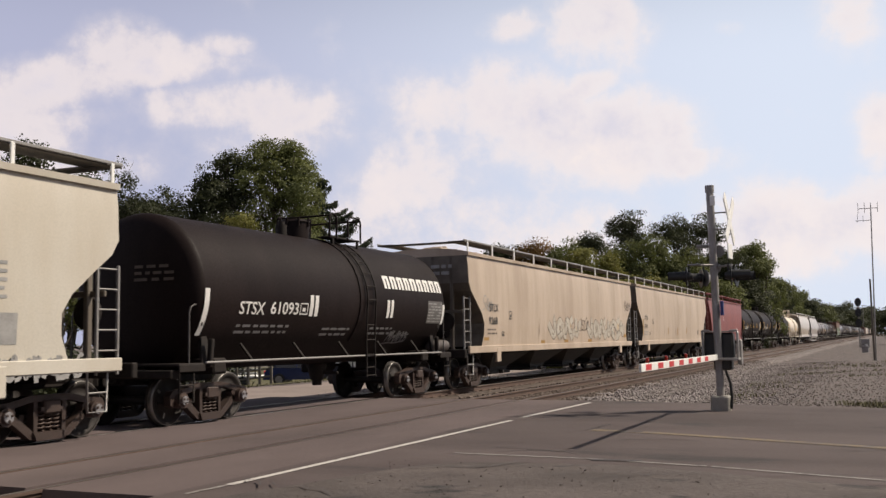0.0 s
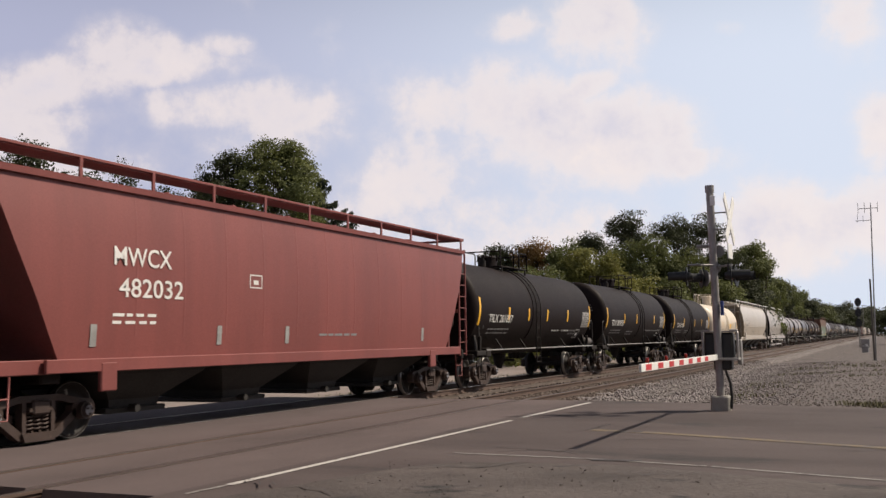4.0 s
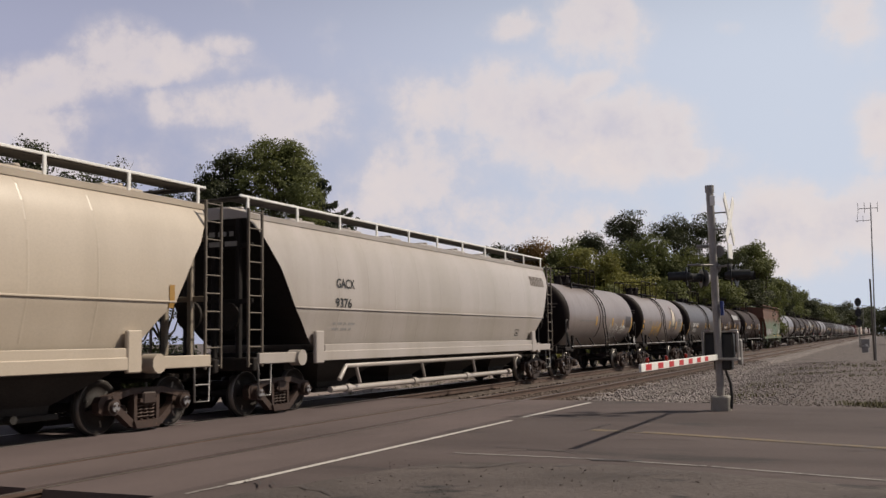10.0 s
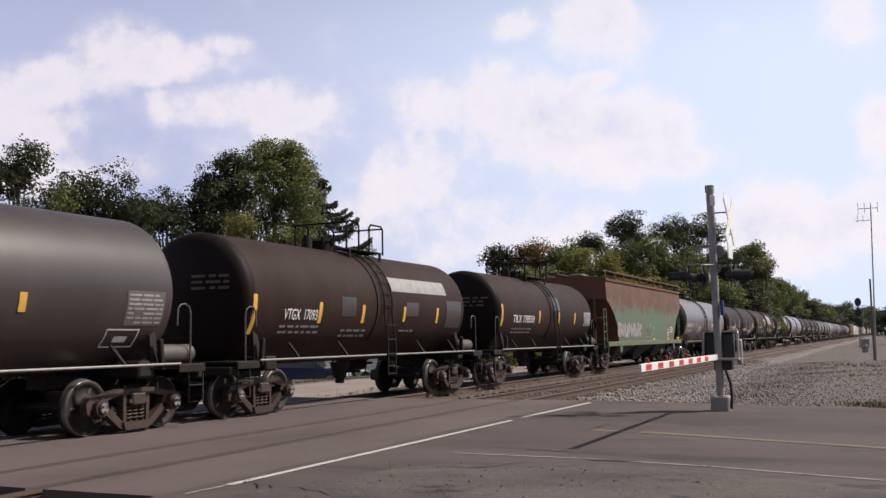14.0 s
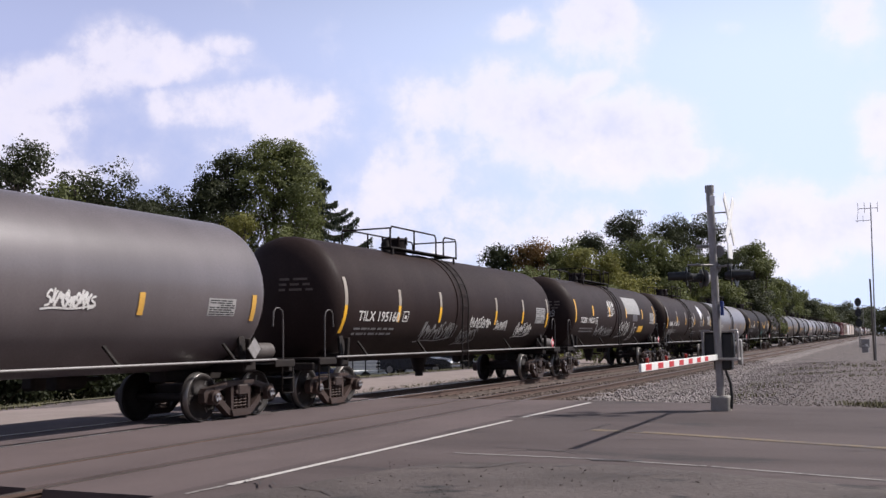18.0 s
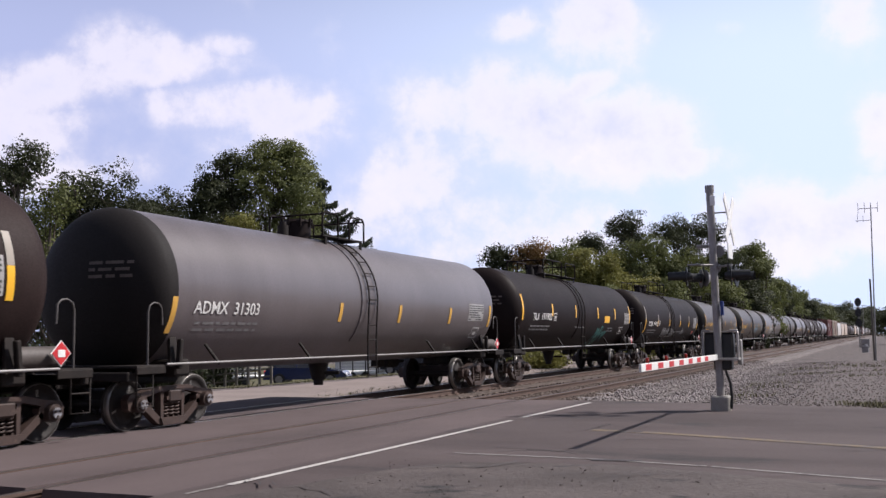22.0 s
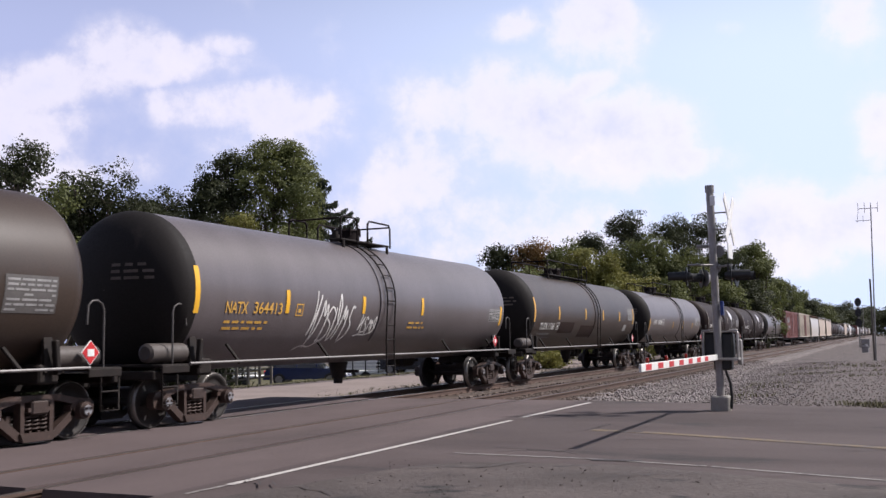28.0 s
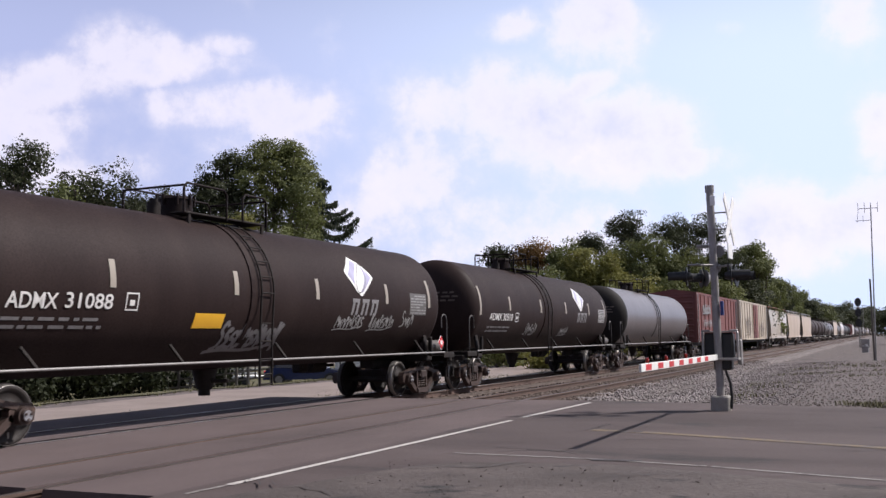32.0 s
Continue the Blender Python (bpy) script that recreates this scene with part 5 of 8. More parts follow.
def hopper_car(c):
    """c: u0, u1 (ends of the roof), c0, c1 (coupling points), profile kind and paint."""
    y_mid = (c["c0"] + c["c1"]) / 2
    half = (c["c1"] - c["c0"]) / 2
    car = thing("hopper_car", c["label"], "hopper car", group="freight train")
    a, b = c["u0"] - y_mid, c["u1"] - y_mid
    paint, style = c["paint"], c.get("style", "flat")
    near = not c.get("far")
    # except on green and maroon cars, end shade is part of the darker colour
    ends = {GREEN.name: RUST, MAROON.name: MAROON, CREAM.name: GRIMY_SHADED, CHALK.name: GRIMY_SHADED, TAN.name: surface("dusty_tan_end_paint", (0.30, 0.25, 0.19), 0.6, second=(0.16, 0.13, 0.10), scale=1.1, stretch=(1, 1, 0.4), bump=0.04)}.get(paint.name, SOOTSHADE)
    top = c.get("top", 4.02)
    # height, half-width and how far the end sheets lean in
    if style == "round":
        levels = [(1.42, 1.36, 2.1), (1.60, 1.41, 1.85), (1.9, 1.475, 1.55), (2.2, 1.545, 1.2), (2.6, 1.545, 0.95), (3.0, 1.525, 0.70), (3.3, 1.48, 0.45), (3.6, 1.40, 0.26), (3.85, 1.27, 0.08), (top, 1.13, 0.0)]
    elif style == "green":
        levels = [(1.25, 1.49, 2.1), (1.5, 1.51, 2.05), (2.0, 1.53, 1.75), (2.5, 1.53, 1.25), (2.9, 1.53, 0.5), (3.15, 1.52, 0.0), (3.6, 1.50, 0.0), (top, 1.46, 0.0)]
    elif style == "slope":
        levels = [(1.25, 1.47, 1.35), (1.6, 1.50, 1.15), (2.2, 1.53, 0.85), (2.9, 1.53, 0.48), (3.5, 1.50, 0.20), (top, 1.44, 0.0)]
    else:
        levels = [(1.25, 1.49, 1.0), (1.62, 1.51, 1.16), (1.95, 1.525, 1.18), (2.25, 1.53, 0.98), (2.6, 1.53, 0.55), (2.9, 1.53, 0.16), (3.15, 1.525, 0.0), (3.7, 1.50, 0.0), (top, 1.46, 0.0)]
    zs = [l[0] for l in levels]

    def at(z):
        z = max(zs[0], min(zs[-1], z))
        for (z0, w0, i0), (z1, w1, i1) in zip(levels, levels[1:]):
            if z <= z1:
                f = (z - z0) / (z1 - z0)
                return w0 + (w1 - w0) * f, i0 + (i1 - i0) * f
        return levels[-1][1:]

    def place(z):
        return at(z)[0]
    s = Shape()
    fine = []
    for (z0, *_), (z1, *_) in zip(levels, levels[1:]):
        fine += [z0 + (z1 - z0) * k / 2 for k in range(2)]
    fine.append(top)
    lower = fine

    def shell(heights, caps=True):
        sh = Shape()
        ny = 14
        for e in (1, -1):
            vs = []
            for z in heights:
                w, i = at(z)
                for k in range(ny + 1):
                    vs.append((e * w, a + i + (b - a - 2 * i) * k / ny, z))
            sh.face_set(vs, [(r * (ny + 1) + k, r * (ny + 1) + k + 1, (r + 1) * (ny + 1) + k + 1, (r + 1) * (ny + 1) + k) for r in range(len(heights) - 1) for k in range(ny)], True)
        return sh
    body = part("car_body", shell(lower), paint, car)
    for end in (0, 1):
        vs = []
        for z in lower:
            w, i = at(z)
            y = a + i if end == 0 else b - i
            vs += [(w, y, z), (-w, y, z)]
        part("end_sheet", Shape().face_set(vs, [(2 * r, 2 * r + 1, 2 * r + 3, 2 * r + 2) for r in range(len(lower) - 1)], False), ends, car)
    # roof with a low ridge and hatches
    w = levels[-1][1]
    roof = Shape()
    prof = [(w + 0.02, top - 0.05), (w + 0.065, top - 0.05), (w + 0.075, top + 0.05), (w * 0.75, top + 0.14), (w * 0.3, top + 0.20), (-w * 0.3, top + 0.20), (-w * 0.75, top + 0.14), (-w - 0.075, top + 0.05), (-w - 0.065, top - 0.05), (-w - 0.02, top - 0.05)]
    roof.loft([[(x, y, z) for x, z in prof] for y in (a - 0.01, b + 0.01)])
    part("roof", roof, RUST if style == "green" else paint, car)
    for k in range(8 if near else 0):
        y = a + (b - a) * (k + 0.5) / 8
        part("roof_hatch", kept(("hatch", paint.name), lambda: Shape().box((0, 0, 0), (0.62, 1.1, 0.12), 0.04).box((0, 0, 0.09), (0.5, 0.12, 0.06), 0.02).mesh("roof_hatch", paint)), None, car, at=pose(0, y, top + 0.25))
    # running boards on the roof edge, on posts
    rb = Shape()
    for e in (1, -1):
        rb.box((e * (w - 0.28), (a + b) / 2, top + 0.36), (0.5, b - a + 0.3, 0.035), 0.008)
    for e, y in ((-1, a - 0.05), (1, b + 0.05)):
        rb.box((0, y - e * 0.1, top + 0.35), (2 * w, 0.35, 0.035), 0.008)
    boards = part("running_board", rb, c.get("board", BOARD), car)
    for e in (1, -1):
        part("board_edge", Shape().box((e * (w - 0.02), (a + b) / 2, top + 0.39), (0.035, b - a + 0.3, 0.05), 0.008), c.get("post", SIGNWHITE if style == "round" else GALV), boards)
    n = 11
    for k in range(n):
        part("board_post", kept(("post", c.get("post", SIGNWHITE).name), lambda: Shape().box((0, 0, 0), (0.035, 0.075, 0.36), 0.008).mesh("board_post", c.get("post", SIGNWHITE))), None, boards, at=pose(w + 0.0, a + 0.1 + (b - a - 0.2) * k / (n - 1), top + 0.20))
    # faint weld seams of the side sheets
    if near:
        hs = [z for z in fine if z > 1.45]
        for k in range(1, c.get("seams", 11)):
            y = a + 2.35 + (b - a - 4.7) * (k - 0.5) / (c.get("seams", 11) - 1)
            seam = Shape()
            vs = []
            for z in hs:
                x = place(z)
                vs += [(x + 0.001, y - 0.03, z), (x + 0.004, y, z), (x + 0.001, y + 0.03, z)]
            seam.face_set(vs, [(3 * r + q, 3 * r + q + 1, 3 * r + q + 4, 3 * r + q + 3) for r in range(len(hs) - 1) for q in range(2)], False)
            part("side_seam", seam, paint, car)
    if style == "round":
        for e in (1, -1):
            part("side_lip", Shape().box((e * 1.548, (a + b) / 2, 2.20), (0.03, b - a - 2.4, 0.035), 0.008), paint, car)
    # side sill, end sills and platforms
    z0, z1 = c.get("sill", (1.06, 1.27))
    for e in (1, -1):
        s = Shape().box((e * 1.50, 0, (z0 + z1) / 2), (0.07, b - a - (4.1 if style == "round" else 2.3 if style == "slope" else 0.15), z1 - z0), 0.012)
        if style == "round":
            s.box((e * 1.49, 0, z1 + 0.07), (0.05, b - a - 4.3, 0.16), 0.01)
        part("side_sill", s, c.get("sillpaint", paint), car)
    for e, end in ((-1, -half), (1, half)):
        part("stub_sill", kept("hstub", lambda: Shape().box((0, 0, 0.95), (0.42, 3.1, 0.34), 0.03).mesh("stub_sill", STEEL)), None, car, at=pose(0, end - e * 1.9, 0))
        part("end_sill", kept("hend", lambda: Shape().box((0, 0, 1.05), (2.9, 0.14, 0.26), 0.02).mesh("end_sill", STEEL)), None, car, at=pose(0, end - e * 0.62, 0))
        part("body_bolster", kept("hbol", lambda: Shape().box((0, 0, 1.0), (2.5, 0.4, 0.2), 0.02).mesh("body_bolster", STEEL)), None, car, at=pose(0, end - e * 2.1, 0))
    if near:
        for e, end in ((-1, a), (1, b)):
            for x in (1.40, -1.40):
                part("end_ladder", ladder(Shape(), x, end + e * (0.02 if style not in ("flat", "green") else -0.1), 1.0, (top + 0.1) if style not in ("flat", "green") else 2.75, 0.46), c.get("laddermat", GALV if style in ("flat", "green") else GRIMY_SHADED), car)
                s = Shape().box((x, end - e * 0.75, 1.16), (0.07, 1.35 if style == "round" else 1.0, 0.22), 0.015)
                part("corner_sill", s, c.get("sillpaint", paint), car)
                part("stirrup", kept(("hstirrup", paint.name), lambda: Shape().pipe([(0, -0.22, 0), (0, -0.2, -0.62), (0, 0.2, -0.62), (0, 0.22, 0)], 0.02).pipe([(0, -0.2, -0.32), (0, 0.2, -0.32)], 0.016).mesh("stirrup", c.get("laddermat", GALV))), None, car, at=pose(x, end - e * 0.3, 1.05))
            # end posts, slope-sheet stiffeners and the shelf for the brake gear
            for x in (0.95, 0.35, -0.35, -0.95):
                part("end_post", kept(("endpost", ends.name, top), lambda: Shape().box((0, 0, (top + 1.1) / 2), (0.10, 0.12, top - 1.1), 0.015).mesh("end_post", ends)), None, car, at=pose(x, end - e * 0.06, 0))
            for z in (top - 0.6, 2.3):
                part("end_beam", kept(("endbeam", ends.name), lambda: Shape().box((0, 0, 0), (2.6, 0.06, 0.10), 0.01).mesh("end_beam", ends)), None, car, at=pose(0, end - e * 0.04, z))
            s = Shape().rod((0.4, end - e * 0.9, 1.75), (-0.5, end - e * 0.9, 1.75), 0.22, 14).box((0.0, end - e * 0.7, 1.15), (2.6, 1.3, 0.05), 0.01)
            s.rod((0.8, end + e * 0.06, 2.0), (0.8, end + e * 0.12, 2.0), 0.28, 16)
            part("brake_gear", s, STEEL, car)
            if style == "round":
                part("bolster_plate", Shape().box((1.50, end - e * 2.2, 1.36), (0.09, 0.34, 0.70), 0.02).rod((1.2, end - e * 1.55, 1.15), (1.5, end - e * 1.55, 1.15), 0.17, 12), c.get("sillpaint", paint), car)
            else:
                part("bolster_plate", Shape().box((1.50, end - e * 2.35, 0.98), (0.09, 0.36, 0.46), 0.02), c.get("sillpaint", paint), car)
    if near and c.get("marks"):
        s = Shape()
        bars(s, lambda z: 0.0, 0.0, top - 0.42, 0.7, 2, int(c["u0"]), 0.10, 0.2, 0.0)
        s.v = [(p[1] + 0.35, a - 0.125, p[2]) for p in s.v]
        part("end_stencil", s, SPRAYG, car)
    # hopper bays, much darker than the body
    bays = c.get("bays", 4)
    L = b - a - 4.4
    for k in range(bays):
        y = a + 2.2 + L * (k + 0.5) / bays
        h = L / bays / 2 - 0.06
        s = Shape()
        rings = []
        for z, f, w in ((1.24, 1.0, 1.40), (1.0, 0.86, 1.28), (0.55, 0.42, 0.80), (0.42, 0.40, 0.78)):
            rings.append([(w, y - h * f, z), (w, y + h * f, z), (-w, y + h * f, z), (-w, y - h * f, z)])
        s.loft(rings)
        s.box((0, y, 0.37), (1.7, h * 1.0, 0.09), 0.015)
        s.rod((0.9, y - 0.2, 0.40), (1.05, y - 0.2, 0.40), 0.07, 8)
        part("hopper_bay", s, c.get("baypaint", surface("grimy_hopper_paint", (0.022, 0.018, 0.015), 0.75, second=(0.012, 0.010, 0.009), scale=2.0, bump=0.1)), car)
    if style == "round" and c.get("pipes"):
        s = Shape().pipe([(1.42, a + 3.2, 0.62), (1.42, a + 3.5, 0.92), (1.42, b - 3.6, 0.92), (1.42, b - 3.3, 0.85)], 0.055, 10)
        s.pipe([(1.30, a + 3.0, 0.40), (1.30, b - 4.4, 0.40)], 0.07, 10)
        for k in range(bays):
            y = a + 2.2 + L * (k + 0.5) / bays
            s.rod((1.42, y, 0.92), (1.42, y + 0.2, 0.5), 0.04, 8).rod((1.30, y - 0.3, 0.40), (1.30, y - 0.1, 0.40), 0.10, 10)
        part("air_pipe", s, c.get("sillpaint", paint), car)
    truck(car, -half + 2.05, near)
    truck(car, half - 2.05, near)
    for e in (-1, 1):
        coupler(car, e * (half - 0.75), e)
    flank(car, c, place, a, b)
    return car, y_mid


def box_car(c):
    y_mid = (c["c0"] + c["c1"]) / 2
    half = (c["c1"] - c["c0"]) / 2
    car = thing("boxcar", c["label"], "boxcar", group="freight train")
    a, b = c["u0"] - y_mid, c["u1"] - y_mid
    top, paint = c.get("top", 4.35), c["paint"]
    part("car_body", Shape().box((0, (a + b) / 2, (top + 1.05) / 2), (2.98, b - a, top - 1.05), 0.05), paint, car)
    part("roof", Shape().loft([[(x, y, z) for x, z in ((1.53, top - 0.12), (1.53, top), (0, top + 0.22), (-1.53, top), (-1.53, top - 0.12))] for y in (a - 0.02, b + 0.02)]), c.get("roofpaint", paint), car)
    n = 12
    door = c.get("door", ((b - a) / 2, 3.0))
    for k in range(n + 1):
        y = a + 0.08 + (b - a - 0.16) * k / n
        if abs(y - a - door[0]) > door[1] / 2:
            part("side_rib", kept(("rib", paint.name), lambda: Shape().box((0, 0, 0), (0.07, 0.12, top - 1.3), 0.02).mesh("side_rib", paint)), None, car, at=pose(1.51, y, (top + 1.05) / 2))
    d = part("door", Shape().box((1.53, a + door[0], (top + 1.0) / 2), (0.08, door[1], top - 1.35), 0.02), c.get("doorpaint", paint), car)
    for z in (1.7, 2.4, 3.1, 3.8):
        part("door_rib", Shape().box((1.585, a + door[0], z), (0.04, door[1] - 0.2, 0.09), 0.015), c.get("doorpaint", paint), d)
    part("door_bar", Shape().rod((1.62, a + door[0] - door[1] * 0.3, 1.2), (1.62, a + door[0] - door[1] * 0.3, top - 0.3), 0.025), STEEL, d)
    part("door_track", Shape().box((1.56, (a + b) / 2, 1.08), (0.12, (b - a) * 0.7, 0.08), 0.01), paint, car)
    for e, end in ((-1, a), (1, b)):
        part("end_ladder", ladder(Shape(), 1.52, end - e * 0.4, 1.0, top - 0.1, 0.45), GALV, car)
        for k in range(8):
            part("end_rib", kept(("endrib", paint.name), lambda: Shape().box((0, 0, 0), (2.6, 0.10, 0.16), 0.04).mesh("end_rib", paint)), None, car, at=pose(0, end + e * 0.03, 1.4 + k * (top - 1.7) / 7))
    s = Shape()
    for e, end in ((-1, -half), (1, half)):
        s.box((0, end - e * 1.9, 0.92), (0.42, 3.4, 0.3), 0.03)
    s.box((0, 0, 0.93), (2.4, b - a, 0.22), 0.02)
    part("underframe", s, STEEL, car)
    truck(car, -half + 2.4)
    truck(car, half - 2.4)
    for e in (-1, 1):
        coupler(car, e * (half - 0.75), e)
    flank(car, c, lambda z: 1.56, a, b)
    return car, y_mid


TRAIN = [
    dict(kind="H", u0=-7.4, u1=12.35, paint=CHALK, label="dirty cream covered hopper car with rusty sills", bars=[(15.9, 2.75, 1.7, 6, SPRAYG)],
         panels=[(16.6, 1.55, 0.35, 0.4, SPRAYG), (17.5, 1.5, 0.3, 0.45, SPRAYG), (15.9, 1.5, 0.3, 0.35, SPRAYK)], scrawls=[(13.5, 1.0, 5.5, 0.35, SPRAYG, 0.08)]),
    dict(kind="T", u0=14.54, u1=25.13, paint=BLACK, sharp=True, lad=0.83, railspan=(-0.6, 0.9), label="black tank car with white lettering and white end stripes",
         marks=[("STSX", 1.06, 2.03, 0.24, 0.82), ("61093", 2.08, 2.05, 0.24, 0.99)], frames=[(3.14, 2.05, 0.3, 0.22)],
         stripes=[(0.0, 1.62, 2.48), (3.50, 2.02, 2.47), (3.70, 2.02, 2.47), (6.98, 2.03, 2.47), (7.19, 2.04, 2.48), (10.2, 1.9, 2.44)], stripe=LETTER,
         bars=[(1.10, 1.78, 1.8, 2, FAINT), (4.2, 1.73, 1.2, 2, FAINT), (6.35, 1.75, 1.2, 2, FAINT)], logo="serif", scrawls=[(7.44, 1.44, 1.1, 0.32, FAINT, 0.04)], grid=[(9.3, 1.92, 0.9, 0.6)], gridink=FAINT),
    dict(kind="H", u0=26.58, u1=46.33, paint=CREAM, label="cream covered hopper car with sprayed graffiti along its side", marks=[("STLX", 1.54, 2.33, 0.23, 0.76), ("9268", 1.49, 1.93, 0.22, 0.72)], ink=LETTERK,
         bars=[(1.41, 1.74, 0.8, 2, SPRAYK)], frames=[(3.25, 2.10, 0.25, 0.24), (2.60, 1.56, 0.22, 0.12)],
         tags=[(7.46, 1.29, 3.7, 1.12, GRAFFITI, SPRAYK), (12.35, 1.29, 5.8, 1.10, GRAFFITI, SPRAYK)],
         scrawls=[(11.19, 1.80, 1.1, 0.48, SPRAYK, 0.03), (18.3, 2.75, 1.1, 0.42, SPRAYK, 0.03), (1.0, 2.35, 0.7, 0.5, SPRAYG, 0.03)],
         panels=[(1.14, 1.43, 0.41, 0.1, OLDTAPE), (6.44, 1.30, 0.42, 0.1, OLDTAPE), (9.15, 1.30, 0.5, 0.1, OLDTAPE), (12.29, 1.30, 0.55, 0.1, OLDTAPE), (18.1, 1.45, 0.5, 0.16, OLDTAPE)]),
    dict(kind="H", u0=47.46, u1=67.18, paint=CREAM, label="weathered cream covered hopper car with rust streaks", marks=[("STLX", 1.52, 2.32, 0.22, 0.78), ("9511", 1.46, 1.89, 0.21, 0.63)], ink=LETTERK,
         bars=[(1.4, 1.68, 0.9, 2, SPRAYG)], frames=[(3.26, 2.11, 0.25, 0.23), (2.56, 1.56, 0.26, 0.1)], stripe=OLDTAPE, stripes=[(1.12, 1.55, 2.35), (7.13, 1.56, 1.94), (9.75, 1.55, 1.96), (12.49, 1.58, 1.99), (17.2, 1.5, 1.85)], panels=[(16.2, 1.55, 0.4, 0.28, SPRAYK)], streaks=True),
    dict(kind="H", u0=68.48, u1=84.92, paint=MAROON, style="slope", label="maroon covered hopper car with white lettering", marks=[("MWCX", 2.36, 2.76, 0.30, 1.36), ("482032", 2.47, 2.25, 0.30, 1.55)], ink=LETTER,
         bars=[(2.36, 1.93, 1.0, 2, LETTER), (8.5, 1.6, 1.6, 1, FAINT)], frames=[(5.96, 2.53, 0.4, 0.24)], stripe=SPRAYG, stripes=[(1.9, 1.45, 1.8), (5.0, 1.45, 1.8), (7.2, 1.45, 1.8), (13.5, 1.45, 1.8)], board=MAROON, post=MAROON, laddermat=MAROON),
    dict(kind="T", u0=85.9, u1=98.2, paint=BLACK, sharp=True, lad=-0.71, label="black tank car with yellow stripes and white data panel", stripes=[(0.1, 1.9, 2.75), (2.6, 2.08, 2.5), (4.5, 2.08, 2.5), (6.47, 2.08, 2.50), (8.88, 2.09, 2.53), (11.85, 1.90, 2.75)], marks=[("TILX 201837", 0.95, 2.0, 0.24, 2.05)],
         bars=[(1.1, 1.76, 1.8, 2, None), (7.38, 1.73, 0.83, 1, LETTER), (8.61, 1.73, 0.84, 1, LETTER), (9.56, 1.73, 0.9, 2, None)], grid=[(10.90, 1.89, 0.9, 0.60)], frames=[(10.4, 1.47, 0.55, 0.30)]),
    dict(kind="T", u0=100.55, u1=112.8, paint=BLACK, sharp=True, lad=0.62, label="black tank car with yellow stripes and white lettering", stripes=[(0.05, 1.91, 2.77), (3.06, 2.10, 2.55), (5.46, 2.11, 2.56), (9.28, 2.11, 2.57), (11.82, 1.92, 2.76)],
         marks=[("TILX 201858", 0.90, 2.00, 0.24, 2.05)], bars=[(1.04, 1.76, 1.74, 2, None), (3.99, 1.7, 1.14, 2, None), (7.57, 1.76, 2.9, 1, None)], grid=[(10.80, 1.96, 0.9, 0.57)], frames=[(10.5, 1.51, 0.6, 0.28)]),
    dict(kind="T", u0=115.09, u1=127.23, paint=BLACK, sharp=True, lad=-0.63, label="black tank car with yellow stripes and white lettering", stripes=[(0.05, 1.92, 2.76), (2.97, 2.09, 2.54), (6.48, 2.06, 2.54), (8.93, 2.13, 2.54), (11.75, 1.93, 2.74)],
         marks=[("TILX 201855", 1.01, 1.99, 0.24, 2.0)], bars=[(1.07, 1.79, 1.67, 2, None), (3.67, 1.76, 1.09, 2, None), (7.5, 1.75, 2.6, 1, None)], grid=[(10.78, 1.96, 0.9, 0.56)]),
    dict(kind="T", u0=129.63, u1=141.15, paint=WHITE, railing=WHITE, rail="w", frame=WHITE, dome=0.66, dome_at=-0.55, rail_h=0.85, R=1.43, zc=2.37, lad=0.44, railspan=(-1.7, 0.95), label="white tank car stained with rust along its ladder", ink=LETTERK, stripe=YELLOW,
         stripes=[(0.12, 1.90, 2.73), (3.80, 2.11, 2.53), (6.74, 2.14, 2.57), (8.55, 2.12, 2.53), (11.0, 2.0, 2.6)],
         marks=[("OLNX 715057", 0.66, 2.00, 0.23, 2.13)], frames=[(3.04, 2.01, 0.23, 0.22)], bars=[(0.76, 1.79, 1.79, 2, SPRAYK), (3.57, 1.9, 1.1, 4, SPRAYG), (7.42, 1.68, 0.86, 2, SPRAYG), (8.94, 1.86, 1.19, 1, SPRAYK)], panels=[(7.46, 1.98, 0.67, 0.36, YELLOW), (9.9, 1.5, 0.35, 0.22, SPRAYK)], grid=[(10.3, 2.0, 0.8, 0.5)], gridink=SPRAYG),
    dict(kind="H", u0=143.18, u1=161.38, paint=TAN, style="round", label="glossy tan covered hopper car with rounded sides", marks=[("TILX", 2.69, 2.66, 0.22, 0.59), ("57368", 2.63, 2.24, 0.21, 0.97)], ink=LETTERK, bars=[(2.52, 1.93, 0.92, 2, SPRAYG), (7.2, 1.75, 1.2, 2, SPRAYG)], frames=[(4.45, 2.46, 0.24, 0.22)],
         stripe=OLDTAPE, stripes=[(1.95, 2.09, 2.53), (16.85, 2.09, 2.49)], panels=[(4.62, 1.14, 1.56, 0.05, REDTXT), (4.7, 1.21, 1.4, 0.05, REDTXT), (8.91, 1.16, 1.3, 0.05, REDTXT)], slants=[4.35, 6.81, 9.25, 11.85]),
    dict(kind="H", u0=162.72, u1=180.81, paint=PALE, style="round", pipes=True, sillpaint=PALE, label="pale grey covered hopper car with rounded sides and air pipes", marks=[("GACX", 2.83, 2.68, 0.2, 0.79), ("9376", 2.77, 2.24, 0.2, 0.71)], ink=LETTERK, bars=[(2.75, 1.85, 1.0, 2, SPRAYG)],
         frames=[(14.35, 1.57, 0.36, 0.18)], brand=(15.9, 3.3, 1.5, 0.34)),
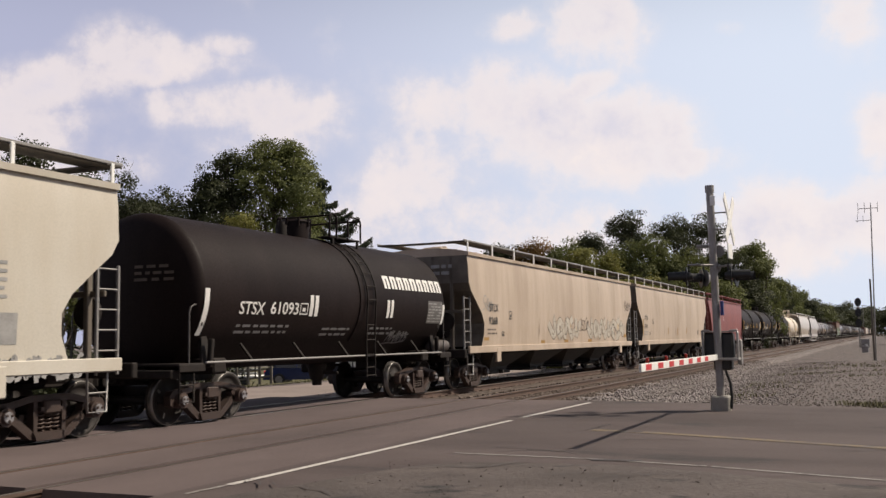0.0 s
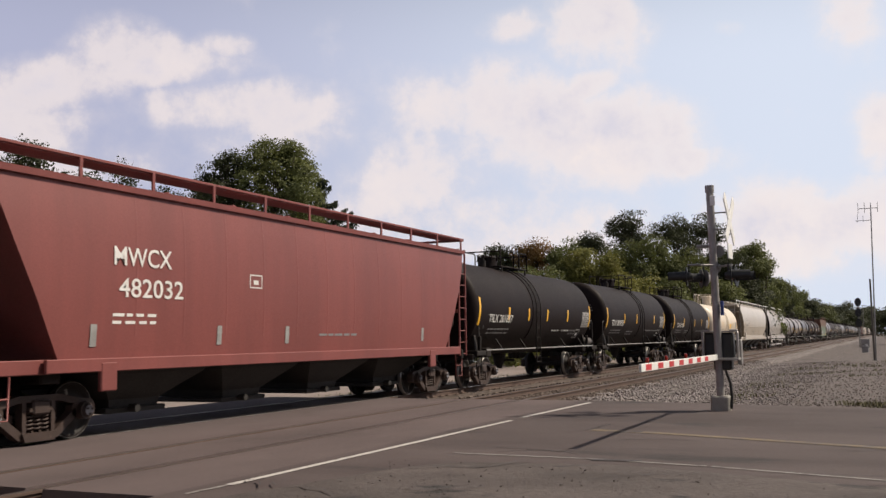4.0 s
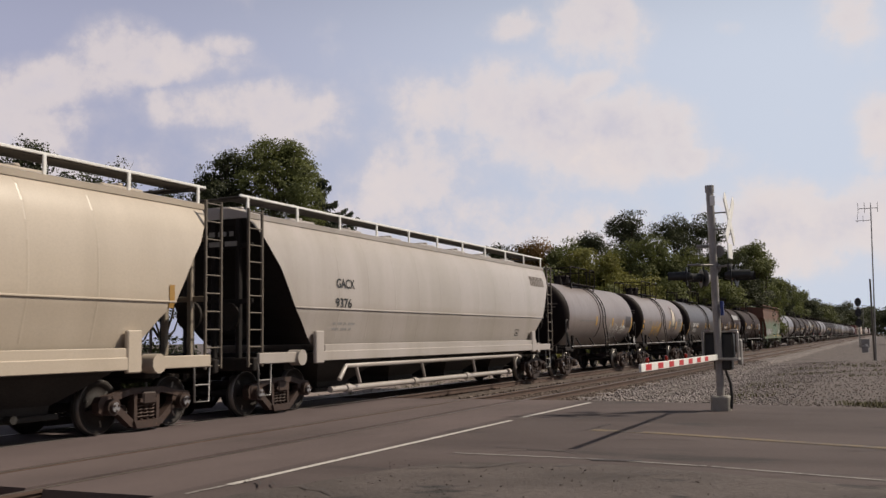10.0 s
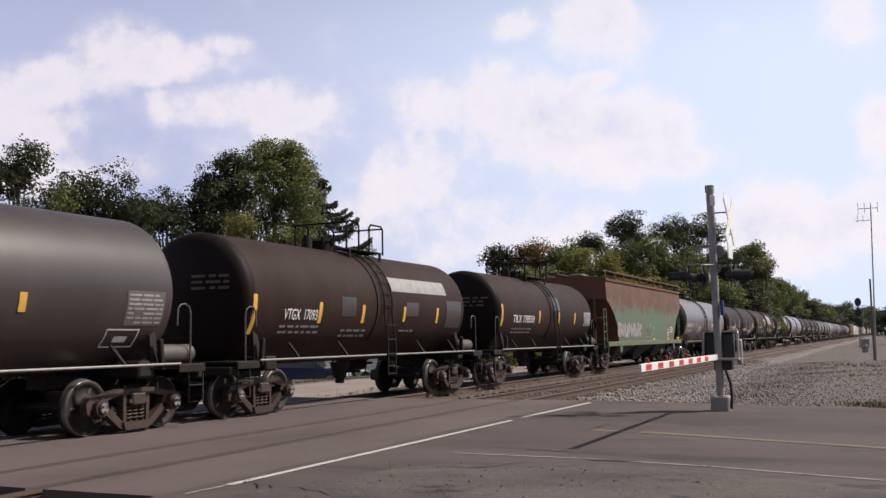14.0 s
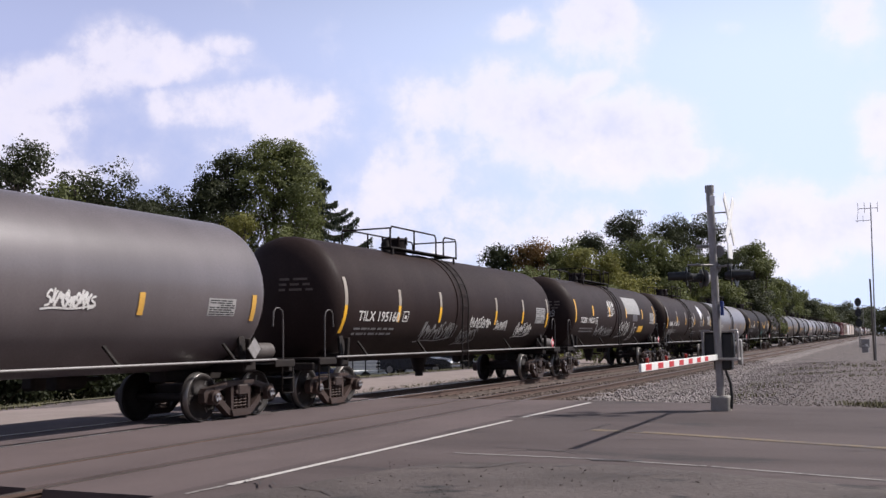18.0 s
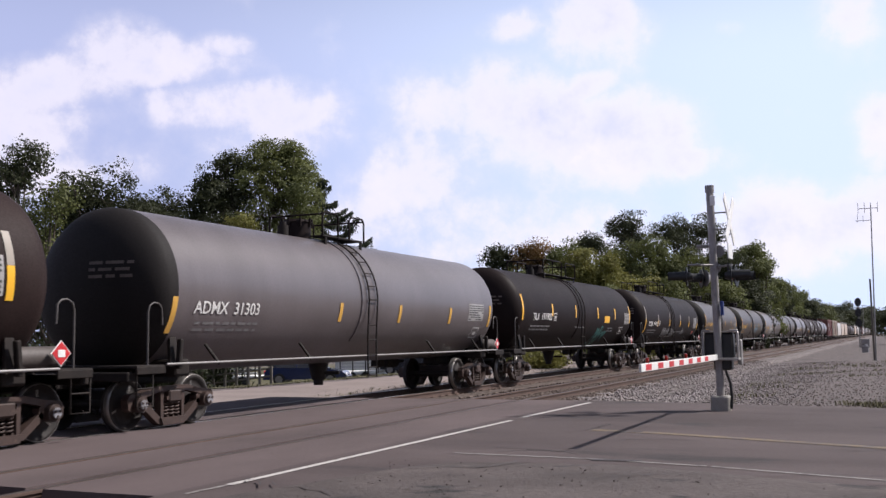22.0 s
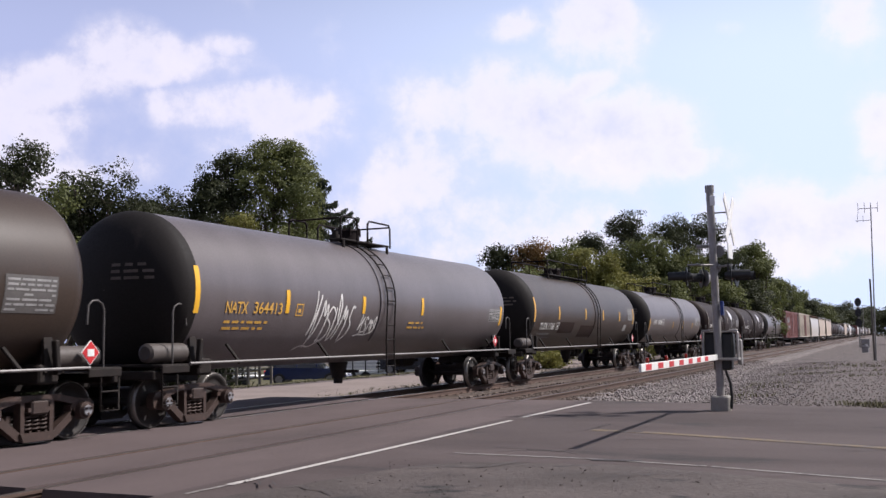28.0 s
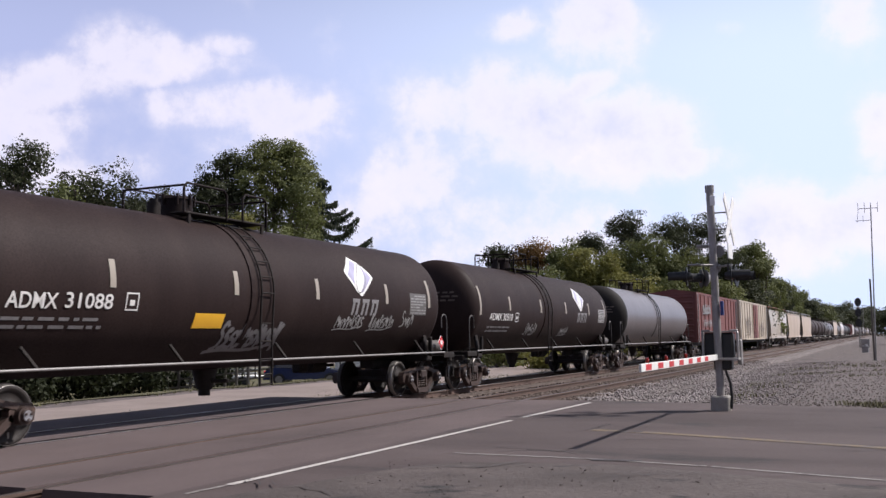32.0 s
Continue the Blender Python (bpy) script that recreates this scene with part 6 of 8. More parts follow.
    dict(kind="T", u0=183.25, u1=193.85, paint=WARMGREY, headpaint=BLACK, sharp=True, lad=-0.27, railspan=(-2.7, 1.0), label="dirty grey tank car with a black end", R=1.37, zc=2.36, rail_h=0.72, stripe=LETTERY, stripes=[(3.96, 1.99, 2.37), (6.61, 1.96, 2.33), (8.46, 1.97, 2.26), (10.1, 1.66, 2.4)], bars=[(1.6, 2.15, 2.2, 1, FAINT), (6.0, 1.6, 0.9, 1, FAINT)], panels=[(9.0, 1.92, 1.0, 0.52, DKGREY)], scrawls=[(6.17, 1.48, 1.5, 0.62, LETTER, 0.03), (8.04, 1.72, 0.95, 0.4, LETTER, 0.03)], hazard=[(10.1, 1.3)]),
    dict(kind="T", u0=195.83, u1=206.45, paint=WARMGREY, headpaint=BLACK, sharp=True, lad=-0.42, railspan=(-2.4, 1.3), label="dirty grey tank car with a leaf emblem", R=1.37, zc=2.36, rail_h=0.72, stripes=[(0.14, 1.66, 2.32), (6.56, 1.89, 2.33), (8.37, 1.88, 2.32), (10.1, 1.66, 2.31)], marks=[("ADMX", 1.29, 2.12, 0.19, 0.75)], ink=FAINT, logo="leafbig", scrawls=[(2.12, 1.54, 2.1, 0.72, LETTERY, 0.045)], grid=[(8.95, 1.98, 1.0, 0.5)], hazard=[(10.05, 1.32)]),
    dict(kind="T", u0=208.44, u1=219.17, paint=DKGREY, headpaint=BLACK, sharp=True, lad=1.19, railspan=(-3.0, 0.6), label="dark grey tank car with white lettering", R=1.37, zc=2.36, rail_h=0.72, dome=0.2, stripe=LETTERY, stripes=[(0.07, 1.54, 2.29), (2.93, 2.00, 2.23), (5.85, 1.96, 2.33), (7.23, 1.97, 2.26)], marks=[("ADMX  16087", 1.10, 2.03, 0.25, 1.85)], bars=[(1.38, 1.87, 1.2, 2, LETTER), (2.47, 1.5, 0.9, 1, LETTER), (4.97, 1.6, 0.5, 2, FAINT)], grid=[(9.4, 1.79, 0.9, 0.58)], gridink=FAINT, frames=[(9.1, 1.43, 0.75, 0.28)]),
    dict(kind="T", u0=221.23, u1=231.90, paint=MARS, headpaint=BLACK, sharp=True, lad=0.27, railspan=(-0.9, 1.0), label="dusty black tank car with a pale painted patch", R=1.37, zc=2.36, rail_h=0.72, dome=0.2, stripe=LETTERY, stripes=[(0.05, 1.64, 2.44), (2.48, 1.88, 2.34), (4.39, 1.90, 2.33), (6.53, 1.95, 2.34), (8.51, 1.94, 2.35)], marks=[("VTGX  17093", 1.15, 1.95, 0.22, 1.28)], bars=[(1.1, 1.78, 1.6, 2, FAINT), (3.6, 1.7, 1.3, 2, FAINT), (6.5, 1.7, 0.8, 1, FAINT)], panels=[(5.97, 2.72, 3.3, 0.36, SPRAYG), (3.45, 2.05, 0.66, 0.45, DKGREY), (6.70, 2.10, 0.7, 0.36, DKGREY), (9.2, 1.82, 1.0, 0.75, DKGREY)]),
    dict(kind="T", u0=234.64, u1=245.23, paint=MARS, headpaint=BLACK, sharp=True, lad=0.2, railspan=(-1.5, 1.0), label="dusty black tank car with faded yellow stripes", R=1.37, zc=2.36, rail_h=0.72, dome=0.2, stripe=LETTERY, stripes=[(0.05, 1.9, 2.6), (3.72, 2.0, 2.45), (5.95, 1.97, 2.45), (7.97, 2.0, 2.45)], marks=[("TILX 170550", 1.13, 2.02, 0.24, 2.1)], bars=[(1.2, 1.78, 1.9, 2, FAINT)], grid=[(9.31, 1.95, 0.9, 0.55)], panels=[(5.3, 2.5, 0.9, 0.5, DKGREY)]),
    dict(kind="H", u0=246.96, u1=263.4, paint=GREEN, style="green", bays=3, label="rusted green and brown covered hopper car with graffiti", post=RUST, laddermat=GREEN, bars=[(13.23, 1.93, 0.78, 3, LETTER)], frames=[(12.51, 1.51, 0.52, 0.31)], ink=LETTER,
         tags=[(1.8, 1.37, 4.6, 0.85, SPRAYG, SPRAYK)], scrawls=[(7.2, 1.5, 2.0, 0.7, SPRAYG, 0.03)], panels=[(12.62, 1.28, 0.44, 0.12, YELLOW), (9.0, 1.28, 0.5, 0.1, YELLOW), (15.3, 1.3, 0.6, 0.12, YELLOW)]),
    dict(kind="T", u0=265.37, u1=280.26, paint=GREY, lad=-0.53, label="grey tank car with small white graffiti tags", stripe=LETTERY, stripes=[(0.1, 1.75, 2.3), (3.33, 1.92, 2.30), (7.75, 1.96, 2.34), (11.2, 1.96, 2.34), (14.3, 1.9, 2.4)], marks=[("ADMX  31310", 0.47, 2.03, 0.22, 1.85)], bars=[(0.67, 1.82, 1.57, 2, LETTER)], grid=[(13.0, 1.98, 0.8, 0.32)], scrawls=[(4.17, 1.73, 0.95, 0.45, LETTER, 0.045), (9.24, 2.06, 1.0, 0.27, LETTER, 0.045)], hazard=[(14.4, 1.36)]),
    dict(kind="T", u0=283.13, u1=298.04, paint=DUSTY, twotone=True, lad=-0.61, railspan=(-3.2, 1.2), label="black tank car with white graffiti along its side", stripes=[(0.05, 1.66, 2.95), (2.71, 1.94, 2.76), (5.17, 1.95, 2.79), (9.32, 1.92, 2.77), (11.76, 1.98, 2.78), (14.3, 1.86, 2.88)], marks=[("TILX 195160", 0.74, 1.95, 0.23, 2.08)], bars=[(0.7, 1.74, 2.0, 2, FAINT)], frames=[(3.02, 1.95, 0.3, 0.24)], grid=[(13.15, 2.0, 0.95, 0.54)],
         scrawls=[(4.3, 1.50, 2.2, 0.5, SPRAYG, 0.04), (7.4, 1.83, 1.6, 0.34, LETTER, 0.035), (9.46, 1.77, 1.0, 0.3, LETTER, 0.03), (11.4, 1.58, 1.5, 0.46, LETTER, 0.035), (6.88, 1.39, 1.3, 0.42, SPRAYG, 0.035)], placards=[(14.85, 1.30)]),
    dict(kind="T", u0=300.93, headtag=SPRAYG, u1=315.73, paint=DUSTY, lad=-0.6, railspan=(-3.2, 1.2), label="black tank car with a grey painted rectangle and graffiti", stripes=[(0.05, 2.1, 3.0), (2.48, 2.37, 2.80), (5.10, 2.36, 2.81), (8.07, 2.37, 2.80), (11.31, 2.36, 2.82), (14.0, 2.15, 3.05)], marks=[("TCBX 196201", 0.78, 2.07, 0.22, 2.07)], bars=[(0.9, 1.82, 1.9, 2, FAINT)], frames=[(3.0, 2.05, 0.3, 0.25)], grid=[(13.05, 2.14, 0.95, 0.53)],
         panels=[(8.15, 2.55, 2.75, 0.80, SPRAYG), (9.45, 2.22, 0.91, 0.30, DKGREY), (10.79, 1.70, 0.95, 0.30, YELLOW)], scrawls=[(3.17, 1.53, 1.37, 0.54, SPRAYG, 0.04), (4.71, 1.57, 1.22, 0.36, SPRAYG, 0.03), (4.85, 2.49, 1.1, 0.75, LETTER, 0.045), (7.09, 1.55, 1.74, 0.7, LETTER, 0.045), (9.48, 1.42, 0.8, 0.75, LETTER, 0.05)], placards=[(14.9, 1.32)]),
    dict(kind="T", u0=318.52, u1=333.40, paint=DUSTY, twotone=True, logo="leafkite", lad=-0.81, label="black tank car with a white leaf emblem", stripes=[(-0.1, 1.93, 3.10), (2.51, 2.26, 2.91), (5.15, 2.15, 2.91), (8.11, 2.15, 2.92), (11.34, 2.14, 2.93), (14.0, 2.12, 3.12)], marks=[("ADMX", 0.54, 2.06, 0.22, 0.90), ("31328", 1.70, 2.08, 0.22, 0.94)], bars=[(0.6, 1.80, 2.0, 2, FAINT), (7.6, 1.72, 1.4, 2, FAINT), (10.2, 1.76, 1.6, 1, FAINT)], frames=[(2.92, 2.05, 0.29, 0.26)], grid=[(13.0, 2.18, 0.95, 0.58)],
         scrawls=[(0.51, 1.35, 1.24, 0.62, SPRAYG, 0.06), (6.62, 1.90, 1.1, 1.1, LETTER, 0.035)], placards=[(15.0, 1.36)]),
    dict(kind="T", u0=335.99, u1=351.02, paint=GREY, lad=-0.47, railspan=(-1.0, 1.0), label="grey tank car with faint yellowed lettering", stripe=LETTERY, placards=[(15.1, 1.32)], stripes=[(0.0, 1.66, 2.3), (5.6, 1.92, 2.34), (8.5, 1.92, 2.36), (11.57, 1.92, 2.36), (14.5, 1.85, 2.5)], marks=[("ADMX  31303", 0.59, 2.02, 0.22, 1.96)], ink=LETTER, bars=[(0.7, 1.82, 1.9, 2, FAINT)], grid=[(12.95, 2.02, 1.1, 0.5)], frames=[(13.5, 1.52, 0.5, 0.28)]),
    dict(kind="T", u0=353.47, u1=368.7, paint=BLACK, lad=-0.56, railspan=(-2.6, 1.6), label="black tank car with teal graffiti and a yellow panel", stripes=[(0.0, 2.11, 2.98), (3.17, 2.27, 2.72), (6.10, 2.26, 2.75), (9.28, 2.27, 2.72), (12.09, 2.27, 2.75), (14.75, 2.13, 2.91)], marks=[("TILX", 1.12, 2.12, 0.23, 0.65), ("191902", 2.07, 2.14, 0.23, 1.11)], bars=[(1.0, 1.88, 2.1, 2, FAINT), (6.3, 1.86, 1.2, 1, FAINT), (11.2, 1.84, 0.9, 2, FAINT)], frames=[(3.43, 2.12, 0.3, 0.25), (13.2, 1.62, 0.55, 0.28)], grid=[(13.85, 2.07, 0.9, 0.5)],
         panels=[(10.45, 2.10, 0.8, 0.29, YELLOW)], scrawls=[(9.45, 1.2, 0.9, 0.85, TEAL, 0.05), (10.0, 1.3, 1.1, 0.75, TEAL, 0.04)], placards=[(15.05, 1.32)]),
    dict(kind="T", u0=371.68, headtag=SPRAYG, u1=386.61, paint=BLACK, twotone=True, lad=-0.6, railspan=(-2.8, 1.4), label="black tank car with pale graffiti on its lower side", stripes=[(0.0, 1.66, 3.02), (2.88, 1.99, 2.61), (5.88, 2.01, 2.75), (8.92, 2.01, 2.72), (11.61, 2.0, 2.71), (14.4, 1.9, 2.7)], marks=[("TCBX 194135", 0.78, 2.02, 0.23, 2.13)], bars=[(0.8, 1.78, 2.0, 2, FAINT), (8.0, 1.7, 2.2, 1, FAINT)], frames=[(3.18, 2.06, 0.3, 0.22)], grid=[(13.2, 1.96, 0.95, 0.62)],
         scrawls=[(4.49, 1.50, 1.2, 0.5, SPRAYG, 0.045), (5.83, 1.49, 2.1, 0.45, SPRAYG, 0.045), (9.82, 1.55, 0.62, 0.45, SPRAYG, 0.04)], panels=[(13.3, 1.58, 0.4, 0.2, REDTXT)], placards=[(14.85, 1.36)]),
    dict(kind="T", u0=389.49, u1=404.33, paint=BROWN, ink=LETTERY, lad=-0.69, railspan=(-2.2, 1.8), label="brownish black tank car with yellow lettering", stripe=LETTERY, stripes=[(-0.1, 2.07, 2.92), (3.02, 2.14, 2.60), (5.77, 2.13, 2.57), (8.42, 2.15, 2.59), (11.27, 2.16, 2.61), (14.1, 2.20, 2.9)], marks=[("UTLX 204595", 0.53, 2.11, 0.24, 2.17)], bars=[(0.55, 1.85, 1.3, 2, LETTERY)], frames=[(3.37, 2.09, 0.3, 0.26), (12.2, 1.78, 0.5, 0.24)], grid=[(13.1, 2.01, 0.95, 0.5)], gridink=FAINT, panels=[(11.06, 1.77, 0.85, 0.22, SPRAYG)]),
    dict(kind="T", u0=407.3, u1=422.0, paint=BROWN, lad=-0.6, label="brownish tank car with pale blue graffiti", stripe=LETTERY, stripes=[(-0.05, 2.07, 2.9), (3.0, 2.1, 2.55), (5.8, 2.1, 2.55), (8.4, 2.1, 2.55), (11.3, 2.1, 2.55)], marks=[("UTLX 204609", 0.6, 2.05, 0.24, 2.1)], ink=LETTERY, bars=[(0.6, 1.8, 1.4, 2, LETTERY)], scrawls=[(8.45, 1.72, 1.9, 0.68, BLUEP, 0.06)], grid=[(13.1, 1.95, 0.95, 0.55)], gridink=FAINT, placards=[(14.7, 1.36)]),
    dict(kind="T", u0=424.42, u1=439.9, paint=GREY, lad=-0.30, railspan=(-1.1, 1.5), label="grey tank car with yellow lettering and white graffiti", ink=LETTERY, stripes=[(0.05, 2.02, 2.88), (2.92, 2.07, 2.55), (6.09, 2.12, 2.52), (9.23, 2.13, 2.58), (14.9, 1.9, 2.5)], marks=[("NATX", 0.96, 2.04, 0.22, 0.68), ("364413", 1.84, 2.05, 0.22, 0.96)], bars=[(1.0, 1.85, 1.4, 2, LETTERY), (8.6, 1.9, 1.0, 2, LETTERY)], frames=[(3.32, 2.02, 0.26, 0.23)], grid=[(14.0, 2.01, 0.9, 0.38)], gridink=LETTER,
         scrawls=[(3.9, 1.47, 0.9, 1.1, LETTER, 0.045), (4.8, 1.5, 0.9, 1.1, LETTER, 0.045), (6.06, 1.66, 0.8, 0.42, LETTER, 0.035)], placards=[(14.4, 1.41)], reservoir=True, dome_at=0.45),
    dict(kind="T", u0=442.62, u1=457.44, paint=BROWN, lad=0.73, railspan=(-4.5, 1.0), label="brown tank car with dark repainted patches", stripe=LETTERY, stripes=[(0.0, 2.05, 2.91), (2.75, 2.17, 2.65), (6.21, 2.20, 2.64), (8.85, 2.20, 2.63), (11.6, 2.2, 2.6), (14.2, 2.1, 2.8)], marks=[("TLEX", 0.76, 1.79, 0.23, 0.87), ("1186", 1.75, 1.79, 0.23, 0.67)], bars=[(0.8, 1.6, 1.5, 2, FAINT)], frames=[(2.65, 1.79, 0.32, 0.23)], grid=[(13.2, 2.23, 0.95, 0.6)], gridink=FAINT, panels=[(3.01, 1.66, 1.85, 0.41, MARS), (5.76, 1.50, 1.81, 0.46, MARS), (12.6, 1.75, 0.5, 0.28, SPRAYG)], placards=[(14.0, 1.40)], reservoir=True),
    dict(kind="T", u0=460.55, u1=475.55, paint=TAUPE, lad=0.93, railspan=(-4.2, 0.8), label="taupe grey tank car with a faint graffiti tag", stripe=LETTERY, stripes=[(0.0, 1.8, 2.4), (5.95, 1.91, 2.30), (8.87, 1.88, 2.35), (11.84, 1.93, 2.27)], marks=[("ADMX", 0.84, 2.11, 0.22, 0.80), ("30058", 1.95, 2.12, 0.22, 0.90)], bars=[(0.9, 1.82, 2.0, 1, FAINT)], frames=[(3.10, 2.07, 0.4, 0.31)], grid=[(12.9, 2.08, 0.95, 0.52)], scrawls=[(8.20, 1.87, 1.0, 1.15, SPRAYG, 0.025)], placards=[(14.6, 1.36)]),
    dict(kind="T", u0=478.52, headtag=FAINT, u1=493.52, paint=DUSTY, logo="leafkite", lad=-0.8, label="black tank car with a white leaf emblem and yellow panel", stripe=TAPE, stripes=[(-0.1, 2.2, 3.1), (2.47, 2.39, 2.85), (5.68, 2.38, 2.84), (8.54, 2.39, 2.84), (11.71, 2.38, 2.86), (14.1, 2.33, 3.07)], marks=[("ADMX", 0.51, 2.03, 0.23, 0.94), ("31088", 1.59, 2.05, 0.23, 0.98)], bars=[(0.5, 1.85, 2.0, 2, FAINT)], frames=[(2.86, 2.03, 0.29, 0.27)], grid=[(13.05, 2.13, 0.95, 0.56)], gridink=FAINT,
         panels=[(4.64, 1.75, 0.85, 0.27, YELLOW)], scrawls=[(5.47, 1.38, 2.0, 0.5, FAINT, 0.09), (9.5, 1.78, 1.2, 0.32, SPRAYG, 0.035), (11.05, 1.77, 1.18, 0.36, SPRAYG, 0.035), (12.64, 1.82, 0.64, 0.4, SPRAYG, 0.035)], placards=[(14.9, 1.4)]),
    dict(kind="T", u0=496.25, u1=511.00, paint=DUSTY, logo="leafkite", lad=-0.8, label="black tank car with a white leaf emblem", stripe=TAPE, stripes=[(0.0, 2.2, 3.1), (2.5, 2.39, 2.85), (5.6, 2.38, 2.84), (8.5, 2.39, 2.84), (11.6, 2.38, 2.86), (14.0, 2.33, 3.07)], marks=[("ADMX 30910", 0.84, 2.06, 0.22, 2.0)], bars=[(0.8, 1.82, 2.0, 2, FAINT)], frames=[(3.1, 2.03, 0.3, 0.27)], grid=[(13.1, 2.1, 0.95, 0.55)], scrawls=[(4.3, 1.6, 1.1, 0.4, SPRAYG, 0.04), (8.2, 1.6, 0.9, 0.3, SPRAYG, 0.04)]),
    dict(kind="T", u0=514.3, u1=529.5, paint=GREY, lad=-0.6, label="plain pale grey tank car", stripes=[(0.1, 1.9, 2.5), (14.4, 1.9, 2.5)], stripe=FAINT),
    dict(kind="B", u0=532.6, u1=550.6, paint=BOXRED, label="maroon boxcar with faded white lettering", top=4.3, door=(9.0, 3.0), scrawls=[(2.0, 3.0, 3.0, 0.6, FAINT, 0.12), (2.0, 2.1, 3.4, 0.5, FAINT, 0.06)]),
    dict(kind="B", u0=552.2, u1=572.1, paint=BOXCREAM, label="cream boxcar with a brown door and graffiti", top=4.4, door=(10.5, 3.0), doorpaint=BOXRED, scrawls=[(3.0, 1.6, 4.0, 1.6, SPRAYK, 0.10), (13.5, 1.5, 3.0, 1.2, SPRAYK, 0.08)]),
    dict(kind="H", u0=574.4, u1=593.0, paint=TAN, style="slope", label="tan covered hopper car", board=RUST, post=RUST),
    dict(kind="H", u0=594.5, u1=612.4, paint=CREAM, label="cream covered hopper car"),
]
ORDER = "hTTtTHThtTTbHTtTThTTtHTTTtBhTTTtTHtTTT"


RULE = SPEED / 14.65
START = 16.0


def drawn_out(c):
    """The cars' lengths along the track, laid out with a rule that is short by RULE, brought to metres."""
    c["u0"], c["u1"] = START + (c["u0"] - START) * RULE, START + (c["u1"] - START) * RULE
    for key in ("lad", "dome_at"):
        if key in c:
            c[key] *= RULE
    for key, along in (("stripes", (0,)), ("marks", (1, 4)), ("bars", (0, 2)), ("panels", (0, 2)), ("grid", (0, 2)), ("frames", (0, 2)), ("scrawls", (0, 2)), ("tags", (0, 2)),
                       ("placards", (0,)), ("hazard", (0,))):
        if c.get(key):
            c[key] = [tuple(v * RULE if k in along else v for k, v in enumerate(row)) for row in c[key]]
    if "slants" in c:
        c["slants"] = [v * RULE for v in c["slants"]]
    for key in ("brand", "door"):
        if key in c:
            c[key] = (c[key][0] * RULE, *c[key][1:])


def couple_train():
    """Adds the rest of the train and the coupling points between the cars."""
    r = random.Random(21)
    u = 614.0
    paints = {"T": (WARMGREY, BLACK, BROWN, BROWN, TAUPE, MARS, TAUPE), "h": (TAN, CREAM, CREAM, BOXCREAM)}
    for i, k in enumerate(ORDER):
        kind = "H" if k in "hH" else "B" if k in "bB" else "T"
        length = {"h": 18.2, "H": 17.0, "T": 14.8, "t": 11.0, "b": 16.5, "B": 18.0}[k]
        gap = 2.8 if kind == "T" else 1.5
        paint = r.choice(paints["h"]) if kind == "H" else BOXRED if k == "b" else BOXCREAM if k == "B" else r.choice(paints["T"])
        label = {"H": "covered hopper car far down the train", "T": "tank car far down the train", "B": "boxcar far down the train"}[kind]
        TRAIN.append(dict(kind=kind, u0=u + gap, u1=u + gap + length, paint=paint, far=True, label=label, stripes=(), style=r.choice(("round", "flat", "slope"))))
        u += gap + length
    for c in TRAIN:
        drawn_out(c)
    for i, c in enumerate(TRAIN):
        c["c0"] = (TRAIN[i - 1]["u1"] + c["u0"]) / 2 if i else c["u0"] - 0.75
        c["c1"] = (c["u1"] + TRAIN[i + 1]["u0"]) / 2 if i + 1 < len(TRAIN) else c["u1"] + 1.0


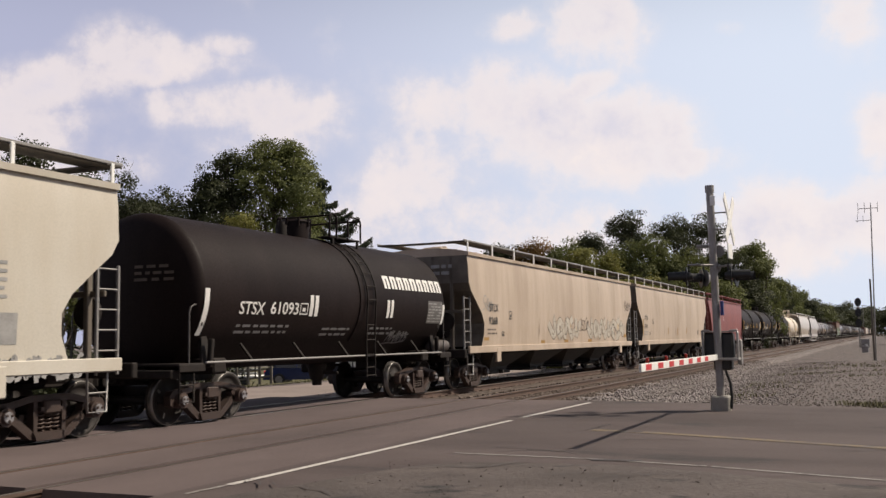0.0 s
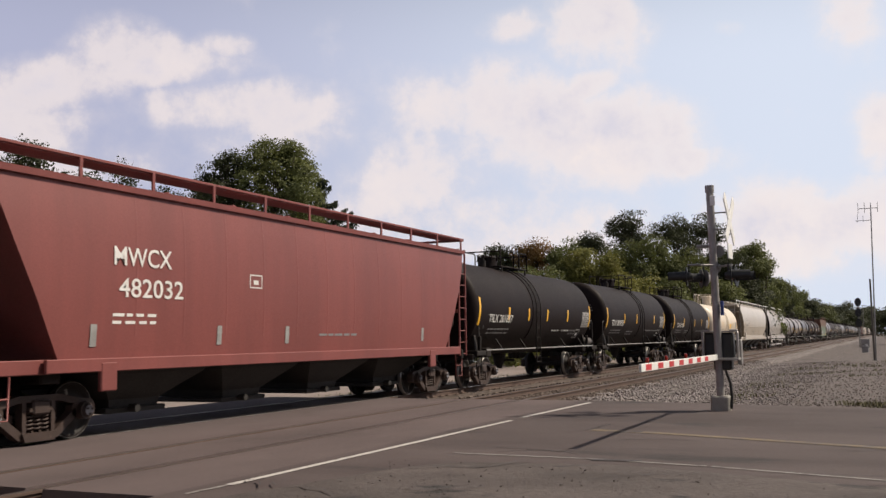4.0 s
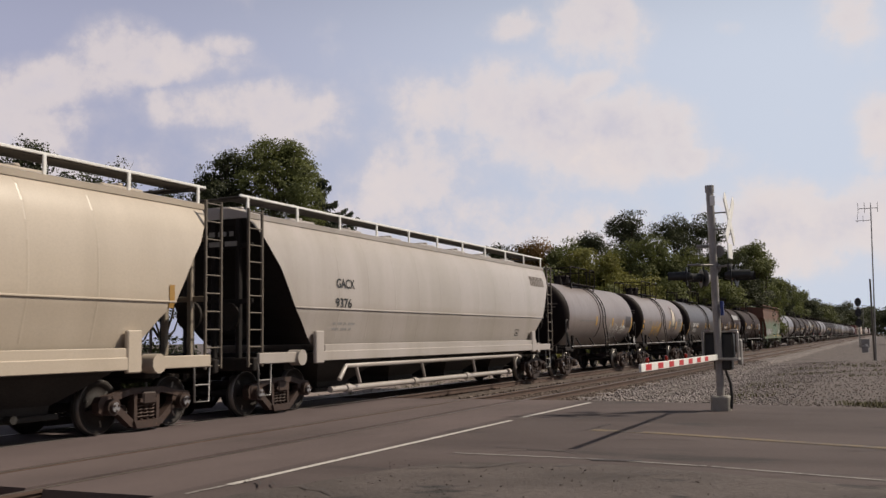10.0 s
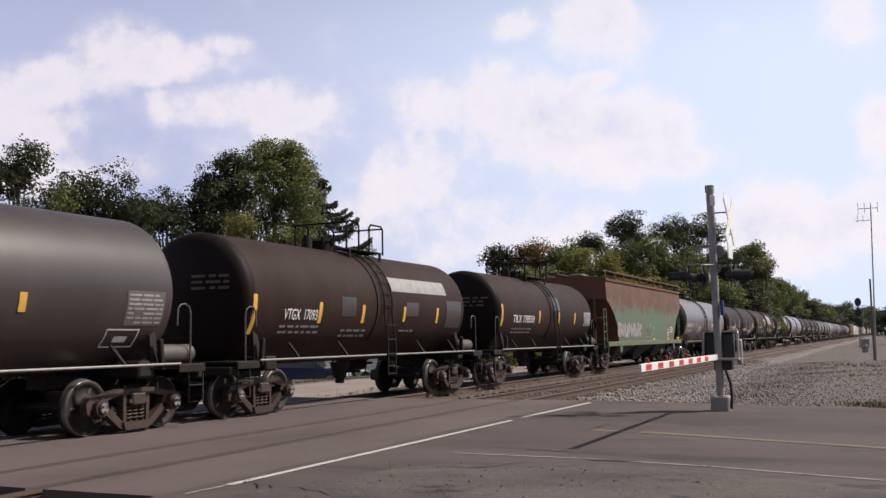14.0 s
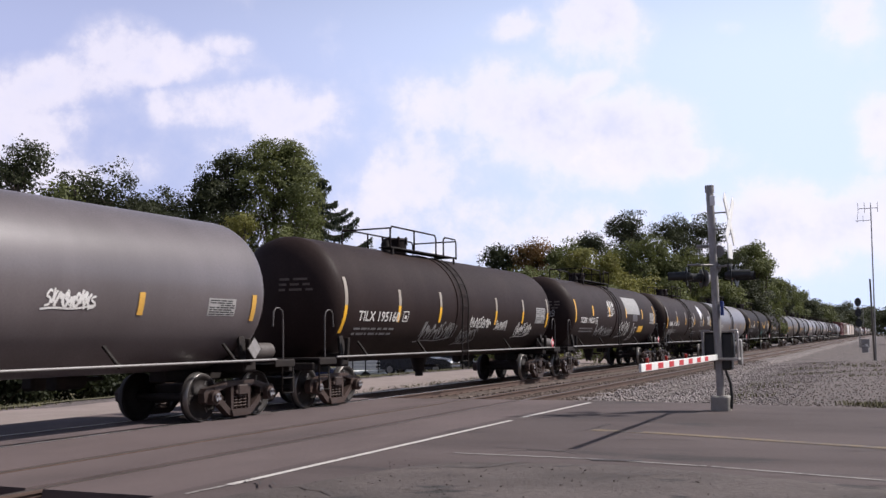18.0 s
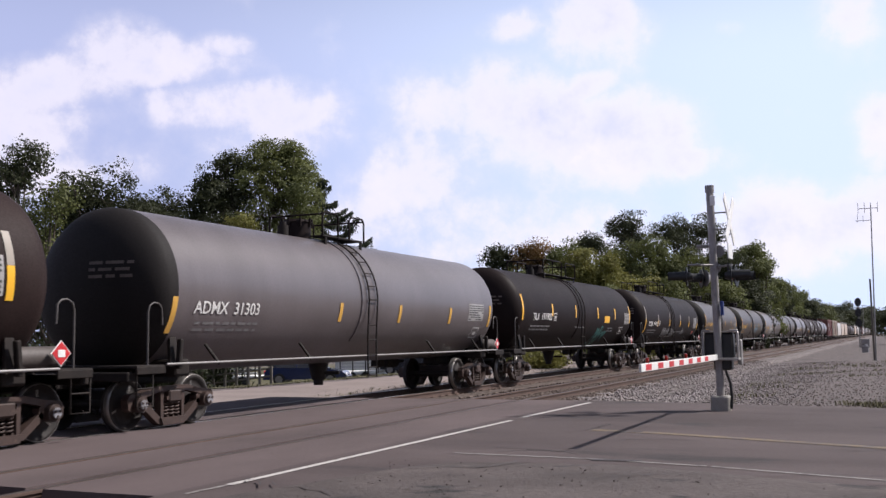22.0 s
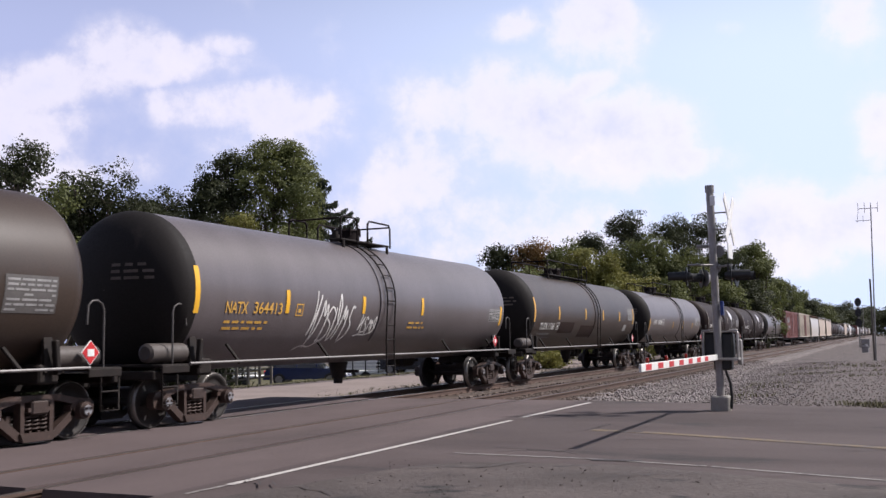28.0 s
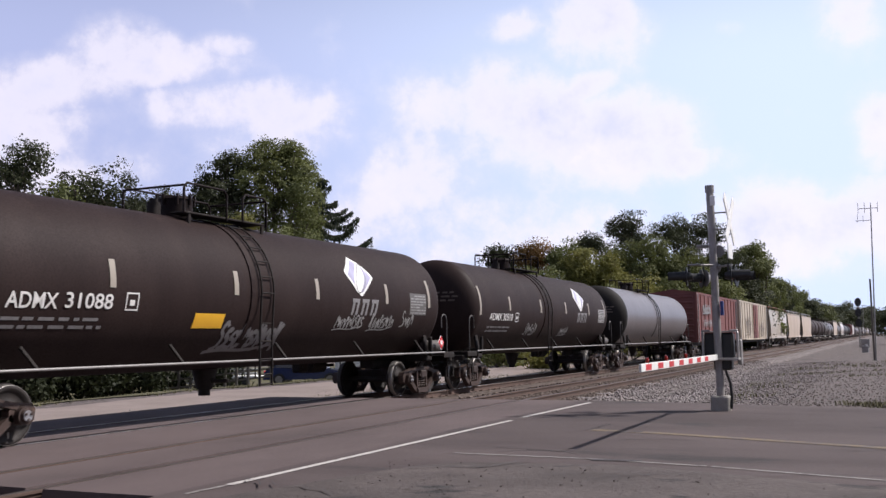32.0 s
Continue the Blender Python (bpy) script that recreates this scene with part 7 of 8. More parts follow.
def emblem(car, c, place, a):
    """Plain-shape marks in place of trade marks."""
    kind = c["logo"]
    if kind == "serif":
        s = Shape()
        q = a + 6.91 * RULE
        for i, w in enumerate((0.37, 0.35, 0.35, 0.33, 0.38, 0.35, 0.36, 0.36, 0.34)):
            s = Shape()
            patch(s, place, q, q + w * 0.34, 2.76, 3.06, 0.008, 2)
            patch(s, place, q + w * 0.5, q + w * 0.84, 2.76, 3.06, 0.008, 2)
            patch(s, place, q, q + w * 0.84, 3.01, 3.08, 0.009, 1)
            part("wordmark_block", s, LETTER, car)
            q += w + 0.03
        return
    def oval(cy, cz, ry, rz, lean, point):
        pts = []
        for k in range(25):
            t = 2 * math.pi * k / 24
            r = 1.0 - 0.55 * max(0.0, math.cos(t)) ** 1.5 * point
            y, z = ry * math.sin(t) * r, rz * math.cos(t)
            pts.append((cy + y + lean * z, cz + z))
        return pts
    def fill(pts, off):
        cy, cz = sum(p[0] for p in pts) / len(pts), sum(p[1] for p in pts) / len(pts)
        s = Shape()
        vs = []
        pts = finer(pts)
        cuts = [k / 8 for k in range(9)]
        for f in cuts:
            vs += [(place(cz + (z - cz) * f) + off, cy + (y - cy) * f, cz + (z - cz) * f) for y, z in pts]
        n = len(pts)
        return s.face_set(vs, [(r * n + k, r * n + (k + 1) % n, (r + 1) * n + (k + 1) % n, (r + 1) * n + k) for r in range(len(cuts) - 1) for k in range(n - 1)], True)
    if kind == "leafbig":
        y, z = a + 7.72 * RULE, 2.56
        kite = smooth([(y - 0.64, z + 0.10), (y - 0.54, z + 0.34), (y - 0.20, z + 0.70), (y + 0.02, z + 0.64), (y + 0.62, z + 0.16), (y + 0.62, z - 0.02), (y + 0.20, z - 0.66), (y + 0.04, z - 0.70), (y - 0.56, z - 0.10), (y - 0.64, z + 0.10)], 1)
        part("emblem", fill(kite, 0.006), surface("faded_violet_paint", (0.15, 0.105, 0.125), 0.6, bump=0.0), car, "violet diamond emblem with a cream leaf")
        edge = stroke(Shape(), place, kite, 0.04, 0.010)
        part("emblem_edge", edge, surface("faded_pink_paint", (0.46, 0.34, 0.36), 0.6, bump=0.0), car)
        part("emblem_leaf", fill(oval(y - 0.06, z, 0.36, 0.50, 0.25, 1.0), 0.014), WHITE, car)
        part("emblem_leaf_edge", stroke(Shape(), place, oval(y - 0.06, z, 0.38, 0.52, 0.25, 1.0), 0.035, 0.018), surface("leaf_green_paint", (0.10, 0.16, 0.06), 0.6, bump=0.0), car)
        part("emblem_stem", stroke(Shape(), place, [(y - 0.16, z - 0.62), (y - 0.06, z - 0.3), (y + 0.1, z + 0.1)], 0.05, 0.022), surface("leaf_green_paint", (0.1, 0.16, 0.06)), car)
        letters, zz, size = a + 7.0 * RULE, 1.73, 0.37
        ink = DKGREY
    else:
        a += 10.5 * (RULE - 1)
        part("emblem", fill([(a + p, q) for p, q in ((10.47, 3.47), (10.93, 3.26), (11.20, 3.06), (11.23, 2.98), (10.58, 2.53), (10.50, 2.53), (10.24, 2.70), (9.95, 3.02), (9.94, 3.10), (10.47, 3.47))], 0.008), SIGNWHITE, car, "white kite-shaped emblem with a leaf")
        part("emblem_field", fill([(a + 10.56 + (p - 10.56) * 0.84, 3.0 + (q - 3.0) * 0.84) for p, q in ((10.47, 3.47), (10.93, 3.26), (11.20, 3.06), (11.23, 2.98), (10.58, 2.53), (10.24, 2.70), (9.95, 3.02), (10.47, 3.47))], 0.012), surface("pale_violet_paint", (0.42, 0.40, 0.56), 0.5, bump=0.0), car)
        part("emblem_leaf", fill(oval(a + 10.56, 2.98, 0.24, 0.38, 0.5, 1.0), 0.0145), SIGNWHITE, car)
        part("emblem_leaf_edge", stroke(Shape(), place, oval(a + 10.62, 2.96, 0.22, 0.36, 0.5, 1.0), 0.025, 0.016), FAINT, car)
        letters, zz, size = a + 10.06, 2.08, 0.38
        ink = FAINT
    # the wordmark under the emblem as three plain slanted blocks
    for i in range(3):
        s = Shape()
        q = letters + i * 0.46
        patch(s, place, q, q + 0.10, zz, zz + size, 0.008, 3, 0.25)
        patch(s, place, q + 0.20, q + 0.30, zz, zz + size, 0.008, 3, 0.25)
        patch(s, place, q + 0.04, q + 0.34, zz + size - 0.09, zz + size, 0.010, 1)
        part("wordmark_block", s, ink, car)


def tank_place(c):
    R, zc = c.get("R", 1.5), c.get("zc", 2.45)
    return lambda z: math.sqrt(max(0.0, R * R - (z - zc) ** 2))


CARS = []


def make_train():
    couple_train()
    for c in TRAIN:
        car, y = {"T": tank_car, "H": hopper_car, "B": box_car}[c["kind"]](c)
        if c.get("logo"):
            emblem(car, c, tank_place(c), c["u0"] - y)
        CARS.append((car, y))


make_train()


# ---- crossing signal, gate and wayside things ----
def make_crossing_signal():
    th = thing("crossing_signal", "grey crossing mast with crossbuck, flashing lights and gate machine", "crossing signal", at=pose(-3.08, 20.1, -0.16))
    z0 = 0.16
    part("base", Shape().box((0, 0, 0.22), (0.36, 0.36, 0.46), 0.03).box((0, 0, 0.03), (0.44, 0.44, 0.06), 0.01), CONCRETE, th, "square cast mast base")
    part("mast", Shape().rod((0, 0, 0.3), (-0.06, 0, 4.62), 0.075, 18).rod((-0.06, 0, 4.5), (-0.06, 0, 4.64), 0.09, 18), ALU, th)
    part("cap_plate", Shape().box((0.0, -0.085, 4.32), (0.10, 0.02, 0.2), 0.005), SIGNWHITE, th)
    # crossbuck faces the road traffic, seen nearly edge on
    cb = part("crossbuck", Shape().rod((0.0, 0.0, 3.75), (0.27, 0, 3.75), 0.015).rod((0, 0, 4.08), (0.25, 0, 4.08), 0.015), GALV, th)
    aside = Matrix.Rotation(radians(-3), 4, "Z")
    for a in (45, -45):
        part("crossbuck_blade", Shape().box((0.30 + 0.012 * (a > 0), 0, 3.93), (0.02, 1.22, 0.2), 0.004, aside @ Matrix.Rotation(radians(a), 4, "X")), SIGNWHITE, cb, "white reflective crossbuck blade")
    part("track_count_sign", Shape().box((0.29, 0, 3.3), (0.02, 0.45, 0.30), 0.004, Matrix.Rotation(radians(-2), 4, "Z")), SIGNWHITE, th)
    # two pairs of lamps, one for each way along the road
    arm = part("lamp_arm", Shape().rod((0, 0, 2.98), (0, 0.05, 2.98), 0.1, 14).rod((-0.42, -0.42, 3.03), (-0.02, -0.05, 3.03), 0.022, 8).rod((0.36, -0.30, 3.0), (0.02, 0.0, 3.0), 0.022, 8).rod((-0.48, -0.42, 3.03), (-0.22, -0.42, 3.03), 0.018, 8).rod((-0.35, 0, 3.42), (0, 0, 3.42), 0.04, 10), GALV, th)
    for k, (x, y, turn) in enumerate(((-0.50, -0.42, -84), (-0.36, 0.42, -66), (0.34, -0.34, 96), (0.34, 0.38, 84))):
        m = pose(x, y, 2.80, 0, 0, turn)
        lamp = part("flashing_light", kept("lamp_body", lambda: Shape().rod((0, -0.012, 0), (0, 0.012, 0), 0.19, 26).rod((0, 0.012, 0), (0, 0.12, 0), 0.10, 16, 0.06).rod((0, 0.05, 0.05), (0, 0.05, 0.24), 0.018, 8).mesh("flashing_light", BLACKPL if k != 1 else BLACKPL)), None, th, "black target disc with hooded lamp", at=m)
        hood = Shape()
        for r0 in (0.098, 0.108):
            vs = [(r0 * math.sin(t), y2, r0 * math.cos(t) * (1 if y2 > -0.1 else 0.92)) for y2 in (-0.01, -0.36) for t in [radians(q) for q in range(-130, 131, 13)]]
            hood.face_set(vs, [(i, i + 1, 22 + i, 21 + i) for i in range(20)], True)
        part("lamp_hood", kept("hood", lambda: hood.mesh("lamp_hood", BLACKPL)), None, lamp)
        part("lens", kept("lens", lambda: Shape().rod((0, -0.02, 0), (0, -0.04, 0), 0.09, 18, 0.06).mesh("lens", surface("dark_red_lens", (0.25, 0.01, 0.01), 0.15, bump=0.0))), None, lamp)
    part("lamp_back", Shape().rod((-0.26, 0.36, 2.80), (-0.20, 0.40, 2.80), 0.17, 20, 0.08), ALU, th, "bare aluminium lamp housing")
    part("bell", Shape().rod((0.05, 0.12, 3.32), (0.05, 0.2, 3.32), 0.12, 16, 0.06), GALV, th)
    part("blue_sign", Shape().box((0.10, -0.05, 2.17), (0.06, 0.1, 0.28), 0.01), surface("blue_sign_paint", (0.03, 0.06, 0.25), 0.5, bump=0.0), th)
    # gate machine behind the mast, with its arm brackets
    gm = part("gate_machine", Shape().box((-0.02, 0.20, 1.42), (0.58, 0.30, 0.54), 0.04).box((0.06, 0.14, 1.06), (0.34, 0.34, 0.22), 0.03), BLACKPL, th, "black gate machine housing")
    part("machine_shelf", Shape().box((-0.02, 0.02, 1.17), (0.84, 0.42, 0.05), 0.01).box((-0.02, 0.20, 1.71), (0.66, 0.34, 0.03), 0.01), ALU, gm)
    for x in (-0.30, 0.37):
        part("arm_bracket", Shape().box((x, -0.05, 1.45), (0.045, 0.10, 0.52), 0.02).box((x * 0.8, -0.05, 1.73), (0.16, 0.04, 0.04), 0.012), ALU, gm, "pale metal arm bracket")
    part("counterweight", Shape().box((0.37, 0.24, 1.30), (0.08, 0.22, 0.5), 0.02), GALV, gm)
    part("cable", Shape().pipe([(0.12, -0.05, 0.95), (0.2, -0.05, 0.7), (0.22, -0.05, 0.45), (0.2, -0.05, 0.2)], 0.03), BLACKPL, th)
    # lowered gate arm along the stop line, pointing back over the road
    ga = part("gate_arm", Shape().box((-0.02, -3.47, 1.21), (0.036, 6.55, 0.112), 0.006), SIGNWHITE, th, "red and white striped gate arm")
    for i in range(7):
        part("arm_stripe", Shape().box((-0.02, -6.30 + 0.80 * i, 1.21), (0.042, 0.36, 0.086), 0.003), SIGNRED, ga)
    for q in (-6.3, -5.0, -3.4):
        part("arm_lamp", Shape().rod((-0.02, q, 1.26), (-0.02, q, 1.29), 0.02, 10).rod((-0.02, q, 1.29), (-0.02, q - 0.01, 1.34), 0.026, 12, 0.02), surface("red_lamp_glass", (0.35, 0.03, 0.02), 0.2, bump=0.0), ga, "red gate arm lamp")


def make_wayside():
    # block signal mast far along the line
    th = thing("wayside_signal", "black colour-light signal heads on a grey mast", "railway signal", at=pose(-3.1, 124.0, -0.3))
    part("mast", Shape().rod((0, 0, 0), (0, 0, 5.6), 0.07, 12), GALV, th)
    for z in (5.35, 4.15, 2.95):
        head = part("signal_head", Shape().loft([[(0.36 * math.sin(2 * math.pi * k / 20), y, z + 0.5 * math.cos(2 * math.pi * k / 20)) for k in range(20)] for y in (-0.12, -0.08)], False).box((0, 0.1, z), (0.3, 0.3, 0.8), 0.05), BLACKPL, th)
        for q in (-0.28, 0.0, 0.28):
            part("hood", Shape().rod((0, -0.12, z + q), (0, -0.4, z + q), 0.12, 12), BLACKPL, head)
    part("ladder", ladder(Shape(), 0.3, 0.2, 0.2, 5.0, 0.4, along=False), GALV, th)
    part("case", Shape().box((0.6, -0.5, 0.55), (0.9, 0.6, 1.1), 0.05), GALV, th)
    # radio mast with aerials
    th = thing("radio_mast", "slender grey radio mast with aerials", "antenna mast", at=pose(-0.72, 62.0, -0.3))
    part("mast", Shape().rod((-0.02, 0, 0), (0.14, 0, 9.2), 0.045, 10, 0.03), GALV, th)
    part("pole", Shape().rod((-0.1, 0.3, 0), (-0.12, 0.3, 4.9), 0.06, 10, 0.05), FENCE, th, "short wooden pole beside the mast")
    s = Shape().rod((-0.55, 0, 9.0), (0.5, 0, 9.0), 0.02, 6).rod((-0.7, 0, 8.3), (0.15, 0, 8.3), 0.015, 6)
    for x in (-0.55, -0.2, 0.14, 0.5):
        s.rod((x, 0, 8.75), (x, 0, 9.35), 0.015, 6)
    s.rod((-0.6, 0, 8.2), (-0.6, 0, 8.7), 0.012, 6).rod((-0.3, 0, 8.2), (-0.3, 0, 8.6), 0.012, 6)
    part("aerial", s, GALV, th)
    th = solid("relay_case", Shape().box((0, 0, 0.35), (0.55, 0.5, 0.7), 0.06).rod((0, 0, 0.7), (0, 0, 0.85), 0.2, 12), GALV, "small grey relay case beside the track", "relay case", at=pose(-1.9, 92.0, -0.3))


# ---- trees ----
def crown(lobes, count, size, seed, droop=0.0):
    """Leaf sprays in clumps over lobes (x, y, z, rx, ry, rz)."""
    r = np.random.RandomState(seed)
    vol = np.array([l[3] * l[4] * l[5] for l in lobes]) ** 0.67
    pick = r.choice(len(lobes), count // 34 + 1, p=vol / vol.sum())
    L = np.array(lobes)
    d = r.normal(size=(len(pick), 3))
    d /= np.linalg.norm(d, axis=1, keepdims=True)
    rad = (0.40 + 0.60 * r.rand(len(pick)) ** 0.5)[:, None]
    centre = L[pick, :3] + d * L[pick, 3:] * rad
    c = np.repeat(centre, 34, 0)[:count]
    c = c + np.clip(r.normal(size=c.shape), -1.35, 1.35) * size * np.array([2.5, 2.5, 1.7])
    n = len(c)
    face = np.repeat(d, 34, 0)[:count] * 0.9 + np.array([0, 0, 0.35]) + r.normal(size=(n, 3)) * 0.5
    u = np.cross(face, r.normal(size=(n, 3)))
    u /= np.linalg.norm(u, axis=1, keepdims=True)
    w = np.cross(face, u)
    w /= np.linalg.norm(w, axis=1, keepdims=True)
    s = (size * (0.5 + 0.8 * r.rand(n)))[:, None]
    tip, side = u * s, w * s * 0.60
    v = np.stack([c - tip * 0.6, c + side, c + tip, c - side], 1)
    v[:, 2, 2] -= droop * s[:, 0]
    f = np.arange(4 * n).reshape(n, 4)
    return v.reshape(-1, 3), f


def tree(name, x, y, height, spread, leaves, seed, label, lobes=None, count=5200, size=0.30, trunk=None):
    r = random.Random(seed)
    z = ground_height(x, y)
    th = thing(name, label, "tree", at=pose(x, y, z))
    s = Shape()
    lean = (r.uniform(-0.4, 0.4), r.uniform(-0.4, 0.4))
    t0 = trunk or height * 0.022
    bend = [(lean[0] * k / 5 + 0.15 * math.sin(k + seed), lean[1] * k / 5, height * 0.85 * k / 5) for k in range(6)]
    for k in range(5):
        s.rod(bend[k], bend[k + 1], t0 * (1 - 0.16 * k), 9, t0 * (1 - 0.16 * (k + 1)), k == 0)
    if lobes is None:
        lobes = []
        for k in range(16):
            h = r.uniform(0.26, 0.93)
            w = spread * (1.0 - abs(h - 0.5) * 1.2) * r.uniform(0.35, 0.90)
            a = r.uniform(0, 6.28)
            q = spread * r.uniform(0.24, 0.40)
            lobes.append((w * math.cos(a), w * math.sin(a), height * h - q * 0.5, q * 1.1, q * 1.1, q * 0.9))
        lobes.append((0.1 * spread, 0, height - spread * 0.34, spread * 0.40, spread * 0.40, spread * 0.36))
        lobes.append((-0.25 * spread, 0.1, height - spread * 0.55, spread * 0.42, spread * 0.42, spread * 0.4))
    part("trunk", s, BARK, th)
    limbs = Shape()
    for l in lobes:
        k = min(4, max(1, int(5 * (l[2] - l[5]) / (height * 0.85)) - 1))
        a, b = Vector(bend[k]), Vector((l[0], l[1], l[2]))
        m = (a + b) / 2 + Vector((0, 0, -0.06 * height))
        limbs.rod(a, m, t0 * 0.36, 6, t0 * 0.22, False).rod(m, b, t0 * 0.22, 6, t0 * 0.06, False)
        for q in range(3):
            e = b + Vector((r.uniform(-1, 1) * l[3], r.uniform(-1, 1) * l[4], r.uniform(-0.2, 1.0) * l[5]))
            limbs.rod(m + (b - m) * 0.6, e, t0 * 0.1, 5, t0 * 0.03, False)
    tagged(part("branchwork", limbs, BARK, th), kind="stuff")
    v, f = crown(lobes, int(count * 3.2), size * 0.45, seed)
    part("crown", bulk("crown", v, f, leaves), None, th)
    return th


def spruce(x, y, height, seed, reach=0.85):
    """Open spruce: boughs that sweep out, turn up at the tip and hang with drooping sprays."""
    r = random.Random(seed)
    th = thing("spruce_tree", "tall ragged spruce with drooping boughs", "tree", at=pose(x, y, ground_height(x, y)))
    part("trunk", Shape().rod((0, 0, 0), (0, 0, height), 0.24, 9, 0.03), BARK, th)
    vs = []
    boughs = Shape()
    rs = np.random.RandomState(seed)
    for k in range(96):
        h = height * (0.10 + 0.88 * (k / 96) ** 0.85)
        L = min(4.4, (height - h) * reach * r.uniform(0.55, 1.15) + 0.3)
        a = r.uniform(0, 6.28)
        d = Vector((math.cos(a), math.sin(a), 0))
        line = [Vector((0, 0, h)) + d * L * f + Vector((0, 0, L * (-0.34 * math.sin(f * 2.2) + 0.22 * f * f))) for f in (0, 0.25, 0.5, 0.75, 1.0)]
        boughs.pipe(line, 0.03, 5)
        m = max(30, int(240 * L))
        f = rs.rand(m) ** 0.8 * 3.999
        i0 = f.astype(int)
        pts = np.array([tuple(p) for p in line])
        c = pts[i0] + (pts[i0 + 1] - pts[i0]) * (f - i0)[:, None]
        side = np.array((-d.y, d.x, 0.0))
        c = c + side * (rs.normal(size=m) * 0.16 * (0.5 + L * 0.2))[:, None]
        c[:, 2] -= np.abs(rs.normal(size=m)) * 0.20
        u = rs.normal(size=(m, 3)) * 0.35 + np.array((d.x * 0.3, d.y * 0.3, -0.9))
        u /= np.linalg.norm(u, axis=1, keepdims=True)
        w = np.cross(u, rs.normal(size=(m, 3)))
        w /= np.linalg.norm(w, axis=1, keepdims=True)
        s = (0.10 + 0.12 * rs.rand(m))[:, None]
        vs.append(np.stack([c - u * s * 0.5, c + w * s * 0.24, c + u * s, c - w * s * 0.24], 1).reshape(-1, 3))
    tagged(part("branchwork", boughs, BARK, th), kind="stuff")
    v = np.concatenate(vs)
    part("crown", bulk("crown", v, np.arange(len(v)).reshape(-1, 4), NEEDLES), None, th)


def spot(px, py_top, dist):
    """Where a tree stands that rises to the picture height py_top at px, dist metres off, and its height."""
    d = ahead(px, py_top)
    flat = math.hypot(d.x, d.y)
    x, y = d.x / flat * dist, d.y / flat * dist
    return x, y, EYE[2] + d.z / flat * dist - ground_height(x, y)


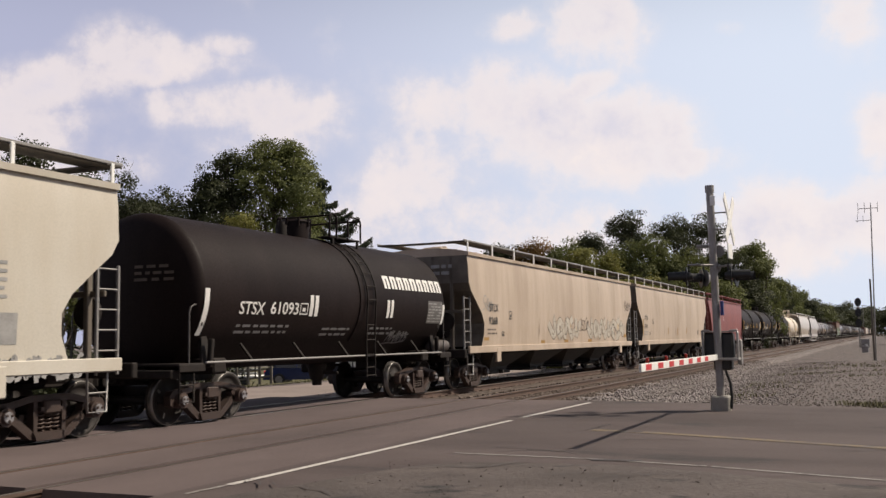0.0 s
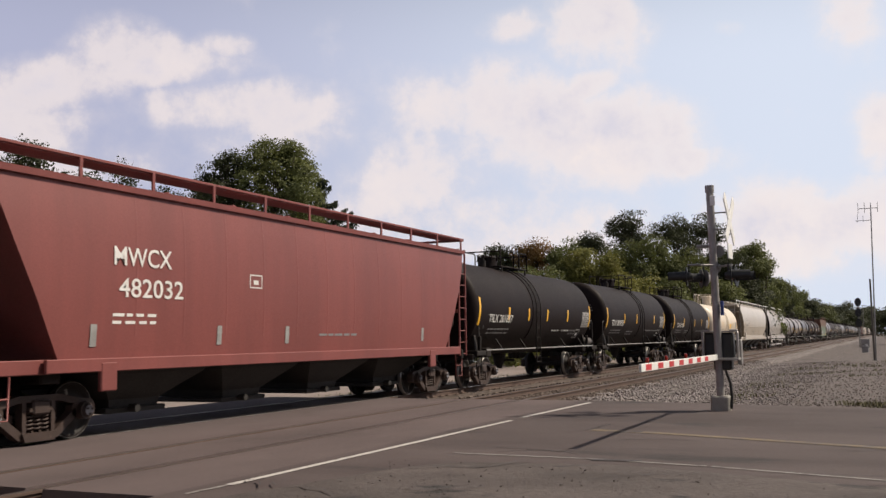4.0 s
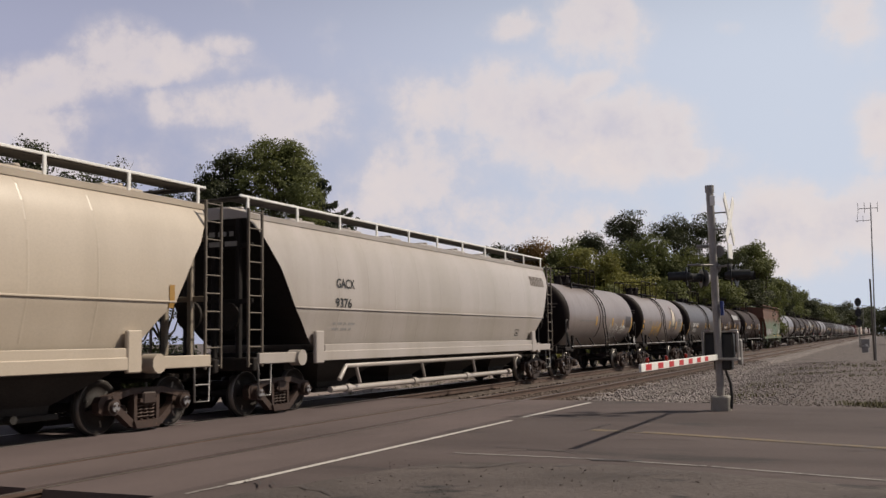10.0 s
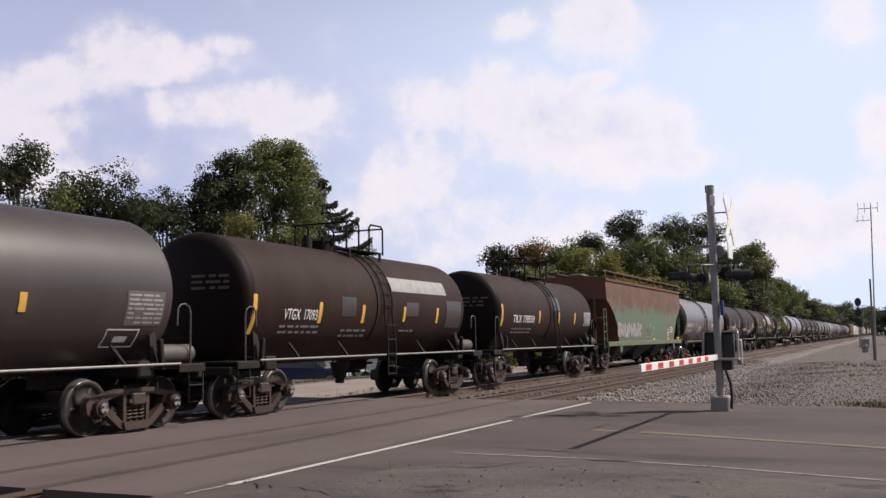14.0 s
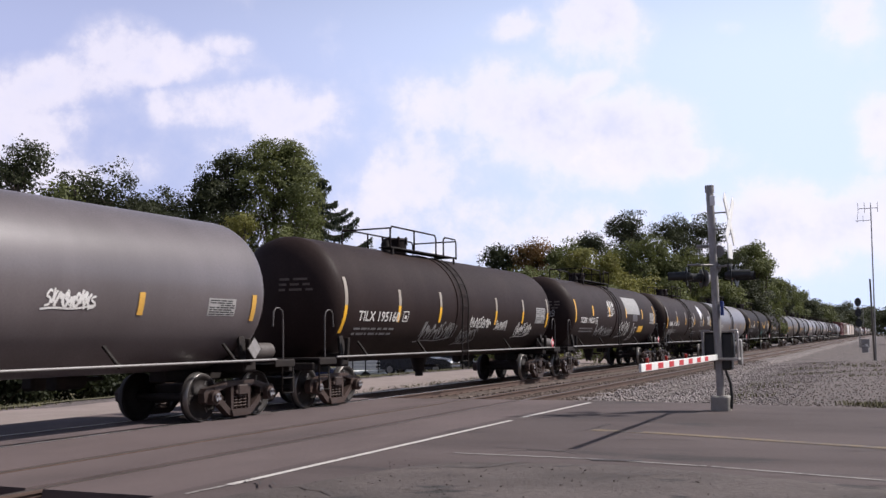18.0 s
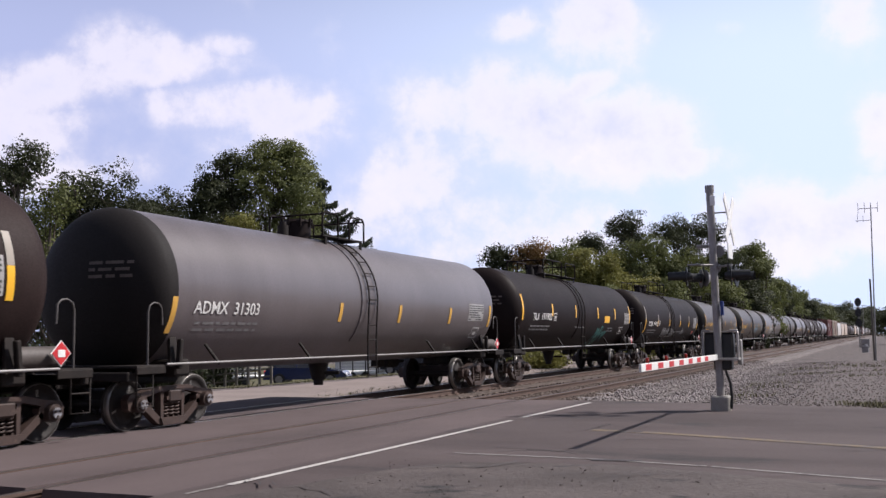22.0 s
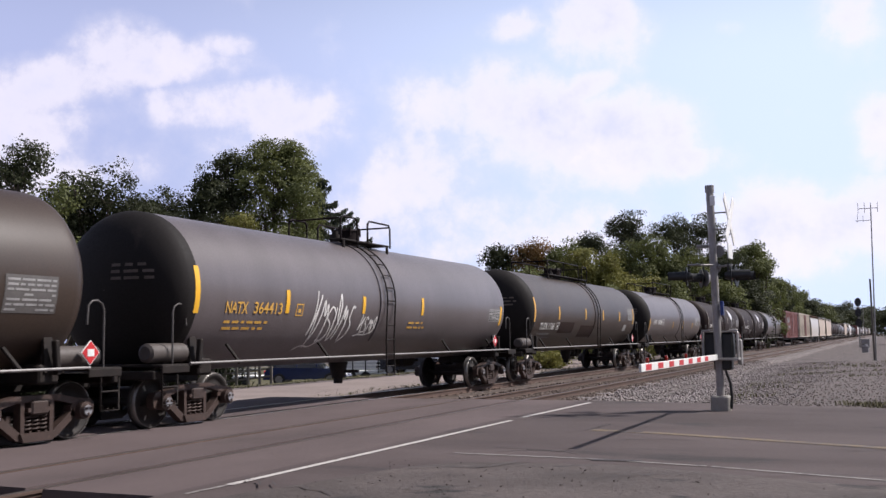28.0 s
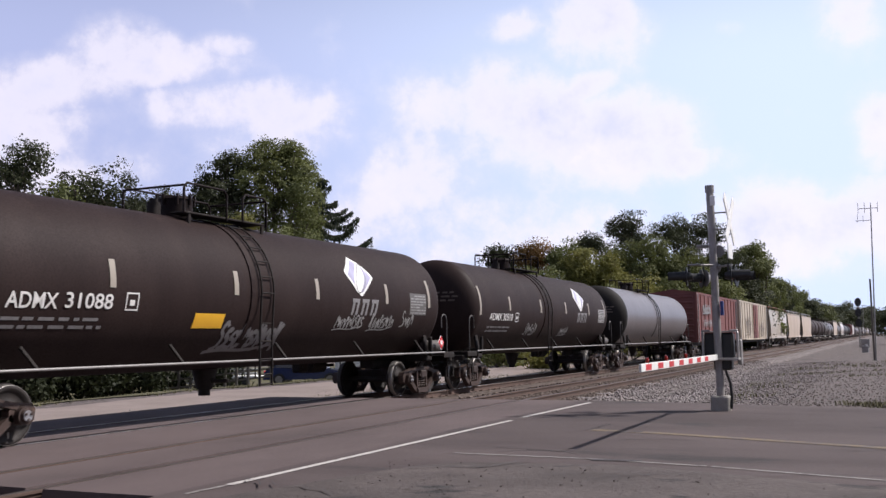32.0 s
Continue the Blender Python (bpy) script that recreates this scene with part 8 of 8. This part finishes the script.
def make_trees():
    # left of the big maple
    for i, (px, py, dist, spread, leaves, count) in enumerate((
            (-60, 300, 70, 5.5, LEAF_B, 5000), (40, 252, 72, 4.2, LEAF_B, 5600), (95, 322, 66, 3.2, LEAF_A, 3600), (185, 286, 78, 5.4, LEAF_B, 6200), (130, 315, 80, 3.5, LEAF_B, 3600),
            (292, 330, 84, 3.8, LEAF_B, 4200), (-160, 280, 80, 7, LEAF_B, 5000), (235, 350, 88, 4.0, LEAF_B, 3500))):
        x, y, h = spot(px, py, dist)
        tree("broadleaf_tree", x, y, h, spread, leaves, 100 + i, "dark green broadleaf tree behind the tracks", count=count)
    # the two maples: clumps across, up and half-width, in parts of the crown's height
    for (px, py), label, leaves, seed, count, clumps in (
            ((492, 246), "large sunlit maple with an uneven crown", LEAF_A, 7, 15000, ((-22, 20, 18), (8, 22, 22), (34, 34, 20), (-38, 44, 25), (0, 54, 30), (40, 64, 28), (-42, 84, 25), (4, 98, 31), (46, 104, 26),
                                                                                       (-26, 134, 26), (34, 146, 32), (62, 140, 16), (-52, 156, 20), (8, 186, 26), (54, 192, 28), (-44, 200, 24), (0, 240, 40), (50, 250, 36))),
            ((396, 268), "slim green maple beside a larger one", LEAF_B, 8, 8200, ((16, 14, 13), (2, 30, 17), (28, 34, 14), (-18, 44, 19), (8, 64, 25), (-38, 64, 17), (-12, 84, 27), (28, 84, 20), (-44, 100, 21), (4, 120, 27), (-34, 136, 25),
                                                                                  (32, 132, 17), (-6, 170, 28), (-36, 184, 24), (24, 184, 22)))):
        x, y, h = spot(px, py, 74)
        r = random.Random(seed)
        lobes = []
        for across, down, q in clumps:
            for e in (-1, 1):
                deep = e * r.uniform(0.3, 1.0) * (30 + 0.28 * down)
                lobes.append((0.0425 * (across * 0.91 + deep * 0.41), 0.0425 * (across * 0.41 - deep * 0.91), h - 0.0425 * down, 0.0425 * q * 1.12, 0.0425 * q * 1.12, 0.0425 * q))
        tree("maple_tree", x, y, h, 4.2, leaves, seed, label, lobes, count, 0.25, 0.26)
    x, y, h = spot(430, 372, 68)
    tree("young_tree", x, y, h, 2.2, LEAF_C, 9, "young tree with yellow-green leaves", None, 2600, 0.24)
    x, y, h = spot(562, 304, 78)
    spruce(x, y, h, 3)
    x, y, h = spot(648, 436, 95)
    tree("broadleaf_tree", x, y, h, 1.8, LEAF_B, 31, "small dark tree beyond the tracks", None, 1500, 0.24)
    # the wood along the line on the far side
    far = ((880, 432, 100, 2.2, LEAF_B, 2600), (905, 436, 99, 2.4, LEAF_B, 2600), (945, 424, 98, 3.0, LEAF_D, 4200), (1005, 425, 97, 2.6, LEAF_A, 3600), (1030, 440, 94, 2.2, LEAF_C, 3000),
           (1040, 410, 118, 2.8, LEAF_B, 3600), (1075, 450, 94, 2.4, LEAF_C, 3000), (1112, 372, 122, 3.4, LEAF_B, 4600), (1100, 430, 105, 3.4, LEAF_A, 4200), (1150, 415, 104, 3.6, LEAF_A, 4600),
           (1190, 380, 122, 3.6, LEAF_B, 4800), (1215, 440, 104, 3.4, LEAF_A, 3800), (1235, 378, 124, 3.4, LEAF_B, 4200), (1262, 395, 126, 3.0, LEAF_B, 3800), (1290, 440, 112, 3.0, LEAF_B, 3400),
           (1332, 428, 118, 2.5, LEAF_A, 4200), (1350, 455, 120, 2.2, LEAF_A, 3000), (965, 470, 92, 2.6, LEAF_A, 2800), (920, 470, 90, 2.4, LEAF_A, 2600), (1130, 480, 96, 3.4, LEAF_C, 3000),
           (1180, 490, 98, 3.0, LEAF_A, 3000), (1270, 495, 105, 3.4, LEAF_A, 3000), (1320, 500, 112, 3.0, LEAF_B, 2800), (1060, 500, 90, 2.8, LEAF_A, 2600))
    for i, (px, py, dist, spread, leaves, count) in enumerate(far):
        x, y, h = spot(px, py, dist)
        tree("broadleaf_tree", x, y, h, spread * 1.22, leaves, 200 + i, {"maple_leaves": "leafy green tree in the wood behind the tracks", "dark_oak_leaves": "dark green tree in the wood behind the tracks",
             "yellowing_leaves": "yellow-green tree in the wood behind the tracks", "russet_leaves": "tree turning russet at the wood's edge"}[leaves.name], None, int(count * 1.25), 0.30)
    # the tree line runs on beside the track into the distance
    ridge = ((1330, 470), (1375, 494), (1400, 505), (1430, 528), (1460, 540), (1490, 549), (1540, 560))
    inv = VIEW.inverted()
    for i in range(30):
        y = 128 * (5.2 ** (i / 29))
        x = -25.0 - 3.0 * math.sin(i * 1.9) - 0.012 * y
        p = inv @ Vector((x, y, 3.0))
        px = 784 + 1742 * p.x / -p.z
        for (p0, q0), (p1, q1) in zip(ridge, ridge[1:]):
            if p0 <= px <= p1:
                py = q0 + (q1 - q0) * (px - p0) / (p1 - p0)
        _, _, h = spot(px, py + 4 * math.sin(i * 2.1), math.hypot(x, y))
        f = i / 29
        tree("broadleaf_tree", x, y, h, 4.2 + 2.0 * f, (LEAF_A, LEAF_B)[i % 2], 300 + i, "green tree in the line along the railway", None, 1900, 0.42 + 0.6 * f)
    for i in range(9):
        x, y, h = spot(1462 + 11 * i, 545 + 3 * math.sin(i * 1.7) - (8 if i in (2, 3) else 0), 600 + 25 * i)
        tree("broadleaf_tree", x, y, h, 11, LEAF_B, 340 + i, "hazy dark tree at the far end of the line", None, 1200, 1.5)
    for i, (px, py, dist) in enumerate(((1590, 536, 150), (1612, 528, 150), (1640, 515, 140), (1665, 500, 120))):
        x, y, h = spot(px, py, dist)
        tree("broadleaf_tree", x, y, h, 3.6, LEAF_B, 360 + i, "dark tree beside the line on the lot side", None, 2200, 0.35)


# ---- behind the tracks ----
def parked_car(name, x, y, turn, paint, label, tall=False):
    th = thing(name, label, "car", at=pose(x, y, ground_height(x, y), 0, 0, turn))
    L, W, H = (4.9, 1.9, 1.75) if tall else (4.6, 1.8, 1.42)
    zb = 0.62 if not tall else 0.75
    out = [(-L / 2, 0.32), (-L / 2 + 0.05, zb + 0.1), (-L / 2 + 0.2, zb + 0.28), (-L * 0.36, zb + 0.36), (L * 0.2, zb + 0.30), (L * 0.45, zb + 0.14), (L / 2, zb - 0.05), (L / 2, 0.32)]
    s = Shape().loft([[(p, q, d) for p, d in out] for q in (-W / 2, -W / 2 + 0.001, W / 2 - 0.001, W / 2)])
    body = part("body", s, paint, th)
    cab = [(-L * 0.40, zb + 0.3), (-L * 0.27, H), (L * 0.06, H), (L * 0.24, zb + 0.28)] if not tall else [(-L * 0.47, zb + 0.28), (-L * 0.42, H), (L * 0.10, H), (L * 0.24, zb + 0.28)]
    c2 = Shape()
    rings = []
    for q, inset in ((-W / 2 + 0.04, 0), (W / 2 - 0.04, 0)):
        rings.append([(p, q * (1.0 if d < H - 0.1 else 0.82), d) for p, d in cab])
    c2.loft(rings)
    part("cabin", c2, GLASS, th)
    part("roof", Shape().box(((cab[1][0] + cab[2][0]) / 2, 0, H + 0.005), (cab[2][0] - cab[1][0] + 0.1, W * 0.8, 0.05), 0.02), paint, th)
    for e in (-1, 1):
        s = Shape()
        for k, (p, d) in enumerate(((-L * 0.36, 0), (-L * 0.10, 0), (L * 0.14, 0))):
            s.box((p, e * (W / 2 - 0.09), (zb + H) / 2 + 0.12), (0.07, 0.05, H - zb - 0.2), 0.01)
        part("pillar", s, paint, th)
        for p in (-L * 0.31, L * 0.31):
            w = part("wheel", kept("tyre", lambda: Shape().rod((0, -0.1, 0), (0, 0.1, 0), 0.33, 22).mesh("wheel", RUBBER)), None, th, at=pose(p, e * (W / 2 - 0.06), 0.33))
            part("rim", kept("car_rim", lambda: Shape().rod((0, -0.115, 0), (0, 0.115, 0), 0.21, 10).mesh("rim", BARE)), None, w)
        part("headlight", Shape().box((L / 2 - 0.02, e * (W / 2 - 0.28), zb - 0.02), (0.06, 0.34, 0.13), 0.02), SIGNWHITE, th)
        part("tail_light", Shape().box((-L / 2 + 0.02, e * (W / 2 - 0.22), zb + 0.1), (0.06, 0.26, 0.2), 0.02), SIGNRED, th)
    part("bumper", Shape().box((L / 2, 0, 0.42), (0.12, W * 0.95, 0.2), 0.04).box((-L / 2, 0, 0.42), (0.12, W * 0.95, 0.2), 0.04), paint, th)
    return th


def make_background():
    # corral fence along the far verge
    for px0, px1, dist in ((235, 480, 46),):
        fence = thing("rail_fence", "weathered dark wooden rail fence behind the tracks", "fence")
        n = 12
        prev = None
        for i in range(n + 1):
            px = px0 + (px1 - px0) * i / n
            d = ahead(px, 640)
            k = dist / math.hypot(d.x, d.y)
            x, y = d.x * k, d.y * k
            z = ground_height(x, y)
            part("fence_post", kept("fpost", lambda: Shape().box((0, 0, 0.6), (0.12, 0.12, 1.25), 0.02).mesh("fence_post", FENCE)), None, fence, at=pose(x, y, z, 0, 0, 20))
            if prev:
                for h in (0.4, 0.75, 1.1):
                    part("fence_rail", Shape().rod((prev[0], prev[1], prev[2] + h), (x, y, z + h), 0.045, 5), FENCE, fence)
            prev = (x, y, z)
    # pale shed and trailers seen under the cars
    def at(px, dist):
        d = ahead(px, 640)
        k = dist / math.hypot(d.x, d.y)
        return d.x * k, d.y * k
    for px, dist, turn in ((430, 60, 12), (640, 63, 20)):
        x, y = at(px, dist)
        tr = thing("flat_trailer", "white slatted trailer parked behind the tracks", "trailer", at=pose(x, y, ground_height(x, y), 0, 0, turn))
        part("deck", Shape().box((0, 0, 0.6), (2.6, 1.9, 0.14), 0.02), SIGNWHITE, tr)
        for k in range(4):
            part("side_slat", Shape().box((0, -0.95, 0.82 + 0.22 * k), (2.6, 0.05, 0.10), 0.01), SIGNWHITE, tr)
        for k in range(4):
            part("stake", Shape().box((-1.2 + 0.8 * k, -0.99, 1.0), (0.07, 0.05, 0.9), 0.01), STEEL, tr)
        for p in (-0.5, 0.4):
            part("wheel", Shape().rod((p, -1.02, 0.32), (p, -0.8, 0.32), 0.32, 18), RUBBER, tr)
    x, y = at(545, 56)
    parked_car("sedan", x, y, 20, CARBLUE, "dark blue sedan parked behind the tracks")
    x, y = at(740, 62)
    parked_car("pickup", x, y, 5, CARDARK, "dark pickup parked behind the tracks", True)
    x, y = at(790, 66)
    parked_car("sedan", x, y, 5, CARDARK, "dark sedan parked behind the tracks")
    x, y = at(715, 80)
    b = thing("house", "low pale house among trees behind the tracks", "house", at=pose(x, y, ground_height(x, y), 0, 0, 30))
    part("wall", Shape().box((0, 0, 1.5), (11, 7, 3.0), 0.02), SIDING, b)
    part("roof", Shape().loft([[(sx, yy, z) for yy, z in ((-4.0, 2.9), (0, 4.7), (4.0, 2.9), (4.0, 2.75), (0, 4.5), (-4.0, 2.75))] for sx in (-6, 6)]), FENCE, b)
    for k in range(3):
        part("window", Shape().box((-3.5 + 3.2 * k, -3.52, 1.6), (1.1, 0.06, 1.1), 0.01), GLASS, b)
    # shrubs
    r = random.Random(77)
    for i, (px, dist, h, w) in enumerate(tuple((-70 + 34 * k, 42.5 + (1.3 if k % 2 else 0.0) + (k * 0.35), 2.3 + 0.4 * (k % 3), 3.0) for k in range(13)) + ((880, 62, 2.4, 2.6), (905, 64, 2.0, 2.2), (960, 58, 1.5, 2.2), (1000, 66, 2.8, 3), (1060, 70, 3.2, 3.4), (1120, 78, 3.5, 3.6), (1190, 88, 4, 4), (930, 70, 3.2, 3.0), (860, 75, 3.5, 3))):
        x, y = at(px, dist)
        th = thing("shrub", "leafy green shrub behind the tracks", "shrub", at=pose(x, y, ground_height(x, y)))
        lob = [(r.uniform(-0.5, 0.5) * w, r.uniform(-0.5, 0.5) * w, h * r.uniform(0.25, 0.7), w * 0.3, w * 0.3, h * 0.3) for _ in range(7)]
        st = Shape()
        for l in lob:
            st.rod((0, 0, 0), l[:3], 0.04, 5, 0.015, False)
        tagged(part("branchwork", st, BARK, th), kind="stuff")
        v, f = crown(lob, 1900, 0.12, 400 + i)
        part("foliage", bulk("foliage", v, f, HEDGE_SHADED if i < 13 else LEAF_C if i % 3 == 0 else LEAF_A), None, th)
    # grass verges
    rs = np.random.RandomState(9)
    spots = []
    for x0, x1, y0, y1, n in ((-30, -23.4, 10, 60, 4500), (-17.6, -15.2, 24, 90, 1800), (-2.9, 2.4, 20.4, 26.0, 1100), (-4.5, 0.5, 26, 60, 1200), (-16, -14.6, 60, 160, 1500)):
        a = np.stack([rs.uniform(x0, x1, n), rs.uniform(y0, y1, n)], 1)
        keep = [noise.noise(Vector((p[0] * 0.35, p[1] * 0.35, 9))) > (0.12 if x0 > -10 else -0.25) and not (p[1] < ROAD_Y1 - 0.23 * max(0, p[0] + 6) + 0.3 and p[0] > -17.4) for p in a]
        spots.append(a[np.array(keep)])
    p = np.concatenate(spots)
    z = np.array([ground_height(q[0], q[1]) for q in p])
    n = len(p)
    c = np.concatenate([p, z[:, None]], 1)
    v = []
    for k in range(3):
        a = rs.rand(n) * 6.28
        h = 0.03 + 0.10 * rs.rand(n)
        w = 0.02
        dx, dy = np.cos(a), np.sin(a)
        o = c + np.stack([rs.normal(size=n) * 0.06, rs.normal(size=n) * 0.06, np.zeros(n)], 1)
        v.append(np.stack([o + np.stack([dy * w, -dx * w, np.zeros(n)], 1), o - np.stack([dy * w, -dx * w, np.zeros(n)], 1), o + np.stack([dx * h * 0.5, dy * h * 0.5, h], 1)], 1))
    v = np.concatenate(v).reshape(-1, 3)
    tagged(new("grass_tufts", bulk("grass_tufts", v, np.arange(len(v)).reshape(-1, 3), DRYGRASS)), "thin tufts of dry grass and weeds", "grass", kind="stuff")


def make_sky_block():
    """Unseen woods added on the camera's side to shut out the low sky."""
    lobes = []
    r = random.Random(50)
    for k in range(70):
        lobes.append((r.uniform(24, 29), -40 + 1.65 * k, r.uniform(2.5, 8.5), 3.4, 2.6, 3.6))
    for k in range(52):
        lobes.append((-44 + 1.5 * k, r.uniform(-42, -36), r.uniform(2.5, 8.5), 2.6, 3.4, 3.6))
    v, f = crown(lobes, 30000, 0.75, 51)
    tagged(new("backdrop", bulk("backdrop", v, f, LEAF_B)), "dark green wood across the road from the tracks", "wood", kind="structure")


make_crossing_signal()
make_sky_block()
make_wayside()
make_trees()
make_background()


# ---- movement ----
def motions():
    for car, u in CARS:
        walk(car, [(t, pose(TRAIN_X, u - SPEED * t, 0)) for t in (0.0, 8.0, 16.0, 24.0, 32.0)])
    turn = SPEED / 0.457
    start = dict(CARS)
    for w, car, y in WHEEL_SETS:
        u = start[car] + y
        t0, t1 = (u - 75.0) / SPEED, (u + 4.0) / SPEED
        t0, t1 = max(0.0, t0), min(32.0, t1)
        if t1 <= 0.0 or t0 >= 32.0 or t1 <= t0:
            continue
        n = max(1, int((t1 - t0) * 15) + 1)
        times = sorted({0.0, 32.0} | {round((t0 + (t1 - t0) * k / n) * 30) / 30 for k in range(n + 1)})
        rows = []
        for t in times:
            f = min(max(t, t0), t1)
            rows.append((t, pose(0, y, 0.457) @ Matrix.Rotation((f - t0) * turn, 4, "X")))
        walk(w, rows)


motions()
